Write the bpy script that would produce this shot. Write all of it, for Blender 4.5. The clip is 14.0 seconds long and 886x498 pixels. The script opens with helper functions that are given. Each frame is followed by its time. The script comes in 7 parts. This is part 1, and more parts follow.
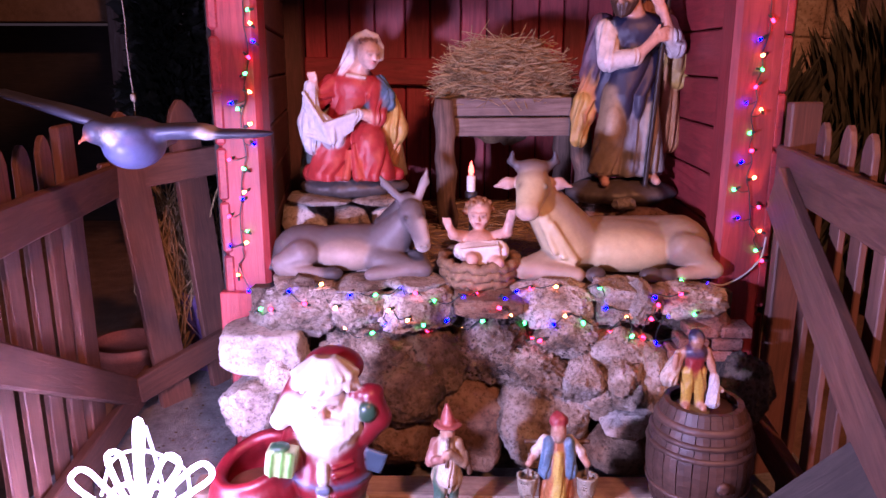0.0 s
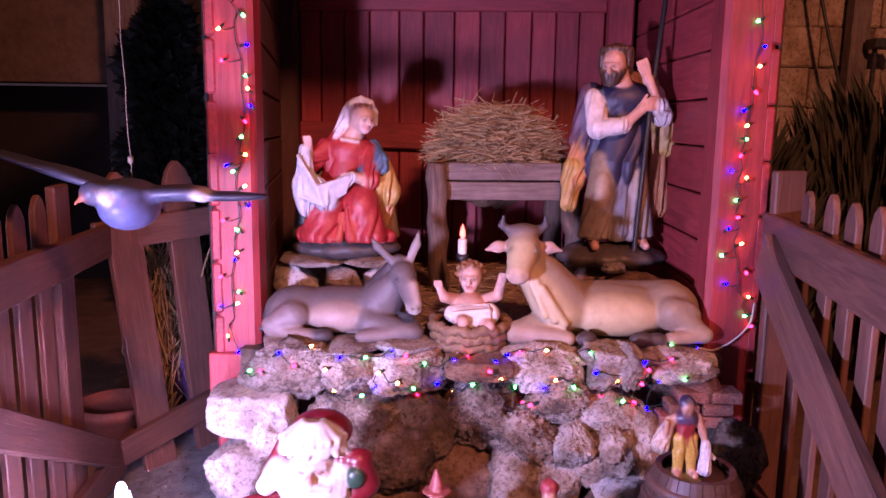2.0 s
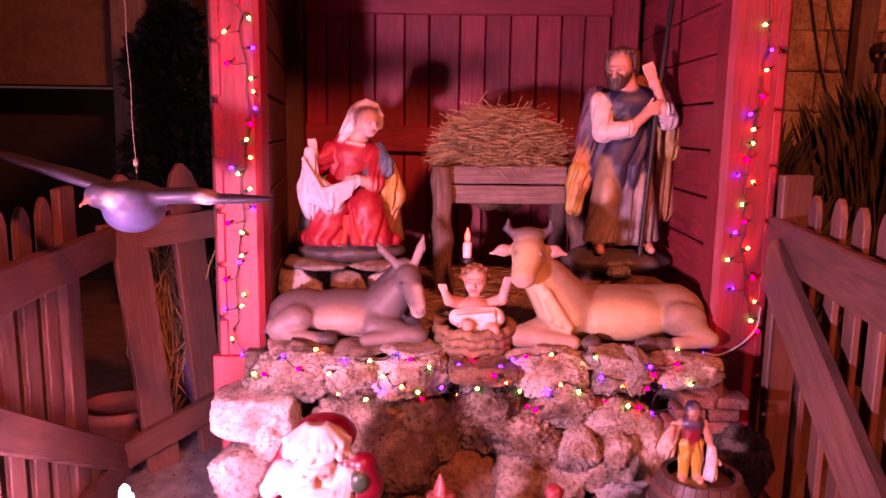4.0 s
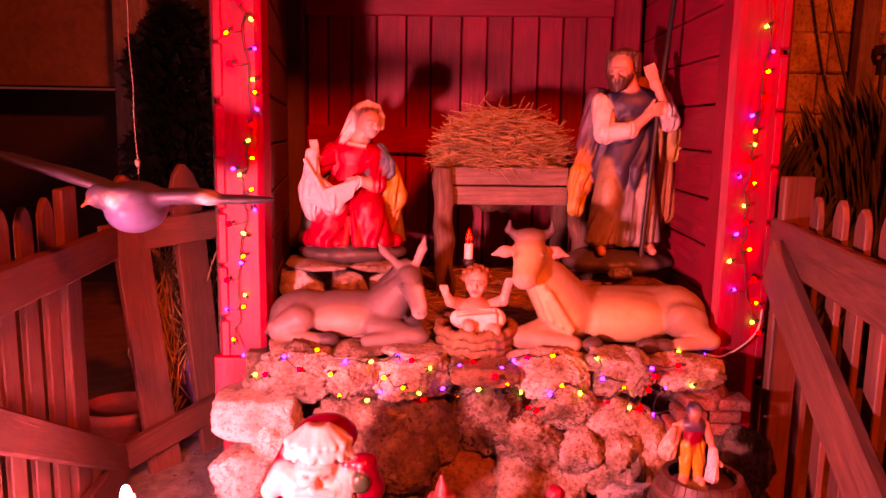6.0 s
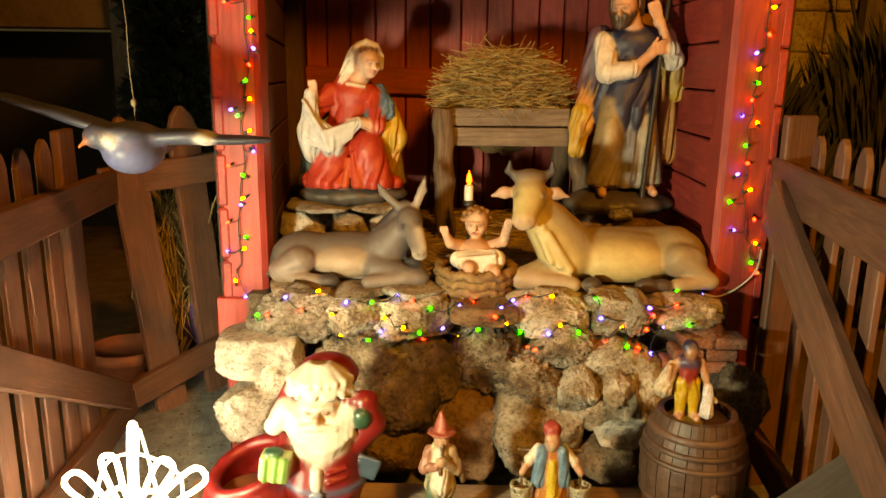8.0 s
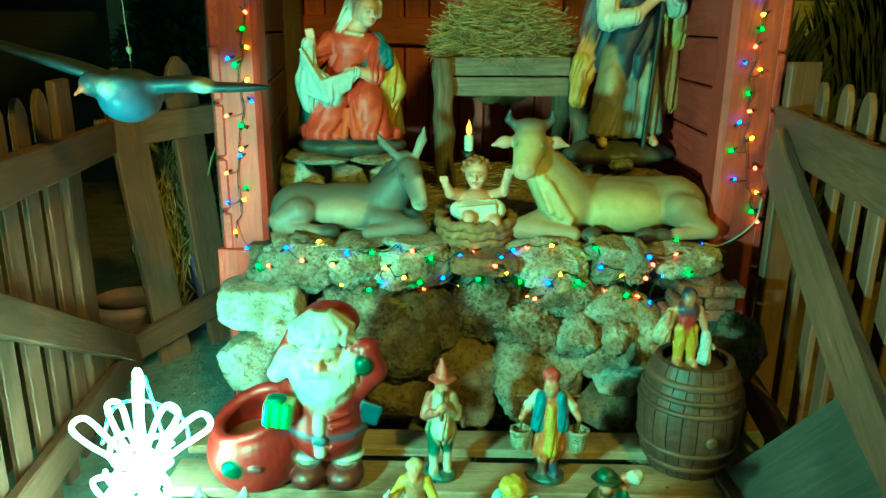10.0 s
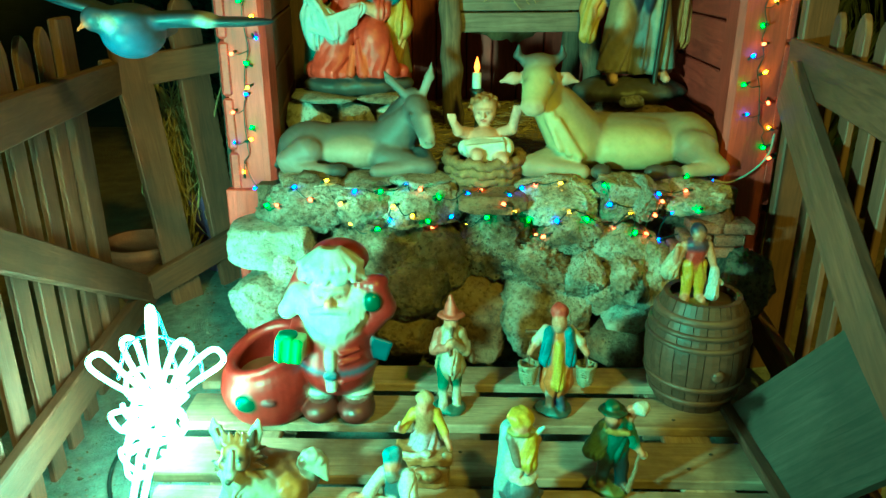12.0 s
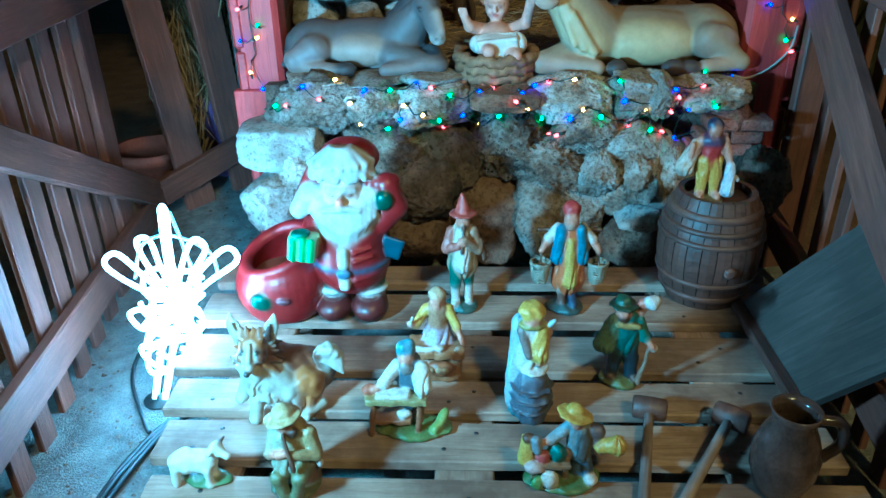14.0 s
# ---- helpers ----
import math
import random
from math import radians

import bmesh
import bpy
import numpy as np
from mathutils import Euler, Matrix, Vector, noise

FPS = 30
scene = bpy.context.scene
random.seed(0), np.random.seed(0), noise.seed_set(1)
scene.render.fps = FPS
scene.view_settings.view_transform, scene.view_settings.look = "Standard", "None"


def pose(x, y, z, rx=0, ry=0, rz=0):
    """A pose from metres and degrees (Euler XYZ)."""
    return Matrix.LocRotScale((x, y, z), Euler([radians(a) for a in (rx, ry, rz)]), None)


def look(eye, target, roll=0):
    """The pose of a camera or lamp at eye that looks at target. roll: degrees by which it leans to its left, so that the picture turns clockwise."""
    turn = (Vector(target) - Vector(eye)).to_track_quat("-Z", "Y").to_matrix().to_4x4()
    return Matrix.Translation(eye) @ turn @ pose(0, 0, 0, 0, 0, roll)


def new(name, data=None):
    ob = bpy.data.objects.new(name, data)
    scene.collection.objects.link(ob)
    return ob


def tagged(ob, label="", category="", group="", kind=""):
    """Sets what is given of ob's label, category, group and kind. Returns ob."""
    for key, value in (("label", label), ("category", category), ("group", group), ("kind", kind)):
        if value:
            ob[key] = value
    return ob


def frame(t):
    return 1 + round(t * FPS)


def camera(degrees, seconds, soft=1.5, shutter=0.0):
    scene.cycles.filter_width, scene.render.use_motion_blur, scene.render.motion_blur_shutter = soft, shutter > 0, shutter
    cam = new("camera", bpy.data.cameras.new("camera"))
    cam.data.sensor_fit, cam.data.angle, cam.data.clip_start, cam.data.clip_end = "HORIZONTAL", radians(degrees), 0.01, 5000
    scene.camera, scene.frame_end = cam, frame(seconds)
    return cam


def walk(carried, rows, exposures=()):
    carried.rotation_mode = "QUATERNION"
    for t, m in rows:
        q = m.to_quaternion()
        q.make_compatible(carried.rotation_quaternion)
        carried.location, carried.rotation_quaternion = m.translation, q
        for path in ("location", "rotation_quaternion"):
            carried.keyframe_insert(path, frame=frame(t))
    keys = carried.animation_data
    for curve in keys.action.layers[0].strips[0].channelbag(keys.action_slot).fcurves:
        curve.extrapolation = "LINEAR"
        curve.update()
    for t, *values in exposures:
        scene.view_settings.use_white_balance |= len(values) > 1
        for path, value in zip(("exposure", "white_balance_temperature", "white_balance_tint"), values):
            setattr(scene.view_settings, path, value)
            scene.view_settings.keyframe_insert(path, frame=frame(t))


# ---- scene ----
cam = camera(61.6, 14.0)

PATH = [
    (0, (0.034, 0.081, 1.094), (0.004, 2.021, 0.608), 0.1),
    (0.5, (0.034, 0.081, 1.097), (0.017, 2.039, 0.686), 0.3),
    (1, (0.033, 0.079, 1.098), (0.022, 2.047, 0.746), 0.5),
    (1.5, (0.035, 0.076, 1.102), (0.031, 2.049, 0.775), 0.7),
    (2, (0.034, 0.072, 1.103), (0.026, 2.045, 0.775), 0.8),
    (2.5, (0.033, 0.075, 1.103), (0.026, 2.047, 0.771), 0.9),
    (3, (0.034, 0.076, 1.102), (0.017, 2.049, 0.772), 0.8),
    (5.5, (0.033, 0.077, 1.103), (0.011, 2.053, 0.796), 1.0),
    (6, (0.033, 0.076, 1.101), (0.009, 2.051, 0.786), 1.0),
    (6.5, (0.035, 0.075, 1.095), (0.011, 2.042, 0.734), 1.0),
    (7, (0.037, 0.072, 1.094), (0.015, 2.033, 0.698), 1.0),
    (7.5, (0.041, 0.071, 1.091), (0.011, 2.022, 0.654), 1.0),
    (8, (0.041, 0.072, 1.092), (0.012, 2.018, 0.632), 0.8),
    (10.5, (0.042, 0.065, 1.073), (0.012, 1.973, 0.475), 0.5),
    (11, (0.043, 0.064, 1.071), (0.004, 1.963, 0.447), 0.3),
    (11.5, (0.042, 0.062, 1.065), (0.002, 1.946, 0.398), 0.3),
    (12, (0.044, 0.061, 1.059), (-0.007, 1.93, 0.348), 0.0),
    (12.5, (0.046, 0.06, 1.048), (-0.015, 1.892, 0.248), -0.4),
    (13, (0.045, 0.058, 1.041), (-0.027, 1.863, 0.183), -0.7),
    (13.5, (0.043, 0.058, 1.033), (-0.037, 1.836, 0.119), -0.7),
    (14, (0.046, 0.057, 1.031), (-0.037, 1.827, 0.104), -0.9),
]
EXPOSURES = [
    (0.0, -0.18, 4950, 60),
    (2.2, -0.18, 5150, 72),
    (2.8, -0.2, 7400, 124),
    (3.2, -0.2, 7700, 134),
    (5.3, -0.1, 13000, 225),
    (5.8, -0.2, 18000, 240),
    (6.5, -0.28, 22500, 238),
    (6.9, -0.1, 22000, 190),
    (7.4, -0.1, 31000, 85),
    (8.2, -0.2, 11500, -56),
    (10.3, -0.08, 3560, -150),
    (11.0, -0.04, 3600, -153),
    (12.7, -0.04, 3480, -152),
    (13.3, -0.2, 3080, -122),
    (13.6, -0.36, 2820, -66),
    (14.0, -0.45, 2760, -48),
]
walk(cam, [(t, look(eye, target, roll)) for t, eye, target, roll in PATH], EXPOSURES)

# ---- light: a night with one low floodlight, a warm street lamp and the strings of bulbs ----
world = bpy.data.worlds.new("night")
scene.world = world
world.use_nodes = True
world.node_tree.nodes["Background"].inputs[0].default_value = (0.9, 0.62, 0.42, 1)
world.node_tree.nodes["Background"].inputs[1].default_value = 0.048


def area_lamp(name, eye, target, size, watts, colour):
    data = bpy.data.lights.new(name, "AREA")
    data.size, data.energy, data.color = size, watts, colour
    ob = new(name, data)
    ob.matrix_world = look(eye, target)
    return ob


flood = bpy.data.lights.new("floodlight_lamp", "SPOT")
flood.energy, flood.color, flood.shadow_soft_size = 180.0, (1.0, 0.90, 0.98), 0.05
flood.spot_size, flood.spot_blend = radians(112), 0.9
new("floodlight_lamp", flood).matrix_world = look((-0.71, 0.50, 0.70), (0.02, 1.9, 0.58))
area_lamp("street_lamp_light", (1.3, -1.6, 3.6), (0.3, 2.2, 0.6), 0.30, 215.0, (1.0, 0.37, 0.085))


# ---- materials ----
def shade(name, rough=0.6, metal=0.0):
    mat = bpy.data.materials.new(name)
    mat.use_nodes = True
    nt = mat.node_tree
    bsdf = nt.nodes["Principled BSDF"]
    bsdf.inputs["Roughness"].default_value = rough
    bsdf.inputs["Metallic"].default_value = metal
    return mat, nt, bsdf


def nod(nt, kind, **values):
    n = nt.nodes.new(kind)
    for key, value in values.items():
        n.inputs[key.replace("_", " ")].default_value = value
    return n


def ramp(nt, source, stops):
    r = nt.nodes.new("ShaderNodeValToRGB")
    while len(r.color_ramp.elements) < len(stops):
        r.color_ramp.elements.new(0.5)
    for e, (at, colour) in zip(r.color_ramp.elements, stops):
        e.position, e.color = at, (*colour, 1)
    nt.links.new(source, r.inputs[0])
    return r.outputs[0]


def blend(nt, mode, fac, a, b):
    m = nt.nodes.new("ShaderNodeMix")
    m.data_type, m.blend_type = "RGBA", mode
    for socket, value in ((m.inputs[0], fac), (m.inputs[6], a), (m.inputs[7], b)):
        if isinstance(value, bpy.types.NodeSocket):
            nt.links.new(value, socket)
        else:
            socket.default_value = value if isinstance(value, float) else (*value, 1)
    return m.outputs[2]


def relief(nt, bsdf, source, strength, distance):
    b = nod(nt, "ShaderNodeBump", Strength=strength, Distance=distance)
    nt.links.new(source, b.inputs["Height"])
    nt.links.new(b.outputs[0], bsdf.inputs["Normal"])


def wood(name, dark, mid, light, rough=0.65, dirt=(0.05, 0.035, 0.025), worn=0.35):
    """Sawn timber; the grain runs along the piece's own x axis."""
    mat, nt, bsdf = shade(name, rough)
    tc = nt.nodes.new("ShaderNodeTexCoord")
    info = nt.nodes.new("ShaderNodeObjectInfo")
    shift = nt.nodes.new("ShaderNodeVectorMath")
    shift.operation = "MULTIPLY_ADD"
    nt.links.new(info.outputs["Random"], shift.inputs[0])
    shift.inputs[1].default_value = (7, 11, 5)
    nt.links.new(tc.outputs["Object"], shift.inputs[2])
    mp = nod(nt, "ShaderNodeMapping", Scale=(3.0, 34.0, 34.0))
    nt.links.new(shift.outputs[0], mp.inputs[0])
    grain = nod(nt, "ShaderNodeTexNoise", Scale=2.2, Detail=7.0, Roughness=0.65, Distortion=0.9)
    nt.links.new(mp.outputs[0], grain.inputs["Vector"])
    blot = nod(nt, "ShaderNodeTexNoise", Scale=7.0, Detail=5.0, Roughness=0.6)
    nt.links.new(shift.outputs[0], blot.inputs["Vector"])
    base = ramp(nt, grain.outputs[0], [(0.28, dark), (0.5, mid), (0.74, light)])
    stain = ramp(nt, blot.outputs[0], [(0.36, (1, 1, 1)), (0.66, (0, 0, 0))])
    soft = nt.nodes.new("ShaderNodeMath")
    soft.operation = "MULTIPLY"
    soft.inputs[1].default_value = worn
    nt.links.new(stain, soft.inputs[0])
    col = blend(nt, "MIX", soft.outputs[0], base, dirt)
    hsv = nod(nt, "ShaderNodeHueSaturation")
    val = nod(nt, "ShaderNodeMapRange", To_Min=0.78, To_Max=1.2)
    nt.links.new(info.outputs["Random"], val.inputs[0])
    nt.links.new(val.outputs[0], hsv.inputs["Value"])
    nt.links.new(col, hsv.inputs["Color"])
    nt.links.new(hsv.outputs[0], bsdf.inputs["Base Color"])
    relief(nt, bsdf, grain.outputs[0], 0.35, 0.004)
    return mat


def stone(name, tones, pit, scale, rough=0.85):
    """Weathered limestone with pits and darker hollows."""
    mat, nt, bsdf = shade(name, rough)
    tc = nt.nodes.new("ShaderNodeTexCoord")
    info = nt.nodes.new("ShaderNodeObjectInfo")
    shift = nt.nodes.new("ShaderNodeVectorMath")
    shift.operation = "MULTIPLY_ADD"
    nt.links.new(info.outputs["Random"], shift.inputs[0])
    shift.inputs[1].default_value = (9, 4, 13)
    nt.links.new(tc.outputs["Object"], shift.inputs[2])
    big = nod(nt, "ShaderNodeTexNoise", Scale=scale, Detail=6.0, Roughness=0.62)
    fine = nod(nt, "ShaderNodeTexNoise", Scale=scale * 9, Detail=6.0, Roughness=0.7)
    holes = nod(nt, "ShaderNodeTexVoronoi", Scale=scale * 7)
    for n in (big, fine, holes):
        nt.links.new(shift.outputs[0], n.inputs["Vector"])
    base = ramp(nt, big.outputs[0], [(0.36, tones[0]), (0.47, tones[1]), (0.60, tones[2])])
    fleck = ramp(nt, fine.outputs[0], [(0.36, (0.22, 0.17, 0.13)), (0.50, (1, 1, 1))])
    col = blend(nt, "MULTIPLY", 0.70, base, fleck)
    hollow = ramp(nt, holes.outputs["Distance"], [(0.12, (0, 0, 0)), (0.34, (1, 1, 1))])
    patch = ramp(nt, big.outputs[0], [(0.40, (1, 1, 1)), (0.60, (0, 0, 0))])
    keep = blend(nt, "MIX", patch, hollow, (1.0, 1.0, 1.0))
    col = blend(nt, "MULTIPLY", pit, col, keep)
    hsv = nod(nt, "ShaderNodeHueSaturation")
    val = nod(nt, "ShaderNodeMapRange", To_Min=0.55, To_Max=1.2)
    nt.links.new(info.outputs["Random"], val.inputs[0])
    nt.links.new(val.outputs[0], hsv.inputs["Value"])
    nt.links.new(col, hsv.inputs["Color"])
    nt.links.new(hsv.outputs[0], bsdf.inputs["Base Color"])
    height = blend(nt, "MULTIPLY", pit, fine.outputs[0], keep)
    relief(nt, bsdf, height, 1.0, 0.012)
    return mat


def mottled(name, a, b, scale, rough=0.6, bump=0.3, depth=0.003, metal=0.0, detail=6.0):
    mat, nt, bsdf = shade(name, rough, metal)
    tc = nt.nodes.new("ShaderNodeTexCoord")
    n = nod(nt, "ShaderNodeTexNoise", Scale=scale, Detail=detail, Roughness=0.65)
    m = nod(nt, "ShaderNodeTexNoise", Scale=scale * 11, Detail=4.0, Roughness=0.7)
    nt.links.new(tc.outputs["Object"], n.inputs["Vector"])
    nt.links.new(tc.outputs["Object"], m.inputs["Vector"])
    col = ramp(nt, n.outputs[0], [(0.32, a), (0.68, b)])
    fleck = ramp(nt, m.outputs[0], [(0.34, (0.62, 0.6, 0.58)), (0.6, (1, 1, 1))])
    nt.links.new(blend(nt, "MULTIPLY", 0.7, col, fleck), bsdf.inputs["Base Color"])
    relief(nt, bsdf, m.outputs[0], bump, depth)
    return mat


def painted(name, rough, wear, bump=0.25, scale=48.0, high=1.03):
    """Hand-painted resin or plaster: each statue carries its own paint colours, rubbed and dusty."""
    mat, nt, bsdf = shade(name, rough)
    paint = nt.nodes.new("ShaderNodeVertexColor")
    paint.layer_name = "paint"
    tc = nt.nodes.new("ShaderNodeTexCoord")
    n = nod(nt, "ShaderNodeTexNoise", Scale=scale, Detail=6.0, Roughness=0.7)
    m = nod(nt, "ShaderNodeTexNoise", Scale=170.0, Detail=4.0, Roughness=0.7)
    nt.links.new(tc.outputs["Object"], n.inputs["Vector"])
    nt.links.new(tc.outputs["Object"], m.inputs["Vector"])
    rub = ramp(nt, n.outputs[0], [(0.36, (0.42, 0.37, 0.33)), (0.62, (high * 1.02, high * 0.99, high * 0.95))])
    nt.links.new(blend(nt, "MULTIPLY", wear, paint.outputs[0], rub), bsdf.inputs["Base Color"])
    relief(nt, bsdf, m.outputs[0], bump, 0.0015)
    return mat


def glow(name, colour, strength):
    mat, nt, bsdf = shade(name, 0.3)
    bsdf.inputs["Base Color"].default_value = (*colour, 1)
    bsdf.inputs["Emission Color"].default_value = (*colour, 1)
    bsdf.inputs["Emission Strength"].default_value = strength
    return mat


RED_WOOD = wood("red_painted_timber", (0.19, 0.021, 0.022), (0.31, 0.035, 0.033), (0.42, 0.060, 0.052), 0.55, (0.09, 0.02, 0.02), 0.4)
# guessed brown timber, darkened so its colour carries the shed's dim left side
DARK_WOOD = wood("dim_side_brown_boards", (0.045, 0.020, 0.014), (0.085, 0.034, 0.024), (0.13, 0.055, 0.038), 0.65, (0.03, 0.018, 0.014), 0.5)
FENCE_WOOD = wood("stained_fence_timber", (0.085, 0.034, 0.022), (0.155, 0.066, 0.041), (0.23, 0.105, 0.067), 0.6, (0.08, 0.045, 0.035), 0.5)
PALLET_WOOD = wood("pale_pallet_timber", (0.20, 0.13, 0.085), (0.36, 0.26, 0.18), (0.48, 0.38, 0.28), 0.75, (0.10, 0.06, 0.04), 0.85)
GREY_WOOD = wood("weathered_grey_timber", (0.13, 0.09, 0.07), (0.24, 0.18, 0.15), (0.36, 0.29, 0.24), 0.8, (0.06, 0.04, 0.03), 0.5)
# darker copy of the grey timber, toned down to dim the leaning board
BOARD_WOOD = wood("toned_down_board_timber", (0.045, 0.034, 0.026), (0.085, 0.064, 0.05), (0.13, 0.10, 0.08), 0.7, (0.04, 0.03, 0.022), 0.6)
LOG_WOOD = wood("barked_log", (0.07, 0.042, 0.03), (0.16, 0.10, 0.07), (0.27, 0.18, 0.12), 0.85, (0.04, 0.03, 0.02), 0.5)
BARREL_WOOD = wood("dark_barrel_timber", (0.045, 0.022, 0.016), (0.085, 0.045, 0.032), (0.14, 0.075, 0.05), 0.5, (0.03, 0.018, 0.012), 0.5)
PALE_STONE = stone("pale_limestone", ((0.13, 0.085, 0.05), (0.38, 0.30, 0.225), (0.62, 0.55, 0.48)), 0.55, 11.0)
PIT_STONE = stone("pitted_limestone", ((0.055, 0.034, 0.022), (0.23, 0.16, 0.105), (0.50, 0.42, 0.34)), 0.95, 12.0)
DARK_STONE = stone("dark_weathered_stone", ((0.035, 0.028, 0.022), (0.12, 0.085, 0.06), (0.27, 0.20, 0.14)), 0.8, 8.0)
BROWN_STONE = stone("brown_stone", ((0.13, 0.065, 0.032), (0.26, 0.14, 0.075), (0.36, 0.24, 0.15)), 0.4, 8.0)
BLOCK_STONE = stone("cut_white_block", ((0.30, 0.25, 0.20), (0.48, 0.43, 0.38), (0.62, 0.58, 0.53)), 0.3, 8.0)
BRICK = stone("old_brick", ((0.22, 0.08, 0.05), (0.34, 0.13, 0.085), (0.42, 0.20, 0.14)), 0.3, 14.0)
CONCRETE = mottled("rough_concrete", (0.22, 0.21, 0.195), (0.52, 0.50, 0.47), 18, 0.9, 1.0, 0.025)
EARTH = mottled("bare_brown_earth", (0.12, 0.062, 0.03), (0.26, 0.15, 0.075), 5, 0.95, 0.9, 0.02)
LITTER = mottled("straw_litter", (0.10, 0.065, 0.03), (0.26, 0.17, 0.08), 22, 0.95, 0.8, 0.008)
STRAW = mottled("dry_straw", (0.24, 0.15, 0.06), (0.56, 0.42, 0.20), 30, 0.8, 0.1)
WICKER = mottled("brown_wicker", (0.12, 0.065, 0.03), (0.34, 0.20, 0.09), 40, 0.7, 0.4)
LEAF = mottled("dry_leaf", (0.025, 0.030, 0.014), (0.075, 0.065, 0.035), 18, 0.7, 0.1)
# leaf colour taken almost to black in place of deep shade
DARK_LEAF = mottled("shade_blackened_leaf", (0.008, 0.011, 0.006), (0.022, 0.026, 0.013), 18, 0.6, 0.1)
PLASTER = mottled("old_plaster_wall", (0.12, 0.078, 0.045), (0.20, 0.135, 0.08), 1.6, 0.9, 0.4, 0.01)
SANDSTONE = stone("sandstone_wall_block", ((0.26, 0.17, 0.09), (0.40, 0.28, 0.16), (0.52, 0.40, 0.26)), 0.3, 5.0)
# near-black board colour that stands in for shade behind gaps and openings
SHADOW_WOOD = wood("near_black_shade_board", (0.012, 0.010, 0.009), (0.022, 0.018, 0.015), (0.04, 0.03, 0.025), 0.8)
RESIN = painted("painted_resin", 0.50, 0.40, 0.2, 36.0)
GLAZE = painted("glazed_ceramic_paint", 0.38, 0.45, 0.15, 30.0)
FUR = painted("painted_plaster", 0.58, 0.28, 0.25, 22.0)
FIGURE = painted("antiqued_resin", 0.46, 0.85, 0.35, 190.0, 0.72)
WIRE = mottled("black_cable", (0.012, 0.012, 0.012), (0.03, 0.03, 0.03), 40, 0.45, 0.1)
GREEN_WIRE = mottled("dark_green_cable", (0.008, 0.014, 0.010), (0.02, 0.03, 0.022), 40, 0.4, 0.1)
PALE_WIRE = mottled("pale_twine", (0.40, 0.34, 0.26), (0.62, 0.55, 0.45), 60, 0.7, 0.2)
DULL_TWINE = mottled("dull_twine", (0.10, 0.08, 0.06), (0.20, 0.16, 0.12), 60, 0.8, 0.2)
IRON = mottled("dull_iron", (0.05, 0.048, 0.045), (0.13, 0.12, 0.115), 30, 0.45, 0.3, 0.002, 0.8)
CLAY = mottled("red_clay_pot", (0.28, 0.07, 0.035), (0.42, 0.13, 0.07), 12, 0.7, 0.3)
GLAZED_JUG = mottled("dark_glazed_pottery", (0.035, 0.025, 0.022), (0.11, 0.07, 0.055), 10, 0.18, 0.1)
VIOLET_POT = mottled("violet_plastic", (0.14, 0.08, 0.22), (0.20, 0.12, 0.30), 9, 0.5, 0.1)
CANDLE_WHITE = mottled("white_plastic", (0.75, 0.73, 0.68), (0.85, 0.83, 0.78), 20, 0.4, 0.05)
ROPE_GLOW = glow("white_rope_light", (1.0, 0.85, 0.95), 34.0)
ROPE_CORE = glow("dim_rope_light", (0.80, 0.86, 1.0), 2.2)
FLAME = glow("red_flame_bulb", (1.0, 0.10, 0.03), 9.0)
BULBS = {
    "blue": glow("blue_bulb", (0.028, 0.018, 1.0), 50.0),
    "red": glow("red_bulb", (1.0, 0.012, 0.020), 38.0),
    "green": glow("green_bulb", (0.014, 1.0, 0.06), 26.0),
    "amber": glow("amber_bulb", (1.0, 0.27, 0.025), 36.0),
}


# ---- building blocks ----
def thing(name, at, label, category, group="", kind=""):
    ob = new(name)
    ob.location = at
    ob.empty_display_size = 0.05
    return tagged(ob, label, category, group, kind)


def mesh_of(name, bm, mats, smooth=False):
    me = bpy.data.meshes.new(name)
    bm.normal_update()
    bm.to_mesh(me)
    bm.free()
    for m in mats if isinstance(mats, (list, tuple)) else [mats]:
        me.materials.append(m)
    if smooth:
        me.shade_smooth()
    return me


def put(name, me, parent=None, m=None, label=""):
    ob = new(name, me)
    m = m or Matrix.Identity(4)
    if parent:
        ob.parent = parent
        root = Matrix.Translation(parent.location) if parent.parent is None else parent.parent_world
        ob.matrix_basis = root.inverted() @ m
    else:
        ob.matrix_basis = m
    return tagged(ob, label)


def part(name, bm, mat, parent, label="", m=None, smooth=False):
    return put(name, mesh_of(name, bm, mat, smooth), parent, m, label)


def along(p0, p1, side=(0, 0, 1)):
    """A frame at the middle of p0-p1 whose x axis runs along it and whose z axis leans to side. Returns it and the length."""
    a, b = Vector(p0), Vector(p1)
    x = (b - a).normalized()
    y = Vector(side).cross(x).normalized()
    z = x.cross(y)
    m = Matrix((x, y, z)).transposed().to_4x4()
    m.translation = (a + b) / 2
    return m, (b - a).length


def plank_bm(length, depth, height, bevel=0.003, cuts=6, warp=0.0015):
    """A sawn plank: bevelled, a touch uneven."""
    bm = bmesh.new()
    bmesh.ops.create_cube(bm, size=1.0)
    bmesh.ops.scale(bm, vec=(length, depth, height), verts=bm.verts)
    bmesh.ops.bevel(bm, geom=bm.edges[:], offset=bevel, segments=1, affect="EDGES")
    if cuts:
        long = [e for e in bm.edges if abs(e.verts[0].co.x - e.verts[1].co.x) > length * 0.6]
        bmesh.ops.subdivide_edges(bm, edges=long, cuts=cuts)
        seed = random.uniform(0, 50)
        for v in bm.verts:
            v.co.y += warp * noise.noise(Vector((v.co.x * 6 + seed, v.co.z * 5, 1)))
            v.co.z += warp * noise.noise(Vector((v.co.x * 6 + seed, v.co.y * 5, 7)))
    return bm


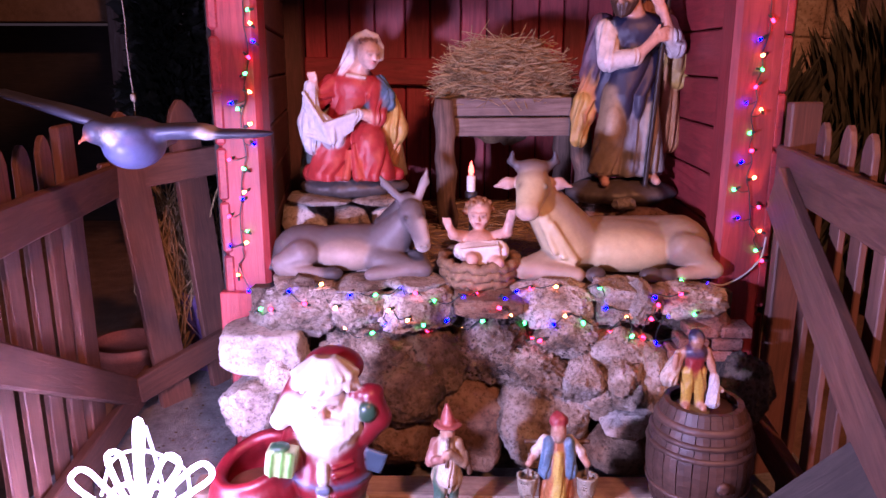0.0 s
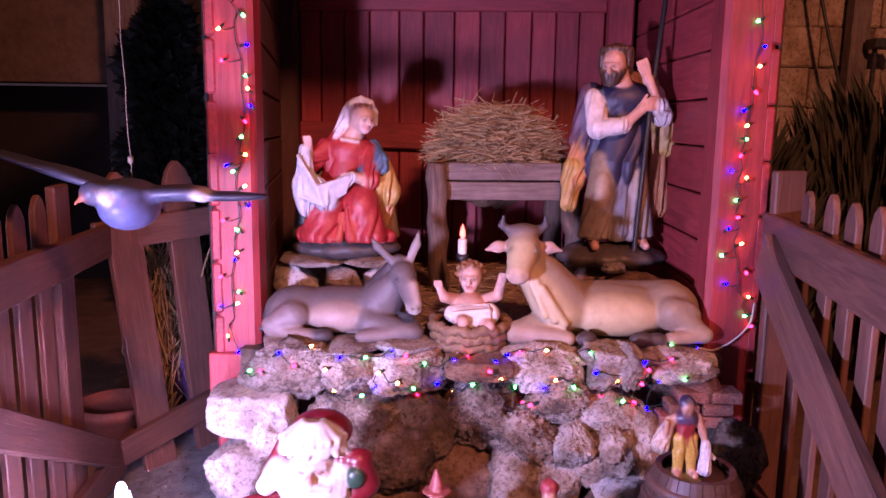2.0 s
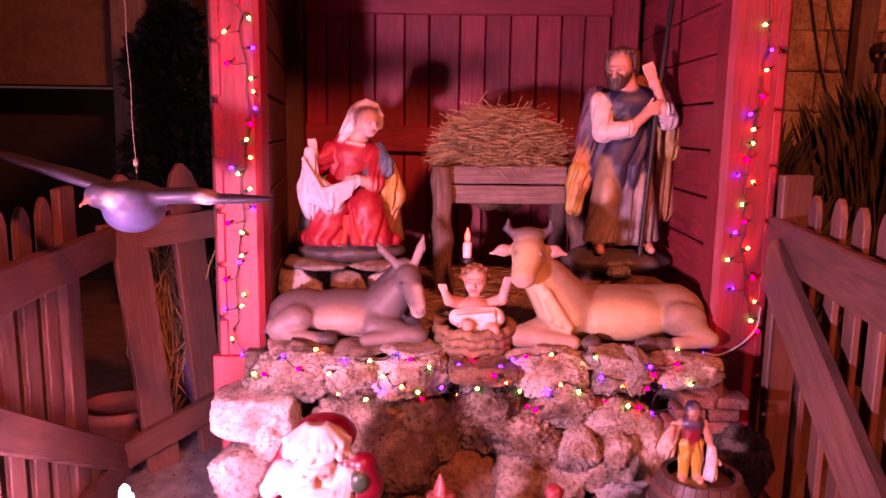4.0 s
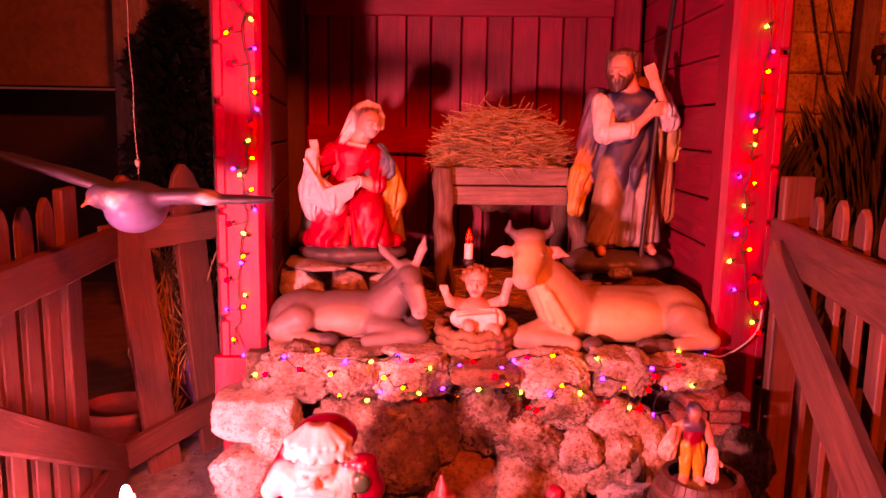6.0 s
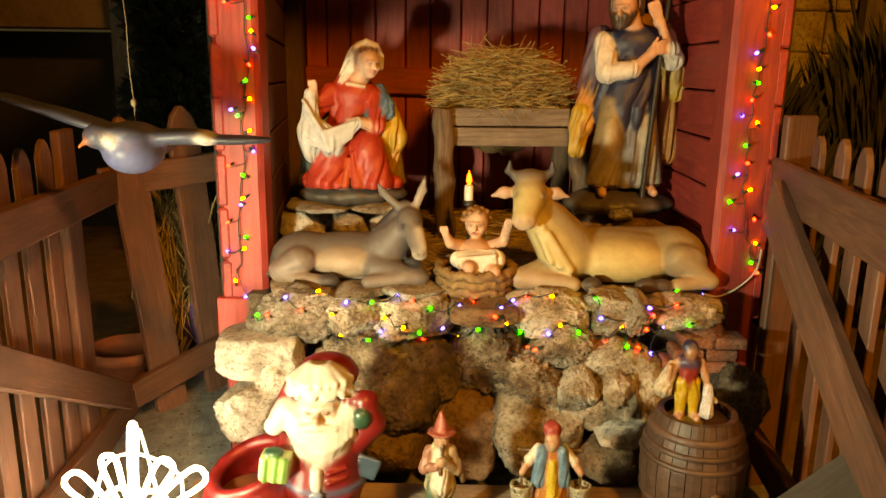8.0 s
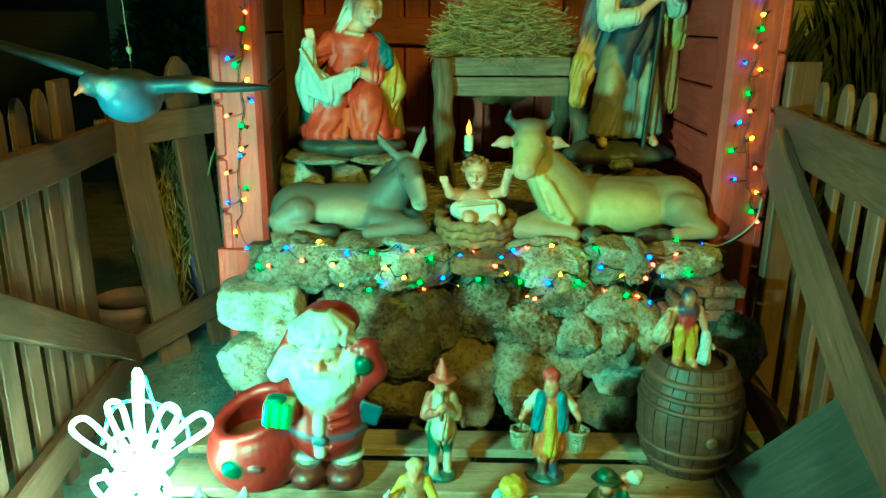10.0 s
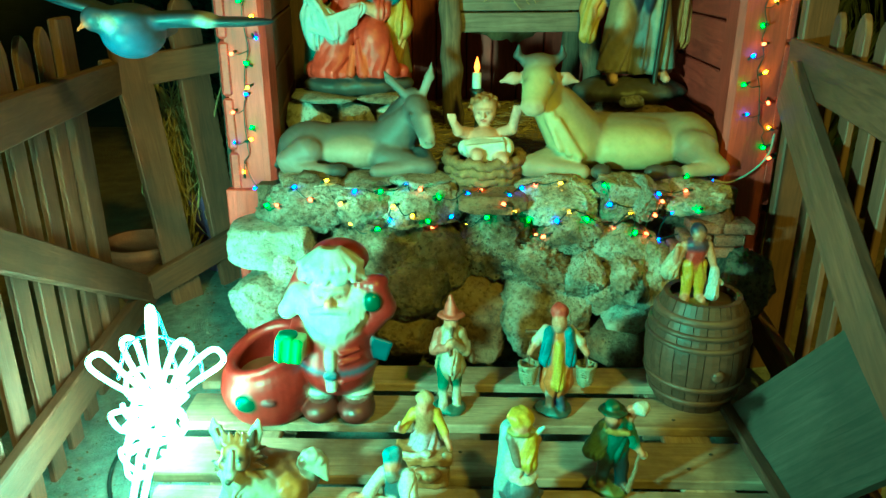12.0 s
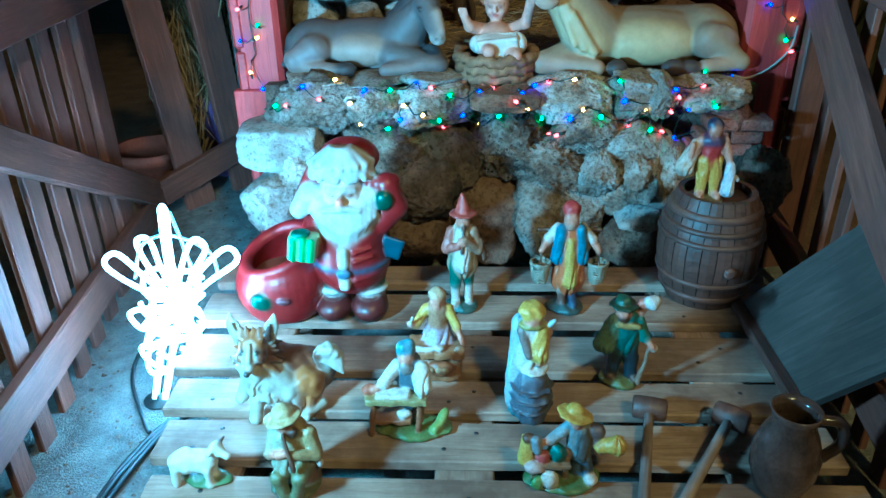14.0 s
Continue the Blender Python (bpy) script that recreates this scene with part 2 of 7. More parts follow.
def plank(name, p0, p1, depth, height, mat, parent, side=(0, 0, 1), label="", bevel=0.003, cuts=6, warp=0.0015):
    m, length = along(p0, p1, side)
    return part(name, plank_bm(length, depth, height, bevel, cuts, warp), mat, parent, label, m)


def lathe(profile, segments=28):
    """A turned form from (radius, height) pairs."""
    bm = bmesh.new()
    rings = []
    for r, z in profile:
        rings.append([bm.verts.new((r * math.cos(a), r * math.sin(a), z)) for a in (2 * math.pi * k / segments for k in range(segments))])
    for low, high in zip(rings, rings[1:]):
        for k in range(segments):
            bm.faces.new((low[k], low[(k + 1) % segments], high[(k + 1) % segments], high[k]))
    bm.faces.new(rings[0][::-1])
    bm.faces.new(rings[-1])
    return bm


def tube_bm(points, radius, sides=6, taper=None):
    """A round cord through the points."""
    bm = bmesh.new()
    pts = [Vector(p) for p in points]
    rings = []
    up = Vector((0.13, 0.31, 0.94))
    for k, p in enumerate(pts):
        t = (pts[min(k + 1, len(pts) - 1)] - pts[max(k - 1, 0)]).normalized()
        u = t.cross(up).normalized() if abs(t.dot(up)) < 0.98 else t.cross(Vector((1, 0, 0))).normalized()
        w = t.cross(u)
        r = radius * (taper(k / (len(pts) - 1)) if taper else 1)
        rings.append([bm.verts.new(p + r * (math.cos(a) * u + math.sin(a) * w)) for a in (2 * math.pi * j / sides for j in range(sides))])
    for low, high in zip(rings, rings[1:]):
        for j in range(sides):
            bm.faces.new((low[j], low[(j + 1) % sides], high[(j + 1) % sides], high[j]))
    bm.faces.new(rings[0][::-1])
    bm.faces.new(rings[-1])
    return bm


def smooth_path(points, steps=6):
    """Catmull-Rom through the points."""
    p = [Vector(q) for q in points]
    p = [2 * p[0] - p[1], *p, 2 * p[-1] - p[-2]]
    out = []
    for a, b, c, d in zip(p, p[1:], p[2:], p[3:]):
        for k in range(steps):
            t = k / steps
            out.append(0.5 * (2 * b + (c - a) * t + (2 * a - 5 * b + 4 * c - d) * t * t + (3 * b - a - 3 * c + d) * t ** 3))
    return out + [p[-2]]


def rock_bm(size, seed, rough=0.16, square=0.0, detail=4, pits=0.0):
    """A broken boulder of the given half sizes."""
    bm = bmesh.new()
    bmesh.ops.create_icosphere(bm, subdivisions=detail, radius=1.0)
    off = Vector((seed * 3.17, seed * 1.31, seed * 7.77))
    rng = random.Random(int(seed * 100))
    chips = [(Vector((rng.gauss(0, 1), rng.gauss(0, 1) - 0.5, rng.gauss(0, 1))).normalized(), rng.uniform(0.66, 0.97)) for _ in range(14 if rough > 0.055 else 0)]
    for v in bm.verts:
        n = v.co.normalized()
        top = max(abs(n.x), abs(n.y), abs(n.z))
        r = (1 - square) + square * min(1 / top, 1.45)
        r += rough * 1.6 * noise.noise(n * 1.7 + off) + rough * 0.8 * noise.noise(n * 4.1 + off)
        fine = rough * 0.55 * noise.noise(n * 9 + off) + rough * 0.34 * noise.noise(n * 19 + off) + rough * 0.2 * noise.noise(n * 38 + off)
        if pits:
            fine -= 1.5 * pits * max(0.0, noise.noise(n * 13 - off) - 0.16) + pits * 0.7 * max(0.0, noise.noise(n * 24 - off) - 0.1)
        p = n * r
        for side, reach in chips:
            over = p.dot(side) - reach
            if over > 0:
                p -= side * over * 0.88
        p += n * fine
        v.co = Vector((p.x * size[0], p.y * size[1], p.z * size[2]))
    return bm


# ---- sculpted figures: rounded forms melted into one skin ----
class Sculpt:
    def __init__(self, step, melt, soft=0.0022, carve=0.0):
        """step: cell size; melt: how far forms flow together; soft: how far their paints do; carve: depth of fine tool marks."""
        self.step, self.melt, self.soft, self.carve, self.forms = step, melt, soft, carve, []

    def limb(self, a, b, ra, rb, colour, folds=0, depth=0.0, melt=None, flat=1.0, noisy=0.0, bias=0.0, hem=None):
        """A tapered rounded rod from a to b; folds: pleats round it; flat: squeeze along y; hem: cut off level at this height."""
        self.forms.append(("limb", np.array(a, float), np.array(b, float), ra, rb, colour, folds, depth, melt, flat, noisy, bias, hem))
        return self

    def ball(self, c, r, colour, melt=None, noisy=0.0, bias=0.0, tilt=0.0):
        """An ellipsoid at c with half sizes r, tilted about y by degrees."""
        r = (r, r, r) if isinstance(r, (int, float)) else r
        self.forms.append(("ball", np.array(c, float), np.array(r, float), math.radians(tilt), 0, colour, 0, 0, melt, 1, noisy, bias))
        return self

    def slab(self, c, r, colour, melt=None, round_off=0.01, noisy=0.0, bias=0.0, tilt=0.0):
        """A rounded block."""
        self.forms.append(("slab", np.array(c, float), np.array(r, float), math.radians(tilt), round_off, colour, 0, 0, melt, 1, noisy, bias))
        return self

    def reach(self, f):
        if f[0] == "limb":
            lo = np.minimum(f[1] - f[3], f[2] - f[4])
            hi = np.maximum(f[1] + f[3], f[2] + f[4])
        else:
            span = np.full(3, np.linalg.norm(f[2])) if f[3] else f[2]
            lo, hi = f[1] - span, f[1] + span
        pad = 3 * self.step + self.melt * 1.5 + f[7] + 2 * f[10]
        return lo - pad, hi + pad

    def gap(self, f, p):
        if f[0] == "limb":
            _, a, b, ra, rb, _, folds, depth, _, flat, noisy, _, hem = f
            ab = b - a
            t = np.clip(((p - a) @ ab) / (ab @ ab), 0, 1)
            q = p - a - t[..., None] * ab
            if flat != 1.0:
                q = q * np.array([1, 1 / flat, 1])
            d = np.sqrt((q * q).sum(-1)) - (ra + t * (rb - ra))
            if flat < 1.0:
                d = d * flat
            if folds:
                angle = np.arctan2(q[..., 1], q[..., 0])
                d = d - depth * (2 * np.abs(np.sin(0.5 * folds * angle + 2.5 * t + 0.9 * np.sin(3 * angle + 4 * t))) - 1) * (0.35 + 0.65 * t)
            if hem is not None:
                d = np.maximum(d, hem - p[..., 2])
        else:
            _, c, r, tilt, edge = f[:5]
            noisy = f[10]
            q = p - c
            if tilt:
                ct, st = math.cos(tilt), math.sin(tilt)
                q = np.stack([ct * q[..., 0] - st * q[..., 2], q[..., 1], st * q[..., 0] + ct * q[..., 2]], -1)
            if f[0] == "ball":
                k0 = np.sqrt(((q / r) ** 2).sum(-1)) + 1e-9
                k1 = np.sqrt(((q / r ** 2) ** 2).sum(-1)) + 1e-9
                d = k0 * (k0 - 1) / k1
            else:
                w = np.abs(q) - (r - edge)
                d = np.sqrt((np.maximum(w, 0) ** 2).sum(-1)) + np.minimum(w.max(-1), 0) - edge
        if noisy:
            s = p / (noisy * 7)
            d = d + noisy * (np.sin(s[..., 0] * 1.3 + 2 * np.sin(s[..., 2])) * np.sin(s[..., 1] * 1.1 + s[..., 2] * 0.7 + np.sin(s[..., 0] * 1.9)))
        return d

    def build(self, name, mat):
        spans = [self.reach(f) for f in self.forms]
        lo = np.min([s[0] for s in spans], 0)
        hi = np.max([s[1] for s in spans], 0)
        dims = np.ceil((hi - lo) / self.step).astype(int) + 1
        field = np.full(dims, 1.0)
        weight = np.full(dims, 1e-30)
        paint = np.zeros((*dims, 3))
        axes = [lo[k] + self.step * np.arange(dims[k]) for k in range(3)]
        for f, (a, b) in zip(self.forms, spans):
            i0 = np.maximum(((a - lo) / self.step).astype(int), 0)
            i1 = np.minimum(((b - lo) / self.step).astype(int) + 1, dims)
            cut = tuple(slice(i, j) for i, j in zip(i0, i1))
            p = np.stack(np.meshgrid(*(axes[k][cut[k]] for k in range(3)), indexing="ij"), -1)
            d = self.gap(f, p)
            k = self.melt if f[8] is None else f[8]
            old = field[cut]
            if k > 0:
                h = np.clip(0.5 + 0.5 * (old - d) / k, 0, 1)
                field[cut] = old * (1 - h) + d * h - k * h * (1 - h)
            else:
                field[cut] = np.minimum(old, d)
            share = np.exp(np.clip(-(d - f[11]) / self.soft, -60, 60))
            weight[cut] += share
            paint[cut] += share[..., None] * np.array(f[5])
        paint /= weight[..., None]
        if self.carve:
            x, y, z = np.meshgrid(*axes, indexing="ij", sparse=True)
            q = 0.0042 + self.carve
            field += self.carve * np.sin(x / q + 1.4 * np.sin(z / q * 0.7)) * np.sin(y / q + np.sin(x / q * 0.6)) + self.carve * 0.8 * np.sin((x - y) / q * 0.9 + 2.2 * np.sin(z / q * 0.23)) * np.sin(z / q * 0.33)
        return self.skin(name, field, paint, lo, mat)

    def skin(self, name, field, paint, lo, mat):
        """Surface nets: one vertex in each cell that the skin crosses."""
        inside = field < 0
        corners = [(i, j, k) for i in (0, 1) for j in (0, 1) for k in (0, 1)]
        n = np.array(field.shape) - 1
        part_of = lambda arr, c: arr[c[0]:c[0] + n[0], c[1]:c[1] + n[1], c[2]:c[2] + n[2]]  # noqa: E731
        count = sum(part_of(inside, c).astype(np.int8) for c in corners)
        cells = np.argwhere((count > 0) & (count < 8))
        index = np.full(n, -1)
        index[tuple(cells.T)] = np.arange(len(cells))
        total, weight = np.zeros((len(cells), 3)), np.zeros(len(cells))
        for c in corners:
            for axis in range(3):
                if c[axis]:
                    continue
                e = list(c)
                e[axis] = 1
                va = field[tuple((cells + c).T)]
                vb = field[tuple((cells + e).T)]
                cross = (va < 0) != (vb < 0)
                t = np.where(cross, va / np.where(cross, va - vb, 1), 0)
                spot = np.array(c, float) + np.eye(3)[axis] * t[:, None]
                total += spot * cross[:, None]
                weight += cross
        places = lo + self.step * (cells + total / weight[:, None])
        tint = np.mean([paint[tuple((cells + c).T)] for c in corners], 0)
        faces = []
        for axis in range(3):
            u, v = (axis + 1) % 3, (axis + 2) % 3
            step = np.eye(3, dtype=int)
            low = inside[tuple(slice(0, -1) if k == axis else slice(1, -1) for k in range(3))]
            high = inside[tuple(slice(1, None) if k == axis else slice(1, -1) for k in range(3))]
            at = np.argwhere(low != high)
            way = low[tuple(at.T)]
            at = at + step[u] + step[v]
            quad = np.stack([index[tuple((at - q).T)] for q in (0 * step[u], step[u], step[u] + step[v], step[v])], 1)
            faces.append(np.where(way[:, None], quad, quad[:, ::-1]))
        faces = np.concatenate(faces)
        me = bpy.data.meshes.new(name)
        me.from_pydata(places.tolist(), [], faces.tolist())
        layer = me.color_attributes.new("paint", "FLOAT_COLOR", "POINT")
        layer.data.foreach_set("color", np.c_[tint, np.ones(len(tint))].astype(np.float32).ravel())
        me.materials.append(mat)
        me.shade_smooth()
        me.update()
        return me


def face(s, c, r, turn, nod, skin, shade_of, lip):
    """A carved head of half height r at c; turn: degrees to the side, nod: degrees downwards."""
    t, n = math.radians(turn), math.radians(nod)
    front = np.array([math.sin(t) * math.cos(n), -math.cos(t) * math.cos(n), -math.sin(n)])
    side = np.array([math.cos(t), math.sin(t), 0.0])
    up = np.cross(front, side)
    at = lambda u, v, w: np.array(c) + r * (u * side + v * up + w * front)  # noqa: E731
    s.ball(c, (0.80 * r, 0.84 * r, 1.0 * r), skin).ball(at(0, -0.62, 0.42), 0.36 * r, skin, melt=0.3 * r)
    for k in (-1, 1):
        s.limb(at(0.14 * k, 0.26, 0.84), at(0.50 * k, 0.22, 0.66), 0.10 * r, 0.08 * r, shade_of, melt=0.14 * r)
        s.ball(at(0.40 * k, -0.22, 0.58), 0.24 * r, skin, melt=0.2 * r)
        s.ball(at(0.31 * k, 0.08, 0.80), (0.12 * r, 0.09 * r, 0.055 * r), (0.16, 0.08, 0.055), melt=0.03 * r, bias=0.01 * r)
    s.limb(at(0, 0.18, 0.86), at(0, -0.16, 1.04), 0.09 * r, 0.15 * r, skin, melt=0.10 * r)
    s.ball(at(0, -0.22, 0.94), (0.16 * r, 0.10 * r, 0.07 * r), shade_of, melt=0.05 * r)
    s.ball(at(0, -0.46, 0.84), (0.20 * r, 0.12 * r, 0.075 * r), lip, melt=0.04 * r, bias=0.03 * r)


def fingers(s, wrist, tips, spread, r, skin):
    """Four fingers from the knuckles at wrist to the tips, spread along the given way."""
    for k in range(4):
        off = np.array(spread) * (k - 1.5)
        mid = (np.array(wrist) + np.array(tips)) / 2 + off
        s.limb(np.array(wrist) + off * 0.8, mid, r, r, skin, melt=r * 0.5).limb(mid, np.array(tips) + off, r, r * 0.75, skin, melt=r * 0.5)


def statue(name, sculpt, mat, at, turn, label, category, tall=1.0, wide=1.0):
    ob = new(name, sculpt.build(name, mat))
    ob.matrix_basis = pose(*at, 0, 0, turn) @ Matrix.Diagonal((wide, wide, tall, 1))
    return tagged(ob, label, category)


# ---- the setting ----
def sheet(name, x0, x1, y0, y1, z, nx, ny, lumps, mat, label, scale=3.0):
    bm = bmesh.new()
    grid = [[bm.verts.new((x0 + (x1 - x0) * i / nx, y0 + (y1 - y0) * j / ny, z)) for j in range(ny + 1)] for i in range(nx + 1)]
    for i in range(nx):
        for j in range(ny):
            bm.faces.new((grid[i][j], grid[i + 1][j], grid[i + 1][j + 1], grid[i][j + 1]))
    for v in bm.verts:
        v.co.z += lumps * noise.fractal(Vector((v.co.x * scale, v.co.y * scale, 3)), 0.8, 2.0, 4)
    return tagged(put(name, mesh_of(name, bm, mat, True)), label, "ground", kind="structure")


# the earth reaches out to the dark on all sides
sheet("ground", -60, 60, -50, 70, -0.09, 60, 60, 0.004, EARTH, "dark bare earth around the display at night", 0.2)
bm = plank_bm(4.2, 2.1, 0.20, 0.01, 0)
slab = part("pavement", bm, CONCRETE, None, "rough grey concrete slab under the pallet", pose(-0.02, 1.0, -0.101, 0, 0, 90))
tagged(slab, category="pavement", kind="structure")
bm = plank_bm(1.36, 1.9, 0.30, 0.02, 0)
tagged(part("stage_bed", bm, EARTH, None, "earth bed behind the stone wall", pose(0.12, 2.90, -0.02)), category="ground", kind="structure")


def shed():
    """Open-fronted red timber shed: two front posts, plank sides, boarded back with rails and corner posts, roof."""
    ob = thing("nativity_shed", (0.1, 2.5, 0.0), "open-fronted red painted timber shed with plank walls", "shed")
    # front posts
    plank("post", (-0.515, 2.03, 0.36), (-0.515, 2.03, 2.0), 0.10, 0.118, RED_WOOD, ob, (1, 0, 0), bevel=0.014)
    plank("post", (0.783, 2.03, 0.0), (0.783, 2.03, 2.0), 0.11, 0.132, RED_WOOD, ob, (1, 0, 0), bevel=0.014)
    plank("post_foot", (-0.525, 1.975, 0.36), (-0.525, 1.975, 0.50), 0.028, 0.13, RED_WOOD, ob, (1, 0, 0))
    plank("post_foot", (-0.525, 2.05, -0.05), (-0.525, 2.05, 0.36), 0.09, 0.12, RED_WOOD, ob, (1, 0, 0))
    # sides: lapped boards with their ends showing beside the posts
    for x0, x1, turn in ((-0.562, -0.66, -1), (0.846, 0.83, 1)):
        for k in range(14):
            z = 0.10 + 0.142 * k + random.uniform(-0.006, 0.006)
            plank("side_board", (x0, 1.975, z), (x1, 3.02, z + random.uniform(-0.006, 0.006)), 0.028, 0.136, RED_WOOD, ob, (0, 0, 1), bevel=0.006)
        # added near-black sheet so the gaps between side boards read as shade
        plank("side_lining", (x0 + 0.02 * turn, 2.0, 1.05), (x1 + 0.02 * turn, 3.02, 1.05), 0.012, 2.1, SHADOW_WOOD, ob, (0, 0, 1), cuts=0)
    # the inside of the right wall, seen from the front
    for k in range(12):
        z = 0.48 + 0.128 * k
        plank("inner_board", (0.738, 2.085, z), (0.752, 2.99, z + 0.004), 0.020, 0.123, RED_WOOD, ob, (0, 0, 1), bevel=0.004)
        # left boards darker than the right: that side's shade is in their colour
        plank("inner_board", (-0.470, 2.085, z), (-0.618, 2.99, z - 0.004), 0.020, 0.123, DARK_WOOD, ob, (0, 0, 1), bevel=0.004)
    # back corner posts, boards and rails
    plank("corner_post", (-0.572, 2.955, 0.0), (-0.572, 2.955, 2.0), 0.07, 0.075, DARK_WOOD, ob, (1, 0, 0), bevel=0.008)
    plank("corner_post", (0.672, 2.955, 0.0), (0.672, 2.955, 2.0), 0.07, 0.092, RED_WOOD, ob, (1, 0, 0), bevel=0.008)
    xs = [-0.535, -0.455, -0.365, -0.268, -0.155, -0.062, 0.055, 0.152, 0.248, 0.348, 0.440, 0.528, 0.625]
    for a, b in zip(xs, xs[1:]):
        plank("back_board", ((a + b) / 2, 3.0, 0.55), ((a + b) / 2, 3.0, 2.0), 0.022, b - a - 0.004, RED_WOOD, ob, (1, 0, 0), bevel=0.004)
    plank("back_rail", (-0.535, 2.975, 1.565), (0.625, 2.975, 1.572), 0.026, 0.085, RED_WOOD, ob, (0, 0, 1), bevel=0.005)
    plank("back_rail", (-0.535, 2.975, 1.065), (0.10, 2.975, 1.058), 0.026, 0.100, RED_WOOD, ob, (0, 0, 1), bevel=0.005)
    # the same near-black sheet darkens the gaps of the back boards
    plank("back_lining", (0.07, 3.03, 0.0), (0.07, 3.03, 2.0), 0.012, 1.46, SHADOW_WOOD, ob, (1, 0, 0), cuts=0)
    plank("lintel", (-0.62, 2.04, 1.98), (0.88, 2.04, 1.98), 0.10, 0.14, RED_WOOD, ob, (0, 0, 1), bevel=0.008)
    # unseen roof, added to close the shed at the top
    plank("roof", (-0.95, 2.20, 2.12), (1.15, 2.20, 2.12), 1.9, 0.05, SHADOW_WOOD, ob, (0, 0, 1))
    plank("stage_floor", (-0.44, 2.50, 0.545), (0.69, 2.50, 0.545), 1.0, 0.05, GREY_WOOD, ob, (0, 0, 1), cuts=0)
    return ob


shed()


# ---- fences ----
def picket_bm(width, height, thick):
    """A fence picket standing on z 0 with a rounded point; its grain runs up, along its own x axis."""
    bm = bmesh.new()
    w = width / 2
    outline = [(0, -w), (height - w * 1.5, -w), (height - w * 0.5, -w * 0.62), (height, -w * 0.12), (height, w * 0.12), (height - w * 0.5, w * 0.62), (height - w * 1.5, w), (0, w)]
    face = bm.faces.new([bm.verts.new((x, y, -thick / 2)) for x, y in outline])
    up = bmesh.ops.extrude_face_region(bm, geom=[face])
    bmesh.ops.translate(bm, vec=(0, 0, thick), verts=[g for g in up["geom"] if isinstance(g, bmesh.types.BMVert)])
    bmesh.ops.recalc_face_normals(bm, faces=bm.faces)
    bmesh.ops.bevel(bm, geom=bm.edges[:], offset=0.0025, segments=1, affect="EDGES")
    return bm


def fence_run(a, b, pickets, bottom, top, width, label, rails, group):
    """Pickets between a and b on the plan, at the given shares of the way, with rails on the camera's side."""
    a, b = Vector((*a, 0)), Vector((*b, 0))
    way = (b - a).normalized()
    out = Vector((way.y, -way.x, 0))
    if out.dot(Vector((0, 1.2, 0)) - a) < 0:
        out = -out
    ob = thing("picket_fence", a, label, "fence", group)
    me = mesh_of("picket", picket_bm(width, top - bottom, 0.015), FENCE_WOOD)
    for s in pickets:
        at = a + (b - a) * s
        lean = random.uniform(-0.012, 0.012)
        m = Matrix((Vector((way.x * lean, way.y * lean, 1)).normalized(), way, out)).transposed().to_4x4()
        m.translation = at + Vector((0, 0, bottom + random.uniform(-0.012, 0.006)))
        put("picket", me, ob, m)
    for name, s0, z0, s1, z1, high, proud in rails:
        p = a + (b - a) * s0 + out * proud + Vector((0, 0, z0))
        q = a + (b - a) * s1 + out * proud + Vector((0, 0, z1))
        plank(name, p, q, 0.028, high, FENCE_WOOD, ob, (0, 0, 1), bevel=0.004)
    return ob, a, b, out


LEFT_A, LEFT_B = (-0.70, 0.50), (-0.978, 2.20)
share = lambda y: (y - LEFT_A[1]) / (LEFT_B[1] - LEFT_A[1])  # noqa: E731
fence_run(LEFT_A, LEFT_B, [share(0.818 + 0.118 * k) for k in range(9)], -0.07, 0.930, 0.052, "brown stained wooden picket fence with a diagonal brace", [
    ("top_rail", share(0.78), 0.800, share(2.19), 0.760, 0.092, 0.026),
    ("bottom_rail", share(0.78), 0.194, share(2.36), 0.075, 0.088, 0.026),
    ("brace", share(1.00), 0.735, share(2.14), 0.125, 0.082, 0.030),
], "fences")
left_post = thing("fence_post", (-0.929, 1.90, 0.0), "broad brown wooden fence post with a flat top", "fence post")
plank("post", (-0.929, 1.90, -0.08), (-0.929, 1.90, 0.945), 0.022, 0.105, FENCE_WOOD, left_post, (0.278, -1.7, 0), bevel=0.004)

GATE_BOARDS = [((-0.884, 2.349, -0.04), (-0.946, 2.253, 0.955)), ((-0.777, 2.515, 0.0), (-0.832, 2.431, 0.981))]
gate = thing("garden_gate", (-0.90, 2.25, 0.0), "brown wooden gate section with two rails and round-topped boards", "gate")
plank("top_rail", (-0.995, 2.21, 0.762), (-0.745, 2.52, 0.785), 0.030, 0.092, FENCE_WOOD, gate, (0, 0, 1), bevel=0.004)
plank("bottom_rail", (-0.945, 2.19, 0.108), (-0.735, 2.52, 0.168), 0.030, 0.086, FENCE_WOOD, gate, (0, 0, 1), bevel=0.004)
for foot, head in GATE_BOARDS:
    foot, head = Vector(foot), Vector(head)
    rise = (head - foot).normalized()
    out = Vector((0.84, -0.54, 0))
    across = out.cross(rise).normalized()
    m = Matrix((rise, across, rise.cross(across))).transposed().to_4x4()
    m.translation = foot
    put("board", mesh_of("board", picket_bm(0.112, (head - foot).length, 0.022), FENCE_WOOD), gate, m)

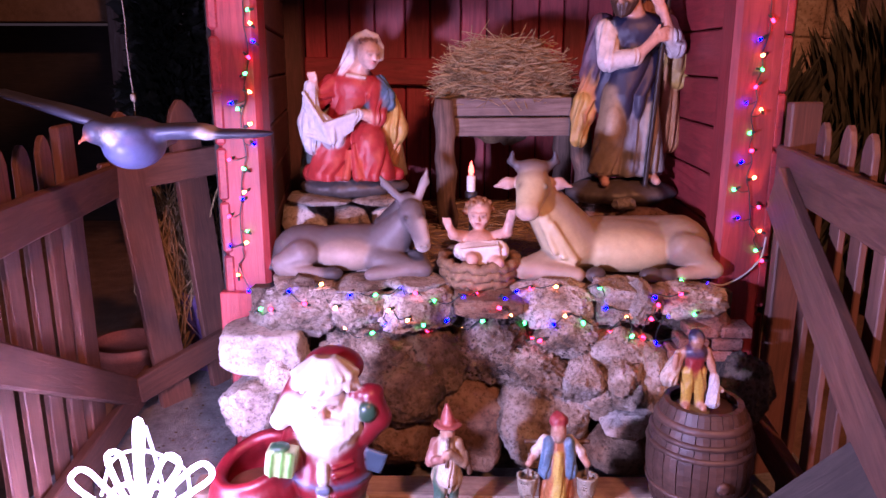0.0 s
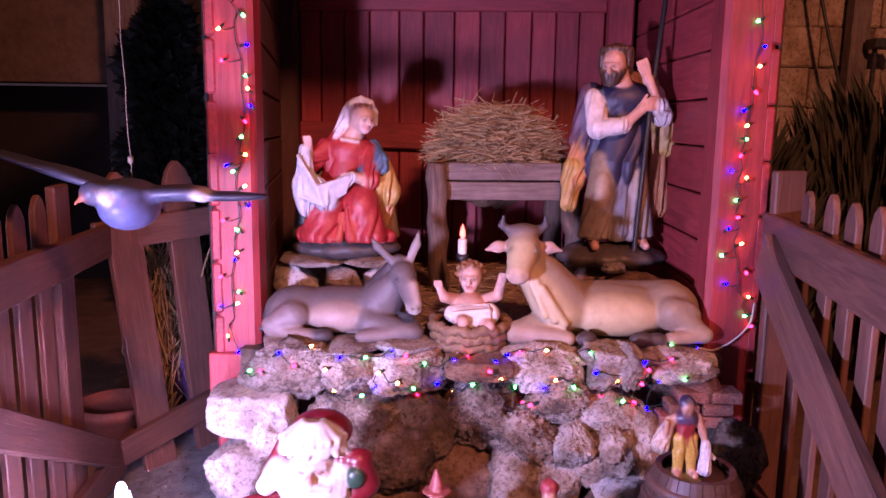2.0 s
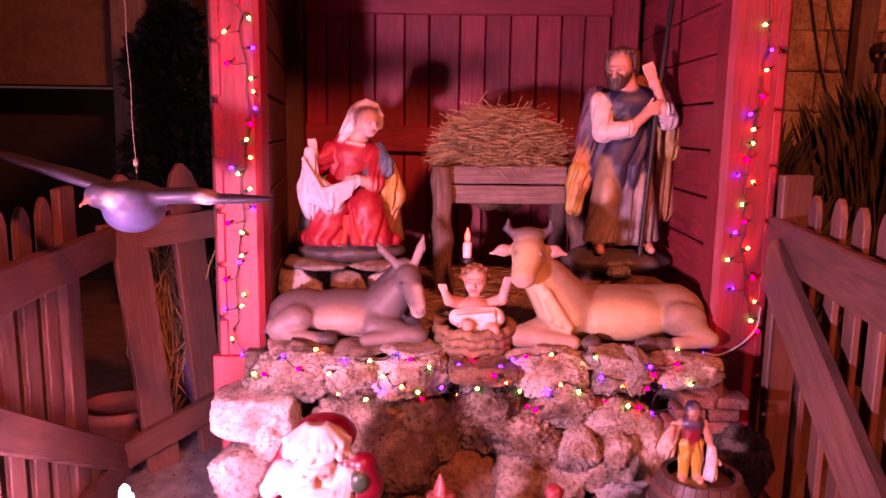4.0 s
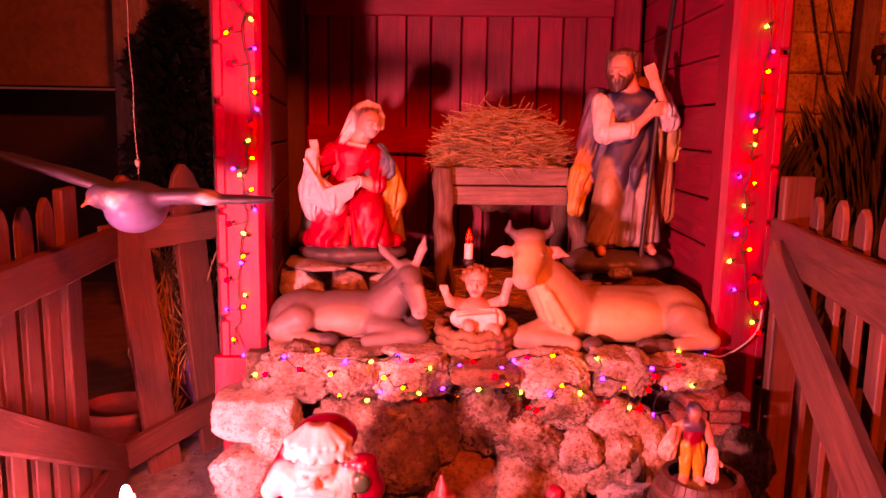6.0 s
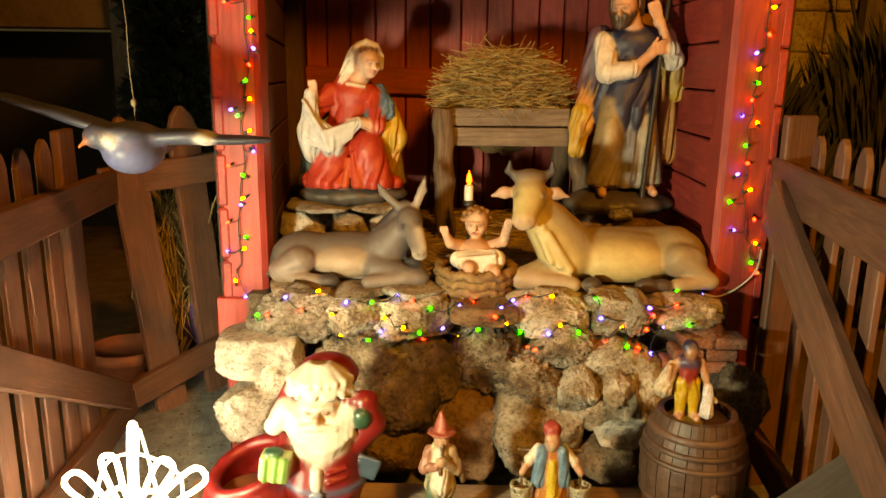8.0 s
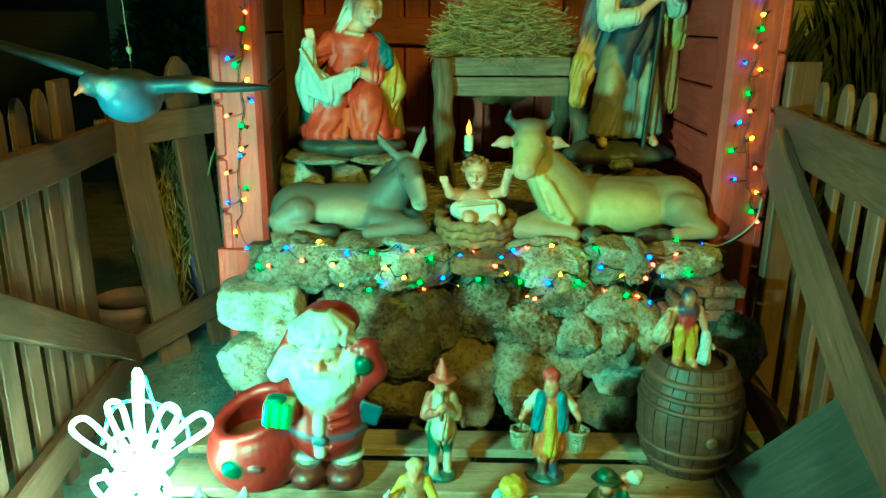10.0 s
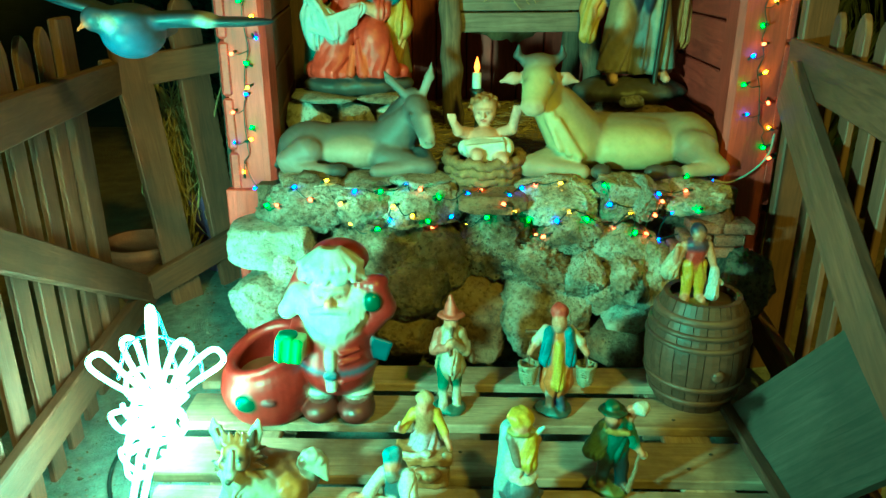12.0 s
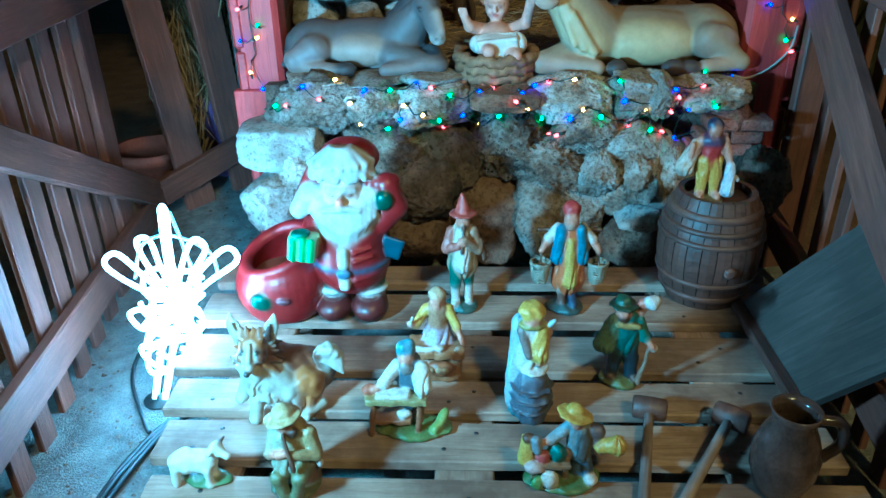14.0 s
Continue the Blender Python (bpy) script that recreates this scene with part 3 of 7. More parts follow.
RIGHT_A, RIGHT_B = (0.735, 0.50), (0.895, 2.03)
share_r = lambda y: (y - RIGHT_A[1]) / (RIGHT_B[1] - RIGHT_A[1])  # noqa: E731
fence_run(RIGHT_A, RIGHT_B, [share_r(y) for y in (1.78, 1.65, 1.54, 1.43, 1.325, 1.22, 1.115, 1.01, 0.905, 0.80, 0.70)], -0.07, 0.972, 0.052, "brown stained wooden picket fence with a long diagonal brace", [
    ("top_rail", share_r(0.5), 0.795, share_r(2.02), 0.842, 0.112, 0.026),
    ("bottom_rail", share_r(0.5), 0.14, share_r(2.0), 0.14, 0.09, 0.026),
    ("brace", share_r(1.90), 0.795, share_r(0.58), 0.115, 0.128, 0.052),
], "fences")
right_post = thing("fence_post", (0.90, 1.96, 0.0), "broad brown wooden fence post with a flat top", "fence post")
plank("post", (0.893, 1.945, -0.08), (0.893, 1.945, 1.003), 0.024, 0.088, FENCE_WOOD, right_post, (1, 0.25, 0), bevel=0.004)


# ---- pallet ----
def pallet():
    ob = thing("wooden_pallet", (0.08, 1.2, 0.0), "pale worn wooden shipping pallet with gaps between slats", "pallet")
    rows = [(0.70, 0.80, -0.47), (0.835, 0.952, -0.485), (0.990, 1.088, -0.505), (1.115, 1.208, -0.53), (1.238, 1.362, -0.555), (1.412, 1.530, -0.565), (1.578, 1.665, -0.57)]
    for y0, y1, left in rows:
        plank("slat", (left, (y0 + y1) / 2, 0.129), (0.668 + random.uniform(-0.008, 0.008), (y0 + y1) / 2 + 0.006, 0.129), y1 - y0, 0.022, PALLET_WOOD, ob, (0, 0, 1), bevel=0.003)
    for x in (-0.40, 0.03, 0.52):
        plank("stringer", (x, 0.69, 0.108), (x + 0.01, 1.68, 0.108), 0.10, 0.020, PALLET_WOOD, ob)
        for y in (0.76, 1.16, 1.60):
            plank("block", (x - 0.05, y, 0.059), (x + 0.06, y, 0.059), 0.12, 0.076, PALLET_WOOD, ob, cuts=0)
        plank("runner", (x, 0.69, 0.0105), (x + 0.01, 1.68, 0.0105), 0.10, 0.020, PALLET_WOOD, ob)
    return ob


pallet()


# ---- dry stone wall below the stage ----
wall = thing("dry_stone_wall", (0.09, 1.9, 0.0), "rough dry stone wall of pitted limestone boulders", "stone wall")
# dark slab behind the boulders, its colour stands for shade in the gaps
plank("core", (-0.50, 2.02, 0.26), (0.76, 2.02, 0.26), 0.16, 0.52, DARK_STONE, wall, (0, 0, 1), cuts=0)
STONES = []


def stone_at(parent, at, half, mat, square, rough, pits):
    seed = len(STONES) * 1.37 + 2
    at = (at[0], at[1], max(at[2], 0.005 + half[2] * 0.8))
    bm = rock_bm([half[0] * 1.02, half[1], half[2] * 1.03], seed, rough, square, 5, pits)
    STONES.append(part("stone", bm, mat, parent, "", Matrix.Translation(at), True))


stone_at(wall, (-0.351, 1.875, 0.483), (0.122, 0.090, 0.076), PALE_STONE, 0.15, 0.16, 0.1)
stone_at(wall, (-0.212, 1.870, 0.493), (0.076, 0.090, 0.058), PALE_STONE, 0.15, 0.16, 0.08)
stone_at(wall, (-0.061, 1.880, 0.491), (0.106, 0.090, 0.064), PALE_STONE, 0.35, 0.16, 0.06)
stone_at(wall, (-0.165, 1.885, 0.346), (0.176, 0.100, 0.122), PIT_STONE, 0.15, 0.2, 0.16)
stone_at(wall, (-0.445, 1.860, 0.395), (0.103, 0.090, 0.055), BLOCK_STONE, 0.8, 0.05, 0.0)
stone_at(wall, (-0.409, 1.840, 0.339), (0.091, 0.090, 0.076), PALE_STONE, 0.15, 0.16, 0.06)
stone_at(wall, (0.130, 1.900, 0.393), (0.121, 0.100, 0.125), PIT_STONE, 0.1, 0.16, 0.2)
stone_at(wall, (-0.024, 1.865, 0.340), (0.081, 0.090, 0.111), DARK_STONE, 0.15, 0.12, 0.0)
stone_at(wall, (0.239, 1.845, 0.338), (0.110, 0.090, 0.082), PIT_STONE, 0.15, 0.25, 0.25)
stone_at(wall, (0.300, 1.880, 0.507), (0.106, 0.090, 0.063), PALE_STONE, 0.15, 0.16, 0.12)
stone_at(wall, (0.322, 1.865, 0.429), (0.091, 0.090, 0.067), PIT_STONE, 0.05, 0.1, 0.18)
stone_at(wall, (0.450, 1.870, 0.518), (0.074, 0.090, 0.060), PALE_STONE, 0.15, 0.16, 0.0)
stone_at(wall, (0.496, 1.860, 0.517), (0.055, 0.090, 0.054), BLOCK_STONE, 0.05, 0.16, 0.0)
stone_at(wall, (0.625, 1.880, 0.519), (0.088, 0.090, 0.049), PALE_STONE, 0.15, 0.16, 0.05)
stone_at(wall, (0.440, 1.860, 0.403), (0.097, 0.090, 0.073), PALE_STONE, 0.3, 0.12, 0.0)
stone_at(wall, (0.422, 1.850, 0.287), (0.095, 0.090, 0.071), PALE_STONE, 0.3, 0.14, 0.0)
stone_at(wall, (0.549, 1.850, 0.296), (0.055, 0.090, 0.080), PALE_STONE, 0.4, 0.12, 0.0)
stone_at(wall, (0.685, 1.880, 0.455), (0.056, 0.090, 0.044), BRICK, 0.7, 0.06, 0.0)
stone_at(wall, (-0.479, 1.800, 0.257), (0.086, 0.090, 0.075), BLOCK_STONE, 0.3, 0.16, 0.0)
stone_at(wall, (-0.291, 1.840, 0.187), (0.163, 0.090, 0.147), PIT_STONE, 0.15, 0.16, 0.0)
stone_at(wall, (-0.093, 1.800, 0.296), (0.093, 0.090, 0.091), DARK_STONE, 0.15, 0.14, 0.0)
stone_at(wall, (-0.114, 1.820, 0.161), (0.102, 0.090, 0.079), BROWN_STONE, 0.3, 0.08, 0.0)
stone_at(wall, (0.076, 1.860, 0.189), (0.118, 0.090, 0.131), BROWN_STONE, 0.3, 0.08, 0.0)
stone_at(wall, (0.256, 1.830, 0.197), (0.115, 0.090, 0.120), PALE_STONE, 0.3, 0.12, 0.0)
stone_at(wall, (0.359, 1.820, 0.327), (0.055, 0.090, 0.072), PALE_STONE, 0.15, 0.16, 0.0)
stone_at(wall, (0.450, 1.820, 0.312), (0.060, 0.090, 0.072), PALE_STONE, 0.2, 0.18, 0.0)
stone_at(wall, (0.528, 1.840, 0.319), (0.052, 0.090, 0.090), PALE_STONE, 0.15, 0.14, 0.0)
stone_at(wall, (0.469, 1.800, 0.228), (0.078, 0.090, 0.032), BLOCK_STONE, 0.7, 0.06, 0.0)
stone_at(wall, (0.456, 1.830, 0.135), (0.101, 0.090, 0.066), BROWN_STONE, 0.4, 0.06, 0.0)
stone_at(wall, (0.737, 1.780, 0.314), (0.067, 0.090, 0.103), DARK_STONE, 0.15, 0.12, 0.0)
stone_at(wall, (0.692, 1.900, 0.132), (0.089, 0.090, 0.117), DARK_STONE, 0.15, 0.12, 0.0)
stone_at(wall, (-0.360, 1.930, 0.544), (0.088, 0.100, 0.017), PALE_STONE, 0.75, 0.09, 0.0)
stone_at(wall, (-0.211, 1.930, 0.539), (0.073, 0.100, 0.016), PALE_STONE, 0.75, 0.09, 0.0)
stone_at(wall, (-0.063, 1.930, 0.545), (0.093, 0.100, 0.017), PALE_STONE, 0.75, 0.09, 0.0)
stone_at(wall, (0.347, 1.930, 0.530), (0.082, 0.100, 0.017), PALE_STONE, 0.75, 0.09, 0.0)
stone_at(wall, (0.495, 1.930, 0.535), (0.073, 0.100, 0.015), PALE_STONE, 0.75, 0.09, 0.0)
stone_at(wall, (0.623, 1.930, 0.536), (0.082, 0.100, 0.014), PALE_STONE, 0.75, 0.09, 0.0)
stone_at(wall, (0.242, 1.930, 0.522), (0.065, 0.100, 0.027), PALE_STONE, 0.75, 0.09, 0.0)
stone_at(wall, (0.120, 1.900, 0.508), (0.086, 0.100, 0.024), BROWN_STONE, 0.8, 0.05, 0.0)
for row in range(3):
    for k in range(2):
        plank("brick", (0.565 + 0.082 * k + 0.02 * row, 1.83, 0.395 + 0.031 * row), (0.640 + 0.082 * k + 0.02 * row, 1.83, 0.395 + 0.031 * row), 0.07, 0.027, BRICK, wall, cuts=2, bevel=0.004)

# stones that carry the two large statues
plinth = thing("stone_plinth", (-0.30, 2.38, 0.57), "loose flat pale stones stacked on the stage", "stones", "statue plinths")
STONES_BACK = [(-0.415, 2.235, 0.636, 0.066, 0.06, 0.062), (-0.270, 2.245, 0.632, 0.058, 0.07, 0.056), (-0.155, 2.25, 0.634, 0.060, 0.07, 0.058),
               (-0.375, 2.275, 0.698, 0.105, 0.10, 0.015), (-0.180, 2.27, 0.698, 0.095, 0.09, 0.015), (-0.30, 2.42, 0.635, 0.16, 0.08, 0.066)]
for k, (x, y, z, a, b, c) in enumerate(STONES_BACK):
    part("stone", rock_bm((a, b, c), k + 91.3, 0.08, 0.75, 4), (BLOCK_STONE, PALE_STONE, BLOCK_STONE)[k % 3], plinth, "", Matrix.Translation((x, y, z)), True)
plinth = thing("stone_plinth", (0.60, 2.42, 0.57), "loose pale and brown stones stacked on the stage", "stones", "statue plinths")
for k, (x, y, z, a, b, c, mat) in enumerate([(0.600, 2.27, 0.628, 0.120, 0.06, 0.054, BROWN_STONE), (0.56, 2.44, 0.615, 0.16, 0.09, 0.052, BROWN_STONE), (0.535, 2.255, 0.690, 0.036, 0.03, 0.022, BLOCK_STONE)]):
    part("stone", rock_bm((a, b, c), k + 71.3, 0.13, 0.5, 4), mat, plinth, "", Matrix.Translation((x, y, z)), True)


# ---- straw ----
def strands(count, place, length, radius, name, mat, label, lift=0.0):
    """Loose straws: thin bent three-sided stalks."""
    verts, faces = [], []
    for _ in range(count):
        p, d = place()
        d = d.normalized()
        ln = random.uniform(*length)
        bend = Vector((random.uniform(-1, 1), random.uniform(-1, 1), random.uniform(-0.6, 0.6))) * ln * 0.24
        u = d.orthogonal().normalized()
        w = d.cross(u)
        base = len(verts)
        r = radius * random.uniform(0.6, 1.3)
        for s in (-0.5, 0.0, 0.5):
            c = p + d * ln * s + bend * (1 - 4 * s * s)
            for a in (0, 2.094, 4.189):
                verts.append(c + r * (math.cos(a) * u + math.sin(a) * w))
        for k in (0, 3):
            for j in range(3):
                faces.append((base + k + j, base + k + (j + 1) % 3, base + k + 3 + (j + 1) % 3, base + k + 3 + j))
    me = bpy.data.meshes.new(name)
    me.from_pydata([tuple(v) for v in verts], [], faces)
    me.materials.append(mat)
    return me


def mound(cx, cy, cz, rx, ry, rz):
    def place():
        a, h = random.uniform(0, 2 * math.pi), random.uniform(0.0, 1.0)
        r = math.sqrt(1 - h * h * 0.9) * random.uniform(0.9, 1.05)
        p = Vector((cx + rx * r * math.cos(a), cy + ry * r * math.sin(a), cz + rz * h * random.uniform(0.85, 1.12)))
        return p, Vector((random.gauss(0, 1), random.gauss(0, 0.7), random.gauss(0, 0.24)))
    return place


def crib():
    ob = thing("hay_rack", (0.19, 2.55, 0.57), "weathered grey wooden manger on log legs", "manger")
    plank("front_board", (0.022, 2.462, 0.958), (0.400, 2.462, 0.962), 0.020, 0.056, GREY_WOOD, ob, bevel=0.003)
    plank("front_board", (0.026, 2.464, 0.896), (0.400, 2.464, 0.899), 0.020, 0.058, GREY_WOOD, ob, bevel=0.003)
    plank("back_board", (0.0, 2.74, 0.94), (0.42, 2.74, 0.94), 0.020, 0.10, GREY_WOOD, ob)
    for x in (0.0, 0.42):
        plank("end_board", (x, 2.46, 0.93), (x, 2.74, 0.93), 0.020, 0.09, GREY_WOOD, ob)
    plank("bottom_board", (0.01, 2.60, 0.885), (0.41, 2.60, 0.885), 0.26, 0.016, GREY_WOOD, ob, cuts=0)
    for x, y, lean in ((0.000, 2.437, 0.012), (0.425, 2.50, 0.05), (0.0, 2.75, 0.0), (0.42, 2.75, 0.0)):
        pts = [(x + lean * (1 - k / 9) + 0.004 * math.sin(k * 2.1), y + 0.003 * math.cos(k * 1.7), 0.57 + 0.415 * k / 9) for k in range(10)]
        m, length = along(pts[0], pts[-1], (0, 1, 0))
        bm = tube_bm([m.inverted() @ Vector(p) for p in pts], 0.033, 10, lambda s: 1.0 + 0.09 * math.sin(s * 17 + x * 9))
        part("leg", bm, LOG_WOOD, ob, "barked round log leg", m, True)
    return ob


crib()
heap = thing("hay_heap", (0.2, 2.6, 0.97), "heap of dry golden hay lying in the manger", "hay")
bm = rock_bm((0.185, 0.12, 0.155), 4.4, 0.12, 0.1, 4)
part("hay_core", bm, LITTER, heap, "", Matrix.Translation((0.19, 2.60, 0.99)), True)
hay = put("hay", strands(2800, mound(0.190, 2.59, 0.985, 0.172, 0.12, 0.160), (0.06, 0.22), 0.0012, "hay", STRAW, ""), heap)
tagged(hay, kind="stuff")


def floor_place():
    p = Vector((random.uniform(-0.42, 0.62), random.uniform(2.03, 2.9), 0.572 + random.uniform(0, 0.012)))
    return p, Vector((random.gauss(0, 1), random.gauss(0, 1), random.gauss(0, 0.08)))


litter = put("straw_litter", strands(1500, floor_place, (0.04, 0.14), 0.0010, "straw_litter", STRAW, ""))
tagged(litter, "thin scatter of straw over the stage floor", "straw", kind="stuff")


# ---- large painted statues ----
SKIN, HAIR, WHITE_CLOTH = (0.56, 0.33, 0.24), (0.055, 0.030, 0.018), (0.66, 0.60, 0.56)
BLUE, DARK_BLUE, OCHRE, RUST, TAN, ROSE = (0.07, 0.13, 0.20), (0.026, 0.026, 0.060), (0.46, 0.30, 0.07), (0.44, 0.20, 0.07), (0.27, 0.21, 0.13), (0.36, 0.032, 0.026)
GREY = (0.075, 0.065, 0.06)


def standing_man():
    s = Sculpt(0.0034, 0.007, 0.0018, 0.0004)
    s.ball((0.0, -0.01, 0.020), (0.188, 0.125, 0.044), GREY, noisy=0.006)
    s.limb((-0.076, -0.102, 0.062), (-0.072, -0.05, 0.076), 0.014, 0.019, SKIN, melt=0.004).limb((0.096, -0.088, 0.064), (0.090, -0.04, 0.076), 0.013, 0.018, SKIN, melt=0.004)
    s.limb((-0.096, -0.088, 0.084), (-0.056, -0.088, 0.086), 0.006, 0.006, (0.07, 0.045, 0.03), melt=0.002).limb((-0.094, -0.068, 0.092), (-0.052, -0.068, 0.092), 0.006, 0.006, (0.07, 0.045, 0.03), melt=0.002)
    # robe: skirt with deep pleats, tunic, chest
    s.limb((0.005, 0.01, 0.345), (0.010, 0.005, 0.085), 0.078, 0.112, (0.17, 0.16, 0.15), 8, 0.010, flat=0.72, hem=0.075)
    # lighter tan on thighs and knees is a highlight put into the paint
    s.limb((-0.040, -0.035, 0.34), (-0.062, -0.062, 0.215), 0.044, 0.046, TAN, melt=0.012).limb((-0.062, -0.062, 0.215), (-0.072, -0.048, 0.09), 0.044, 0.046, (0.24, 0.20, 0.15), 5, 0.007, hem=0.085).ball((-0.058, -0.088, 0.235), (0.024, 0.022, 0.060), (0.36, 0.28, 0.18), melt=0.016)
    s.limb((0.055, -0.02, 0.33), (0.078, -0.030, 0.10), 0.040, 0.046, (0.22, 0.20, 0.18), 6, 0.010, hem=0.09).ball((0.070, -0.060, 0.245), (0.022, 0.016, 0.070), (0.34, 0.27, 0.18), melt=0.014)
    # bluish dark fold between the legs: shade painted in
    s.limb((0.010, -0.045, 0.36), (0.012, -0.055, 0.11), 0.022, 0.026, (0.13, 0.13, 0.16), 5, 0.007, hem=0.09)
    s.limb((0.010, 0.005, 0.50), (0.0, -0.01, 0.33), 0.082, 0.096, DARK_BLUE, 7, 0.009, flat=0.78)
    s.ball((0.02, 0.0, 0.53), (0.105, 0.070, 0.065), DARK_BLUE)
    # cloak: over both shoulders, long falls on either side
    s.limb((-0.085, 0.03, 0.55), (-0.110, 0.035, 0.40), 0.040, 0.038, (0.13, 0.07, 0.10), 5, 0.006)
    s.limb((-0.100, 0.03, 0.42), (-0.140, 0.01, 0.27), 0.028, 0.034, RUST, 5, 0.010)
    s.limb((-0.140, 0.005, 0.31), (-0.152, 0.0, 0.19), 0.032, 0.020, OCHRE, 5, 0.010)
    s.limb((0.105, 0.03, 0.57), (0.160, 0.02, 0.44), 0.040, 0.045, (0.30, 0.17, 0.06), 5, 0.008)
    s.limb((0.155, 0.02, 0.46), (0.168, 0.015, 0.385), 0.042, 0.030, OCHRE, 4, 0.007)
    s.limb((0.135, 0.04, 0.44), (0.150, 0.02, 0.185), 0.036, 0.034, RUST, 6, 0.009)
    s.limb((0.05, 0.05, 0.55), (0.06, 0.06, 0.14), 0.075, 0.085, (0.26, 0.12, 0.07), 11, 0.010, flat=0.5, hem=0.10)
    # arms
    s.limb((-0.082, -0.02, 0.535), (-0.080, -0.075, 0.440), 0.033, 0.030, WHITE_CLOTH, 5, 0.006)
    s.limb((-0.080, -0.075, 0.440), (-0.005, -0.102, 0.452), 0.030, 0.024, WHITE_CLOTH, 7, 0.005)
    s.limb((-0.002, -0.105, 0.450), (0.050, -0.105, 0.500), 0.018, 0.016, SKIN).ball((0.058, -0.102, 0.508), (0.020, 0.017, 0.018), SKIN)
    fingers(s, (0.068, -0.112, 0.515), (0.094, -0.104, 0.522), (0, 0.001, 0.011), 0.0062, SKIN)
    s.limb((0.052, -0.108, 0.520), (0.066, -0.108, 0.545), 0.007, 0.005, SKIN, melt=0.003)
    s.limb((0.115, -0.01, 0.55), (0.132, -0.060, 0.482), 0.033, 0.030, WHITE_CLOTH, 5, 0.006)
    s.limb((0.132, -0.060, 0.482), (0.115, -0.080, 0.510), 0.030, 0.027, WHITE_CLOTH, 6, 0.005)
    s.limb((0.110, -0.085, 0.515), (0.080, -0.080, 0.590), 0.016, 0.014, SKIN).ball((0.072, -0.080, 0.598), (0.018, 0.012, 0.022), SKIN)
    fingers(s, (0.066, -0.086, 0.612), (0.048, -0.090, 0.652), (0.009, 0, 0.004), 0.0060, SKIN)
    # head bent forward and to one side
    s.limb((0.015, -0.015, 0.56), (-0.015, -0.035, 0.62), 0.034, 0.032, SKIN)
    face(s, (-0.034, -0.060, 0.640), 0.047, -32, 18, SKIN, (0.44, 0.25, 0.18), (0.34, 0.12, 0.09))
    brown = (0.085, 0.045, 0.026)
    s.ball((-0.020, -0.026, 0.676), (0.050, 0.050, 0.034), brown, noisy=0.003)
    for k in range(13):
        a = -1.9 + 0.30 * k
        x, y = -0.020 + 0.047 * math.sin(a), -0.030 - 0.046 * math.cos(a)
        s.limb((-0.022, -0.036, 0.700), (x, y, 0.690), 0.010, 0.009, brown, melt=0.003, noisy=0.001)
        if abs(a + 0.35) > 0.95:
            s.limb((x, y, 0.684), (x + 0.004 * math.sin(7 * k), y + 0.012, 0.632 + 0.008 * math.sin(5 * k)), 0.010, 0.009, brown, melt=0.003, noisy=0.001)
    s.ball((0.004, -0.015, 0.640), (0.024, 0.034, 0.040), brown, noisy=0.003)
    # beard in locks, moustache
    for k in range(9):
        a = math.radians(-22 - 88 + 22 * k)
        x, y = math.sin(a), -math.cos(a)
        s.limb((-0.036 + 0.036 * x, -0.060 + 0.036 * y, 0.606 + 0.004 * abs(k - 4)), (-0.042 + 0.022 * x, -0.068 + 0.024 * y, 0.574 + 0.003 * abs(k - 4)), 0.010, 0.006, HAIR, melt=0.003, noisy=0.001)
    s.ball((-0.044, -0.076, 0.590), (0.020, 0.018, 0.020), HAIR, noisy=0.002)
    s.limb((-0.052, -0.099, 0.622), (-0.070, -0.086, 0.606), 0.004, 0.003, HAIR, melt=0.002).limb((-0.052, -0.099, 0.622), (-0.030, -0.098, 0.606), 0.004, 0.003, HAIR, melt=0.002)
    # staff
    s.limb((0.058, -0.090, 0.05), (0.085, -0.085, 0.50), 0.0085, 0.0085, (0.022, 0.016, 0.013), melt=0.002, bias=0.004)
    s.limb((0.085, -0.080, 0.50), (0.132, -0.04, 0.90), 0.0085, 0.0085, (0.022, 0.016, 0.013), melt=0.002, bias=0.004)
    statue("standing_statue", s, RESIN, (0.563, 2.43, 0.682), 0, "painted statue of a bearded robed man with a staff", "statue", 0.95, 0.93)


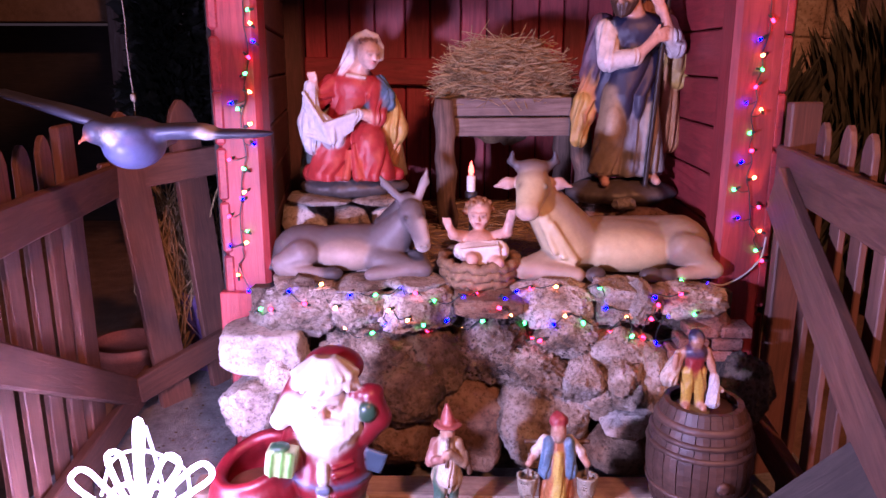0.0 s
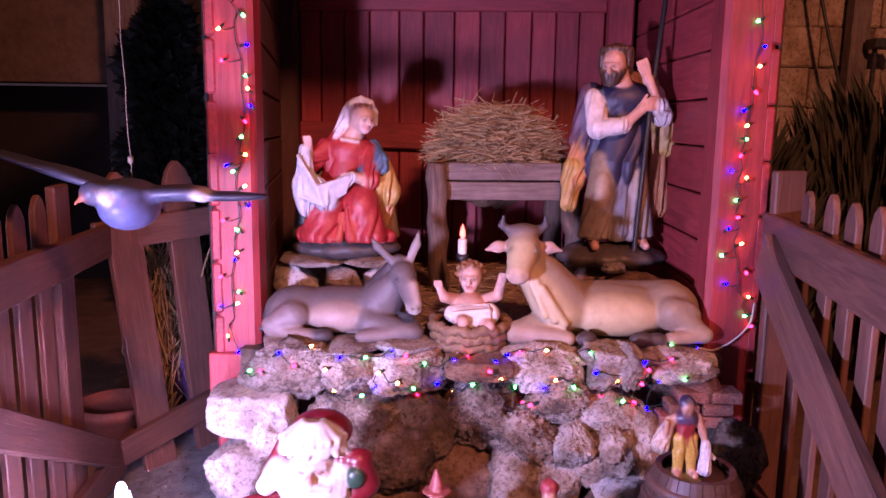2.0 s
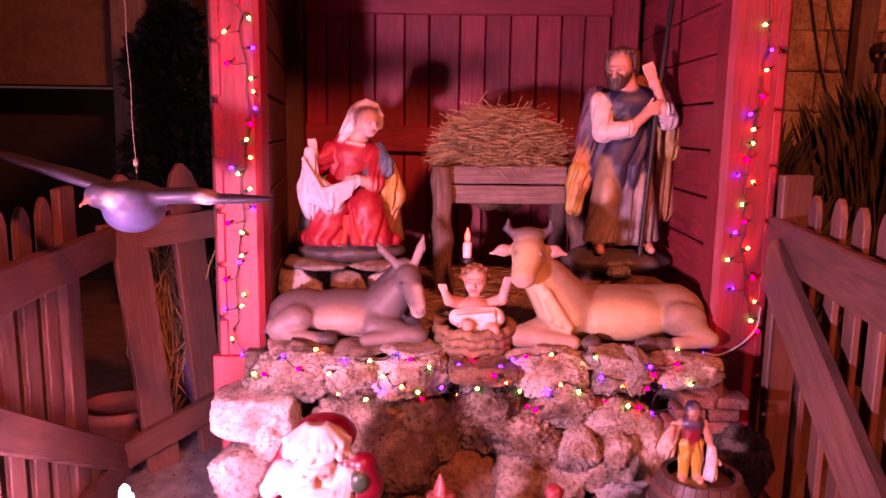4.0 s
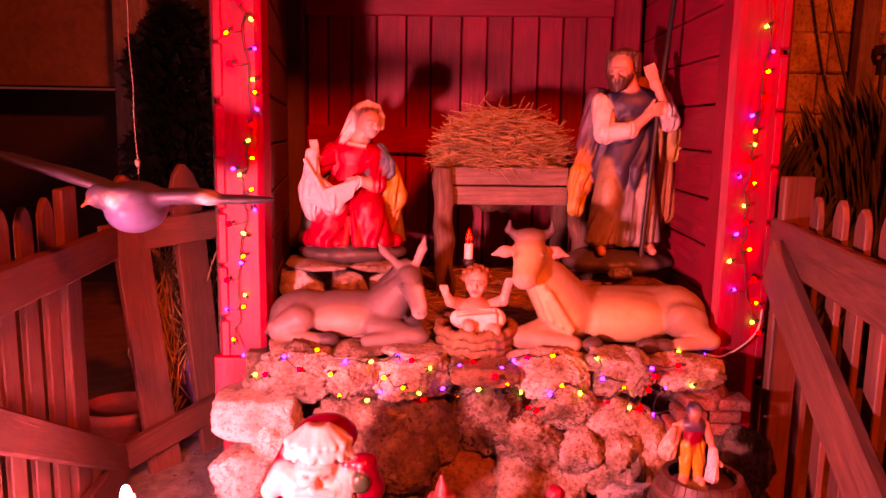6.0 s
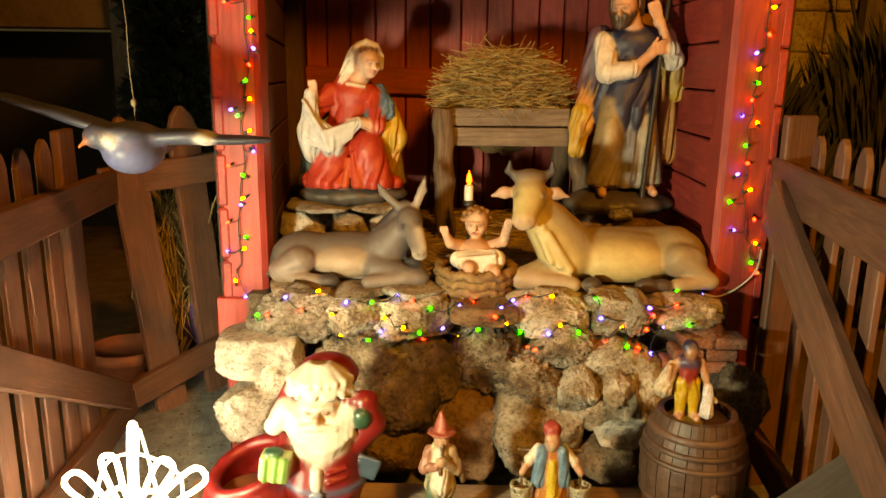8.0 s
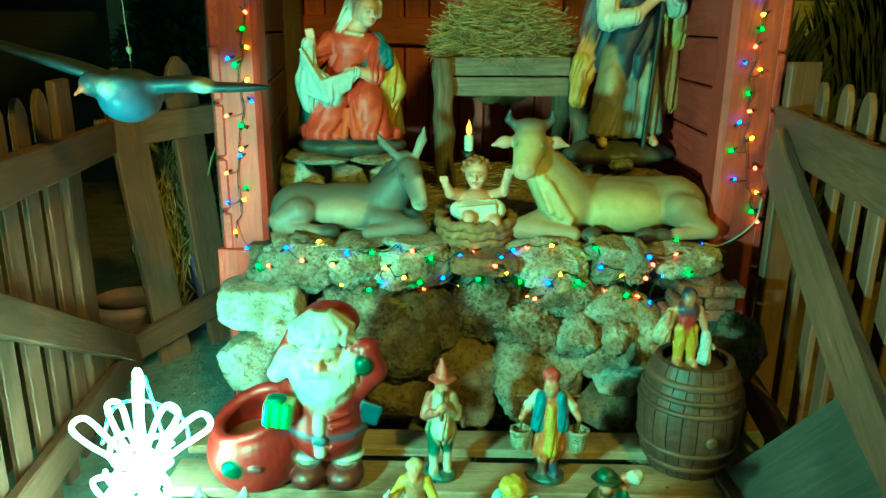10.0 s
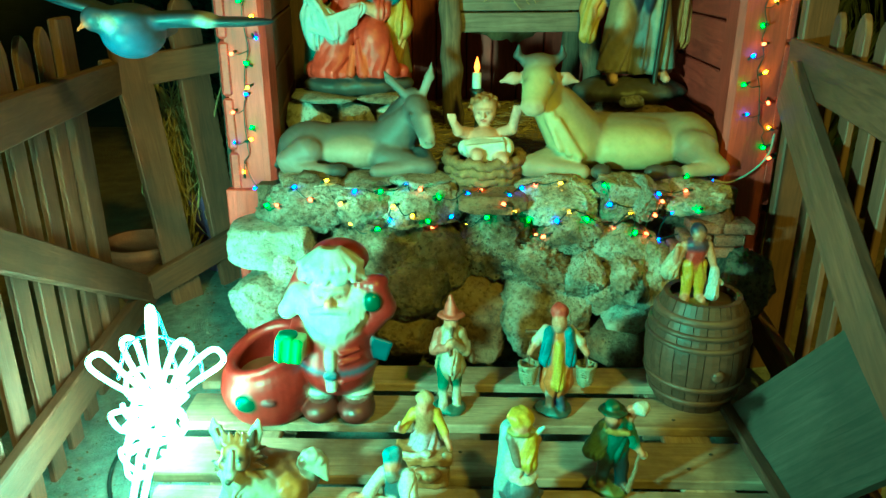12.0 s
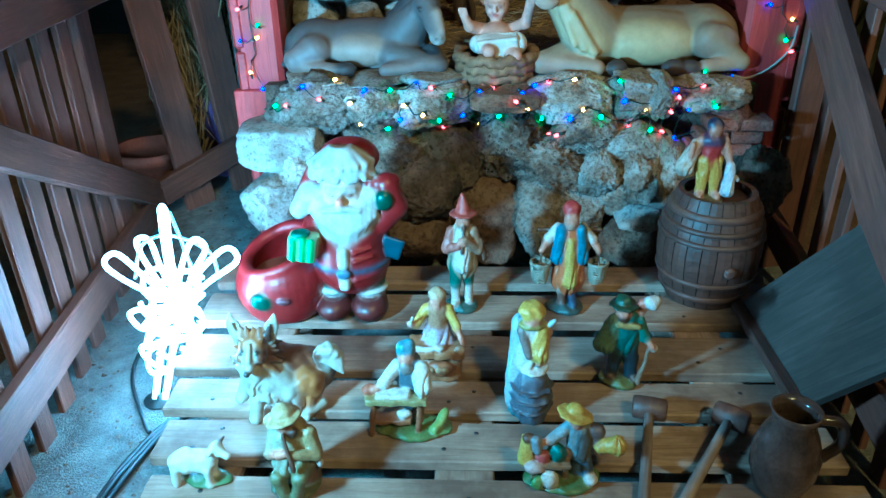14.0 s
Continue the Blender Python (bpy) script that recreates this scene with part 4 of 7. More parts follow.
def kneeling_woman():
    s = Sculpt(0.0034, 0.007, 0.0018, 0.0004)
    s.ball((0.0, 0.0, 0.022), (0.190, 0.125, 0.044), GREY, noisy=0.005)
    s.limb((-0.01, 0.02, 0.20), (0.0, 0.02, 0.075), 0.090, 0.122, ROSE, 9, 0.008, flat=0.75, hem=0.052)
    # thighs come forward to two round knees, the skirt falls from them in uneven folds
    # orange-tinted red paints highlights on the knees and every other fold
    fold_highlight = (0.46, 0.075, 0.040)
    for x, lean in ((-0.058, -0.022), (0.058, 0.016)):
        s.limb((x * 0.6, 0.0, 0.205), (x, -0.070, 0.178), 0.062, 0.056, ROSE, melt=0.014)
        s.limb((x, -0.072, 0.172), (x + lean, -0.082, 0.070), 0.054, 0.066, ROSE, 5, 0.006, hem=0.052, melt=0.012)
        s.ball((x, -0.094, 0.168), (0.034, 0.034, 0.036), fold_highlight, melt=0.016)
    for k, (x, low) in enumerate(((-0.118, -0.135), (-0.085, -0.098), (-0.038, -0.060), (-0.006, -0.016), (0.010, 0.018), (0.034, 0.028), (0.086, 0.078), (0.112, 0.120))):
        s.limb((x * 0.8, -0.112 + 0.9 * abs(x) ** 1.5, 0.165 - 0.02 * (k % 2)), (low, -0.138 + 0.9 * abs(low) ** 1.5, 0.066), 0.007, 0.014, (ROSE, fold_highlight)[k % 2], melt=0.008, hem=0.052)
    s.limb((-0.145, -0.05, 0.070), (0.150, -0.06, 0.066), 0.026, 0.024, ROSE, noisy=0.005, hem=0.048)
    s.limb((0.005, 0.01, 0.34), (0.0, 0.0, 0.20), 0.080, 0.088, ROSE, 7, 0.006, flat=0.78)
    s.ball((0.010, 0.0, 0.345), (0.084, 0.064, 0.058), ROSE)
    # shawl and cloak
    s.limb((0.050, -0.070, 0.268), (0.120, -0.040, 0.315), 0.018, 0.026, BLUE, 5, 0.005).limb((0.120, -0.040, 0.315), (0.095, 0.01, 0.360), 0.026, 0.022, BLUE, 4, 0.004).limb((0.06, -0.082, 0.262), (0.13, -0.052, 0.292), 0.012, 0.018, BLUE, 4, 0.004)
    s.limb((0.115, 0.0, 0.30), (0.135, -0.01, 0.21), 0.040, 0.050, OCHRE, 6, 0.009)
    s.limb((0.135, -0.01, 0.22), (0.125, -0.005, 0.11), 0.044, 0.026, (0.42, 0.22, 0.08), 5, 0.009)
    s.limb((-0.11, 0.03, 0.25), (-0.13, 0.0, 0.06), 0.050, 0.050, (0.10, 0.13, 0.12), 8, 0.009, hem=0.05)
    s.limb((0.10, 0.04, 0.28), (0.13, 0.03, 0.05), 0.050, 0.050, (0.20, 0.15, 0.08), 8, 0.009, hem=0.05)
    # arms
    s.limb((-0.065, -0.01, 0.350), (-0.118, -0.050, 0.300), 0.036, 0.028, ROSE, 7, 0.006)
    s.limb((-0.125, -0.050, 0.305), (-0.120, -0.075, 0.345), 0.020, 0.016, SKIN).ball((-0.119, -0.080, 0.360), (0.014, 0.012, 0.018), SKIN)
    fingers(s, (-0.118, -0.088, 0.368), (-0.124, -0.096, 0.392), (0.007, 0, 0.001), 0.0048, SKIN)
    s.limb((0.082, -0.01, 0.335), (0.085, -0.075, 0.255), 0.036, 0.030, ROSE, 7, 0.006)
    s.limb((0.080, -0.085, 0.250), (0.040, -0.100, 0.262), 0.020, 0.017, SKIN).ball((0.026, -0.104, 0.266), (0.020, 0.014, 0.014), SKIN)
    fingers(s, (0.018, -0.114, 0.266), (-0.008, -0.120, 0.262), (0, 0.001, 0.007), 0.0048, SKIN)
    # swaddling cloth held out between the two
    cloth = (0.50, 0.50, 0.53)
    s.limb((-0.132, -0.085, 0.350), (-0.128, -0.105, 0.240), 0.017, 0.034, cloth, 5, 0.006)
    s.limb((-0.125, -0.100, 0.260), (-0.060, -0.118, 0.200), 0.026, 0.038, cloth, 6, 0.007)
    s.limb((-0.055, -0.114, 0.208), (0.025, -0.112, 0.262), 0.036, 0.014, cloth, 6, 0.005)
    s.limb((-0.138, -0.090, 0.235), (-0.125, -0.095, 0.165), 0.042, 0.026, cloth, 6, 0.008)
    for k in range(7):
        h = k / 6
        s.limb((-0.150 + 0.010 * h, -0.118 - 0.008 * h, 0.330 - 0.13 * h), (-0.085 + 0.02 * h, -0.156 + 0.006 * h, 0.232 - 0.055 * h), 0.0065, 0.008, cloth, melt=0.005)
        s.limb((-0.085 + 0.02 * h, -0.156 + 0.006 * h, 0.232 - 0.055 * h), (0.018 - 0.01 * h, -0.128, 0.266 - 0.05 * h), 0.008, 0.005, cloth, melt=0.005)
    s.ball((-0.140, -0.080, 0.180), (0.026, 0.030, 0.030), (0.36, 0.26, 0.22))
    # head under a white veil
    s.limb((0.015, -0.01, 0.37), (0.045, -0.025, 0.43), 0.036, 0.032, SKIN)
    face(s, (0.064, -0.050, 0.450), 0.045, 30, 12, (0.62, 0.42, 0.34), (0.48, 0.30, 0.23), (0.45, 0.13, 0.11))
    auburn = (0.12, 0.045, 0.030)
    s.ball((0.048, -0.024, 0.470), (0.042, 0.038, 0.036), auburn, noisy=0.002)
    for k in range(8):
        a = math.radians(-75 + 25 * k)
        x, y = 0.056 + 0.040 * math.sin(a), -0.040 - 0.034 * math.cos(a)
        s.limb((0.052, -0.030, 0.504), (x, y + 0.006, 0.490), 0.009, 0.008, auburn, melt=0.003, noisy=0.0008)
    s.limb((0.020, -0.048, 0.484), (0.020, -0.034, 0.436), 0.014, 0.010, auburn, noisy=0.001)
    # veil: a rim round the hair, the cloth falling behind
    rim = [(0.006, -0.030, 0.430), (0.008, -0.042, 0.470), (0.026, -0.052, 0.500), (0.056, -0.058, 0.514), (0.088, -0.046, 0.502), (0.104, -0.026, 0.470), (0.102, -0.010, 0.435)]
    for p, q in zip(rim, rim[1:]):
        s.limb(p, q, 0.010, 0.010, WHITE_CLOTH, melt=0.004, bias=0.002)
    s.ball((0.050, -0.008, 0.476), (0.054, 0.046, 0.046), WHITE_CLOTH)
    s.limb((0.020, 0.0, 0.470), (-0.024, 0.006, 0.392), 0.032, 0.020, WHITE_CLOTH, 7, 0.005).limb((0.000, -0.026, 0.440), (-0.030, -0.030, 0.390), 0.014, 0.010, WHITE_CLOTH, 5, 0.003)
    s.limb((-0.01, -0.050, 0.385), (0.050, -0.056, 0.376), 0.005, 0.005, (0.50, 0.38, 0.28))
    statue("kneeling_statue", s, RESIN, (-0.274, 2.34, 0.712), 4, "painted statue of a kneeling woman in red holding white cloth", "statue", 0.905, 0.87)


def ox():
    s = Sculpt(0.0038, 0.012, 0.0042, 0.0003)
    hide, pale, dark, nose = (0.28, 0.215, 0.135), (0.50, 0.40, 0.21), (0.055, 0.040, 0.035), (0.52, 0.34, 0.26)
    s.ball((0.045, 0.02, 0.072), (0.20, 0.090, 0.078), hide, tilt=3)
    s.ball((0.030, -0.035, 0.070), (0.13, 0.055, 0.062), pale)
    s.ball((0.185, 0.02, 0.078), (0.085, 0.085, 0.078), hide)
    s.limb((0.18, -0.055, 0.085), (0.255, -0.085, 0.030), 0.042, 0.022, hide).limb((0.255, -0.085, 0.028), (0.165, -0.105, 0.022), 0.020, 0.019, (0.36, 0.26, 0.18))
    s.ball((0.125, -0.110, 0.020), (0.030, 0.020, 0.021), dark, melt=0.006).ball((0.085, -0.115, 0.022), (0.030, 0.020, 0.022), dark, melt=0.006)
    s.limb((0.245, 0.0, 0.10), (0.275, -0.03, 0.02), 0.012, 0.010, dark)
    s.limb((-0.09, 0.04, 0.122), (0.20, 0.045, 0.128), 0.030, 0.028, (0.17, 0.12, 0.085)).ball((0.195, -0.062, 0.074), (0.058, 0.030, 0.050), (0.24, 0.17, 0.12), melt=0.007)
    for k in range(3):
        s.limb((-0.205 + 0.018 * k, -0.092 - 0.006 * k, 0.200 - 0.02 * k), (-0.160 + 0.024 * k, -0.106, 0.085 - 0.012 * k), 0.008, 0.012, pale, melt=0.006)
    s.limb((-0.100, 0.0, 0.085), (-0.205, -0.035, 0.235), 0.085, 0.050, hide).limb((-0.12, -0.045, 0.075), (-0.205, -0.065, 0.205), 0.060, 0.032, pale)
    s.limb((-0.14, -0.05, 0.050), (-0.235, -0.085, 0.030), 0.044, 0.028, hide).limb((-0.235, -0.085, 0.030), (-0.105, -0.115, 0.022), 0.028, 0.022, (0.36, 0.26, 0.18))
    s.ball((-0.055, -0.115, 0.022), (0.026, 0.022, 0.022), dark, melt=0.006)
    s.ball((-0.217, -0.060, 0.265), (0.043, 0.050, 0.052), hide, tilt=-6)
    s.limb((-0.222, -0.085, 0.255), (-0.236, -0.135, 0.210), 0.040, 0.030, pale).ball((-0.238, -0.145, 0.203), (0.027, 0.020, 0.021), nose)
    s.ball((-0.249, -0.162, 0.208), 0.004, (0.2, 0.1, 0.08), melt=0.002).ball((-0.228, -0.163, 0.207), 0.004, (0.2, 0.1, 0.08), melt=0.002)
    s.ball((-0.252, -0.104, 0.266), 0.0065, dark, melt=0.002).ball((-0.190, -0.107, 0.266), 0.0065, dark, melt=0.002)
    for side in (-1, 1):
        s.limb((-0.217 + side * 0.038, -0.05, 0.268), (-0.217 + side * 0.066, -0.060, 0.266), 0.011, 0.016, (0.42, 0.27, 0.21), flat=0.6, melt=0.01).limb((-0.217 + side * 0.066, -0.06, 0.266), (-0.217 + side * 0.098, -0.064, 0.258), 0.016, 0.004, (0.42, 0.27, 0.21), flat=0.6, melt=0.006)
        s.limb((-0.217 + side * 0.030, -0.045, 0.305), (-0.217 + side * 0.056, -0.048, 0.325), 0.014, 0.010, (0.07, 0.06, 0.06), melt=0.008)
        s.limb((-0.217 + side * 0.056, -0.048, 0.325), (-0.217 + side * 0.054, -0.055, 0.352), 0.010, 0.004, (0.05, 0.045, 0.05), melt=0.006)
    s.ball((-0.217, -0.050, 0.310), (0.040, 0.035, 0.022), (0.14, 0.11, 0.10))
    statue("ox_statue", s, FUR, (0.452, 2.03, 0.548), 0, "painted statue of a pale brown ox lying on the stones", "statue", 0.93)


def donkey():
    s = Sculpt(0.0038, 0.012, 0.0042, 0.0003)
    hide, pale, dark = (0.120, 0.100, 0.095), (0.34, 0.26, 0.205), (0.040, 0.032, 0.032)
    s.ball((0.015, 0.02, 0.075), (0.175, 0.080, 0.072), hide, tilt=-3)
    s.ball((0.015, -0.040, 0.062), (0.090, 0.048, 0.052), pale)
    s.ball((-0.105, 0.015, 0.072), (0.085, 0.080, 0.075), hide)
    s.limb((-0.105, -0.06, 0.070), (-0.150, -0.075, 0.045), 0.046, 0.032, (0.19, 0.15, 0.135)).limb((-0.150, -0.080, 0.026), (-0.045, -0.105, 0.020), 0.024, 0.019, (0.24, 0.18, 0.15))
    s.ball((-0.020, -0.110, 0.022), (0.030, 0.020, 0.022), dark, melt=0.006)
    s.limb((0.11, 0.0, 0.085), (0.165, -0.030, 0.170), 0.072, 0.042, hide)
    s.limb((0.10, -0.05, 0.050), (0.185, -0.080, 0.032), 0.046, 0.030, hide).limb((0.195, -0.085, 0.030), (0.085, -0.110, 0.020), 0.026, 0.020, (0.20, 0.155, 0.14))
    s.limb((0.195, -0.04, 0.05), (0.215, -0.085, 0.028), 0.03, 0.026, hide)
    s.ball((0.185, -0.048, 0.208), (0.033, 0.038, 0.040), hide).limb((0.190, -0.065, 0.198), (0.214, -0.115, 0.128), 0.031, 0.020, hide)
    s.ball((0.217, -0.121, 0.116), (0.020, 0.019, 0.019), (0.42, 0.36, 0.31), melt=0.008).limb((0.214, -0.096, 0.186), (0.226, -0.124, 0.140), 0.012, 0.009, pale, bias=0.003).ball((0.212, -0.140, 0.120), 0.0035, dark, melt=0.001).ball((0.226, -0.139, 0.119), 0.0035, dark, melt=0.001)
    s.ball((0.172, -0.092, 0.196), 0.0065, dark, melt=0.002, bias=0.002).ball((0.216, -0.088, 0.200), 0.006, dark, melt=0.002, bias=0.002)
    s.limb((0.160, -0.035, 0.240), (0.116, -0.030, 0.290), 0.012, 0.012, hide, flat=0.6, melt=0.010).limb((0.116, -0.030, 0.290), (0.098, -0.030, 0.322), 0.012, 0.002, hide, flat=0.6, melt=0.004)
    s.limb((0.200, -0.035, 0.245), (0.218, -0.030, 0.300), 0.012, 0.012, (0.26, 0.21, 0.19), flat=0.6, melt=0.010).limb((0.218, -0.030, 0.300), (0.224, -0.032, 0.345), 0.012, 0.002, (0.22, 0.18, 0.16), flat=0.6, melt=0.004)
    s.limb((0.175, -0.02, 0.245), (0.10, 0.01, 0.16), 0.018, 0.02, dark, noisy=0.004)
    s.limb((-0.175, 0.0, 0.09), (-0.195, -0.03, 0.015), 0.012, 0.012, dark)
    statue("donkey_statue", s, FUR, (-0.262, 2.03, 0.548), 0, "painted statue of a grey donkey lying on the stones", "statue", 0.82)


standing_man()
kneeling_woman()
ox()
donkey()


def infant():
    s = Sculpt(0.0026, 0.006, 0.0018)
    s.ball((0.0, 0.02, 0.070), (0.050, 0.055, 0.040), SKIN).ball((0.0, -0.010, 0.055), (0.052, 0.050, 0.036), (0.55, 0.45, 0.38))
    face(s, (0.0, 0.042, 0.145), 0.037, -8, 4, (0.58, 0.37, 0.28), (0.44, 0.26, 0.19), (0.42, 0.14, 0.11))
    curl = (0.24, 0.12, 0.05)
    s.ball((0.0, 0.056, 0.162), (0.034, 0.032, 0.028), curl)
    for k in range(26):
        a, h = 2.4 * k, k / 26
        x, y = math.sin(a), -math.cos(a)
        if y < -0.25 and h < 0.62:
            continue
        r = 0.036 * math.sqrt(max(0.08, 1 - h * h))
        s.ball((r * x, 0.050 + r * y, 0.150 + 0.036 * h), 0.0095, curl, melt=0.002, noisy=0.0008)
    s.limb((-0.040, 0.02, 0.090), (-0.068, -0.015, 0.105), 0.017, 0.014, SKIN).limb((-0.068, -0.015, 0.105), (-0.080, -0.03, 0.130), 0.013, 0.010, SKIN)
    fingers(s, (-0.082, -0.034, 0.134), (-0.086, -0.040, 0.152), (0.0055, 0, 0.0), 0.0036, SKIN)
    fingers(s, (0.079, -0.024, 0.154), (0.082, -0.028, 0.172), (0.0055, 0, 0.0), 0.0036, SKIN)
    for k in range(5):
        s.limb((-0.046 + 0.004 * k, -0.048 - 0.004 * k, 0.070 - 0.006 * k), (0.044 - 0.006 * k, -0.062 + 0.003 * k, 0.082 - 0.012 * k), 0.006, 0.007, (0.62, 0.55, 0.48), melt=0.004)
    s.limb((0.040, 0.02, 0.090), (0.070, -0.010, 0.110), 0.017, 0.014, SKIN).limb((0.070, -0.010, 0.110), (0.078, -0.02, 0.150), 0.013, 0.012, SKIN)
    s.limb((-0.025, -0.03, 0.05), (-0.02, -0.075, 0.055), 0.022, 0.016, SKIN).limb((0.025, -0.03, 0.05), (0.045, -0.075, 0.045), 0.022, 0.016, SKIN)
    s.limb((-0.045, -0.02, 0.062), (0.045, -0.035, 0.066), 0.022, 0.026, (0.62, 0.55, 0.48), 5, 0.004)
    statue("infant_statue", s, RESIN, (0.100, 1.965, 0.560), 0, "small painted infant statue with raised arms lying in the basket", "statue")
    ob = thing("manger_basket", (0.100, 1.96, 0.52), "oval plaited brown wicker basket", "basket")
    for k, (r, z) in enumerate(((0.070, 0.528), (0.082, 0.548), (0.090, 0.570), (0.094, 0.592))):
        pts = [(0.100 + r * math.cos(a) * 1.02, 1.965 + r * 0.95 * math.sin(a), z + 0.004 * math.sin(9 * a) + (0.015 if math.sin(a) > 0 else 0) * math.sin(a)) for a in (2 * math.pi * j / 60 for j in range(61))]
        part("coil", tube_bm(pts, 0.0135, 8, lambda s, k=k: 1 + 0.28 * math.sin(s * 150 + k * 2)), WICKER, ob, "", None, True)
    part("bottom", lathe([(0.02, 0), (0.078, 0.0), (0.085, 0.03), (0.05, 0.035)]), LITTER, ob, "", pose(0.100, 1.965, 0.522), True)


infant()
candle = thing("electric_candle", (0.082, 2.22, 0.572), "white electric candle with a red flame bulb", "candle")
part("stem", lathe([(0.022, 0), (0.022, 0.006), (0.005, 0.012), (0.005, 0.13), (0.018, 0.14), (0.020, 0.158), (0.012, 0.16)], 16), WIRE, candle, "black holder", pose(0.082, 2.22, 0.572), True)
part("candle_body", lathe([(0.0125, 0), (0.013, 0.005), (0.013, 0.043), (0.008, 0.046)], 16), CANDLE_WHITE, candle, "", pose(0.082, 2.22, 0.732), True)
part("flame", lathe([(0.004, 0), (0.0085, 0.010), (0.007, 0.024), (0.001, 0.042)], 12), FLAME, candle, "glowing red flame-shaped bulb", pose(0.082, 2.22, 0.778), True)


# ---- strings of coloured bulbs ----
from mathutils.bvhtree import BVHTree

KINDS = {"b": "blue", "r": "red", "g": "green", "a": "amber"}
BULB_MESH = {}
for key, colour in BULBS.items():
    BULB_MESH[key] = mesh_of("bulb", lathe([(0.0015, 0.0), (0.0036, 0.002), (0.0044, 0.006), (0.0034, 0.010), (0.0008, 0.012)], 8), colour, True)
SOCKET_MESH = mesh_of("socket", lathe([(0.0022, -0.012), (0.0034, -0.010), (0.0034, 0.001), (0.002, 0.002)], 6), GREEN_WIRE, True)


def stone_skin():
    verts, faces = [], []
    for ob in STONES:
        base = len(verts)
        m = Matrix.Translation(wall.location) @ ob.matrix_basis
        verts += [m @ v.co for v in ob.data.vertices]
        faces += [[base + i for i in p.vertices] for p in ob.data.polygons]
    return BVHTree.FromPolygons(verts, faces)


SKIN_OF_STONES = stone_skin()


def light_string(text, depth, label, laid):
    """Bulbs given as colour letter, x and z; laid: they lie on the stones, else they hang on the post's face."""
    spots = []
    for word in text.split():
        x, z = (float(v) for v in word[1:].split(","))
        p = Vector((x, depth, z))
        if laid:
            ahead = Vector((x * 0.97 - 0.03, 1.70, z - 1.10)).normalized()
            hit, normal, _, _ = SKIN_OF_STONES.ray_cast(p - ahead * 0.3, ahead, 0.6)
            p = hit - ahead * 0.010 if hit else p + ahead * 0.05
        spots.append((KINDS[word[0]], p))
    ob = thing("string_light", spots[0][1], label, "string lights", "light strings")
    line = []
    if not laid:
        # the cable runs fairly straight down the post, each bulb on a short lead
        for k in range(len(spots)):
            some = [p for _, p in spots[max(0, k - 3):k + 4]]
            line.append(sum(some, Vector()) / len(some) + Vector((random.uniform(-0.006, 0.006), 0.004, 0)))
        line.sort(key=lambda p: -p.z)
    for (_, p), (_, q) in zip(spots, spots[1:]) if laid else ():
        gap = (q - p).length
        line += [p + Vector((0.0, 0.004, 0.004)), p.lerp(q, 0.5) + Vector((random.uniform(-0.012, 0.012), 0.004 if laid else 0.0, -0.12 * gap + random.uniform(-0.01, 0.01) if laid else 0.0))]
    for key, p in () if laid else spots:
        knot = min(line, key=lambda q: (q - p).length)
        part("lead", tube_bm(smooth_path([knot, knot.lerp(p, 0.6) + Vector((0, -0.003, -0.006)), p + Vector((0, 0.003, 0))], 3), 0.0013, 5), GREEN_WIRE, ob, "", None, True)
    part("cable", tube_bm(smooth_path(line, 4), 0.0015, 5), GREEN_WIRE, ob, "", None, True)
    for key, p in spots:
        m = pose(*p, random.uniform(30, 150), random.uniform(-50, 50), random.uniform(0, 360))
        bulb = put("bulb", BULB_MESH[key], ob, m, "glowing " + key + " bulb")
        sock = new("socket", SOCKET_MESH)
        sock.parent = bulb
    return ob


LABEL = "string of small red, blue, green and amber bulbs"
light_string("b-0.474,1.452 r-0.517,1.418 g-0.477,1.368 a-0.531,1.335 b-0.471,1.293 r-0.525,1.257 g-0.466,1.219 a-0.463,1.183 b-0.458,1.142 r-0.480,1.111 g-0.491,1.065 a-0.484,1.025 b-0.521,0.998 g-0.505,0.984 a-0.487,0.941 b-0.478,0.896 r-0.536,0.856 g-0.499,0.828 a-0.502,0.773 b-0.509,0.754 r-0.547,0.709 g-0.502,0.664 a-0.516,0.634 b-0.552,0.626 a-0.537,0.542 b-0.508,0.508", 1.965, LABEL + " on a post", False)
light_string("r0.792,1.453 g0.796,1.369 b0.810,1.306 a0.807,1.260 r0.795,1.199 b0.777,1.154 a0.787,1.115 g0.779,1.080 r0.778,1.042 b0.752,1.001 a0.795,0.979 g0.775,0.926 r0.783,0.882 b0.753,0.850 a0.787,0.811 g0.750,0.785 r0.810,0.742 b0.758,0.708 a0.827,0.672 g0.822,0.626 r0.840,0.596", 1.962, LABEL + " on a post", False)
light_string("g-0.439,0.513 r-0.403,0.514 b-0.368,0.559 r-0.321,0.529 a-0.289,0.577 a-0.247,0.523 b-0.213,0.558 g-0.159,0.552 b-0.092,0.571 r-0.055,0.558 g-0.017,0.537 b0.053,0.552 r0.087,0.558 g0.119,0.574 b0.154,0.549 b0.182,0.564 r0.218,0.575 a0.282,0.579 b0.301,0.610 g0.379,0.578 b0.404,0.525 b0.507,0.554 r0.581,0.562 g0.569,0.597 a0.596,0.604 b0.633,0.591", 1.78, LABEL + " over stones", True)
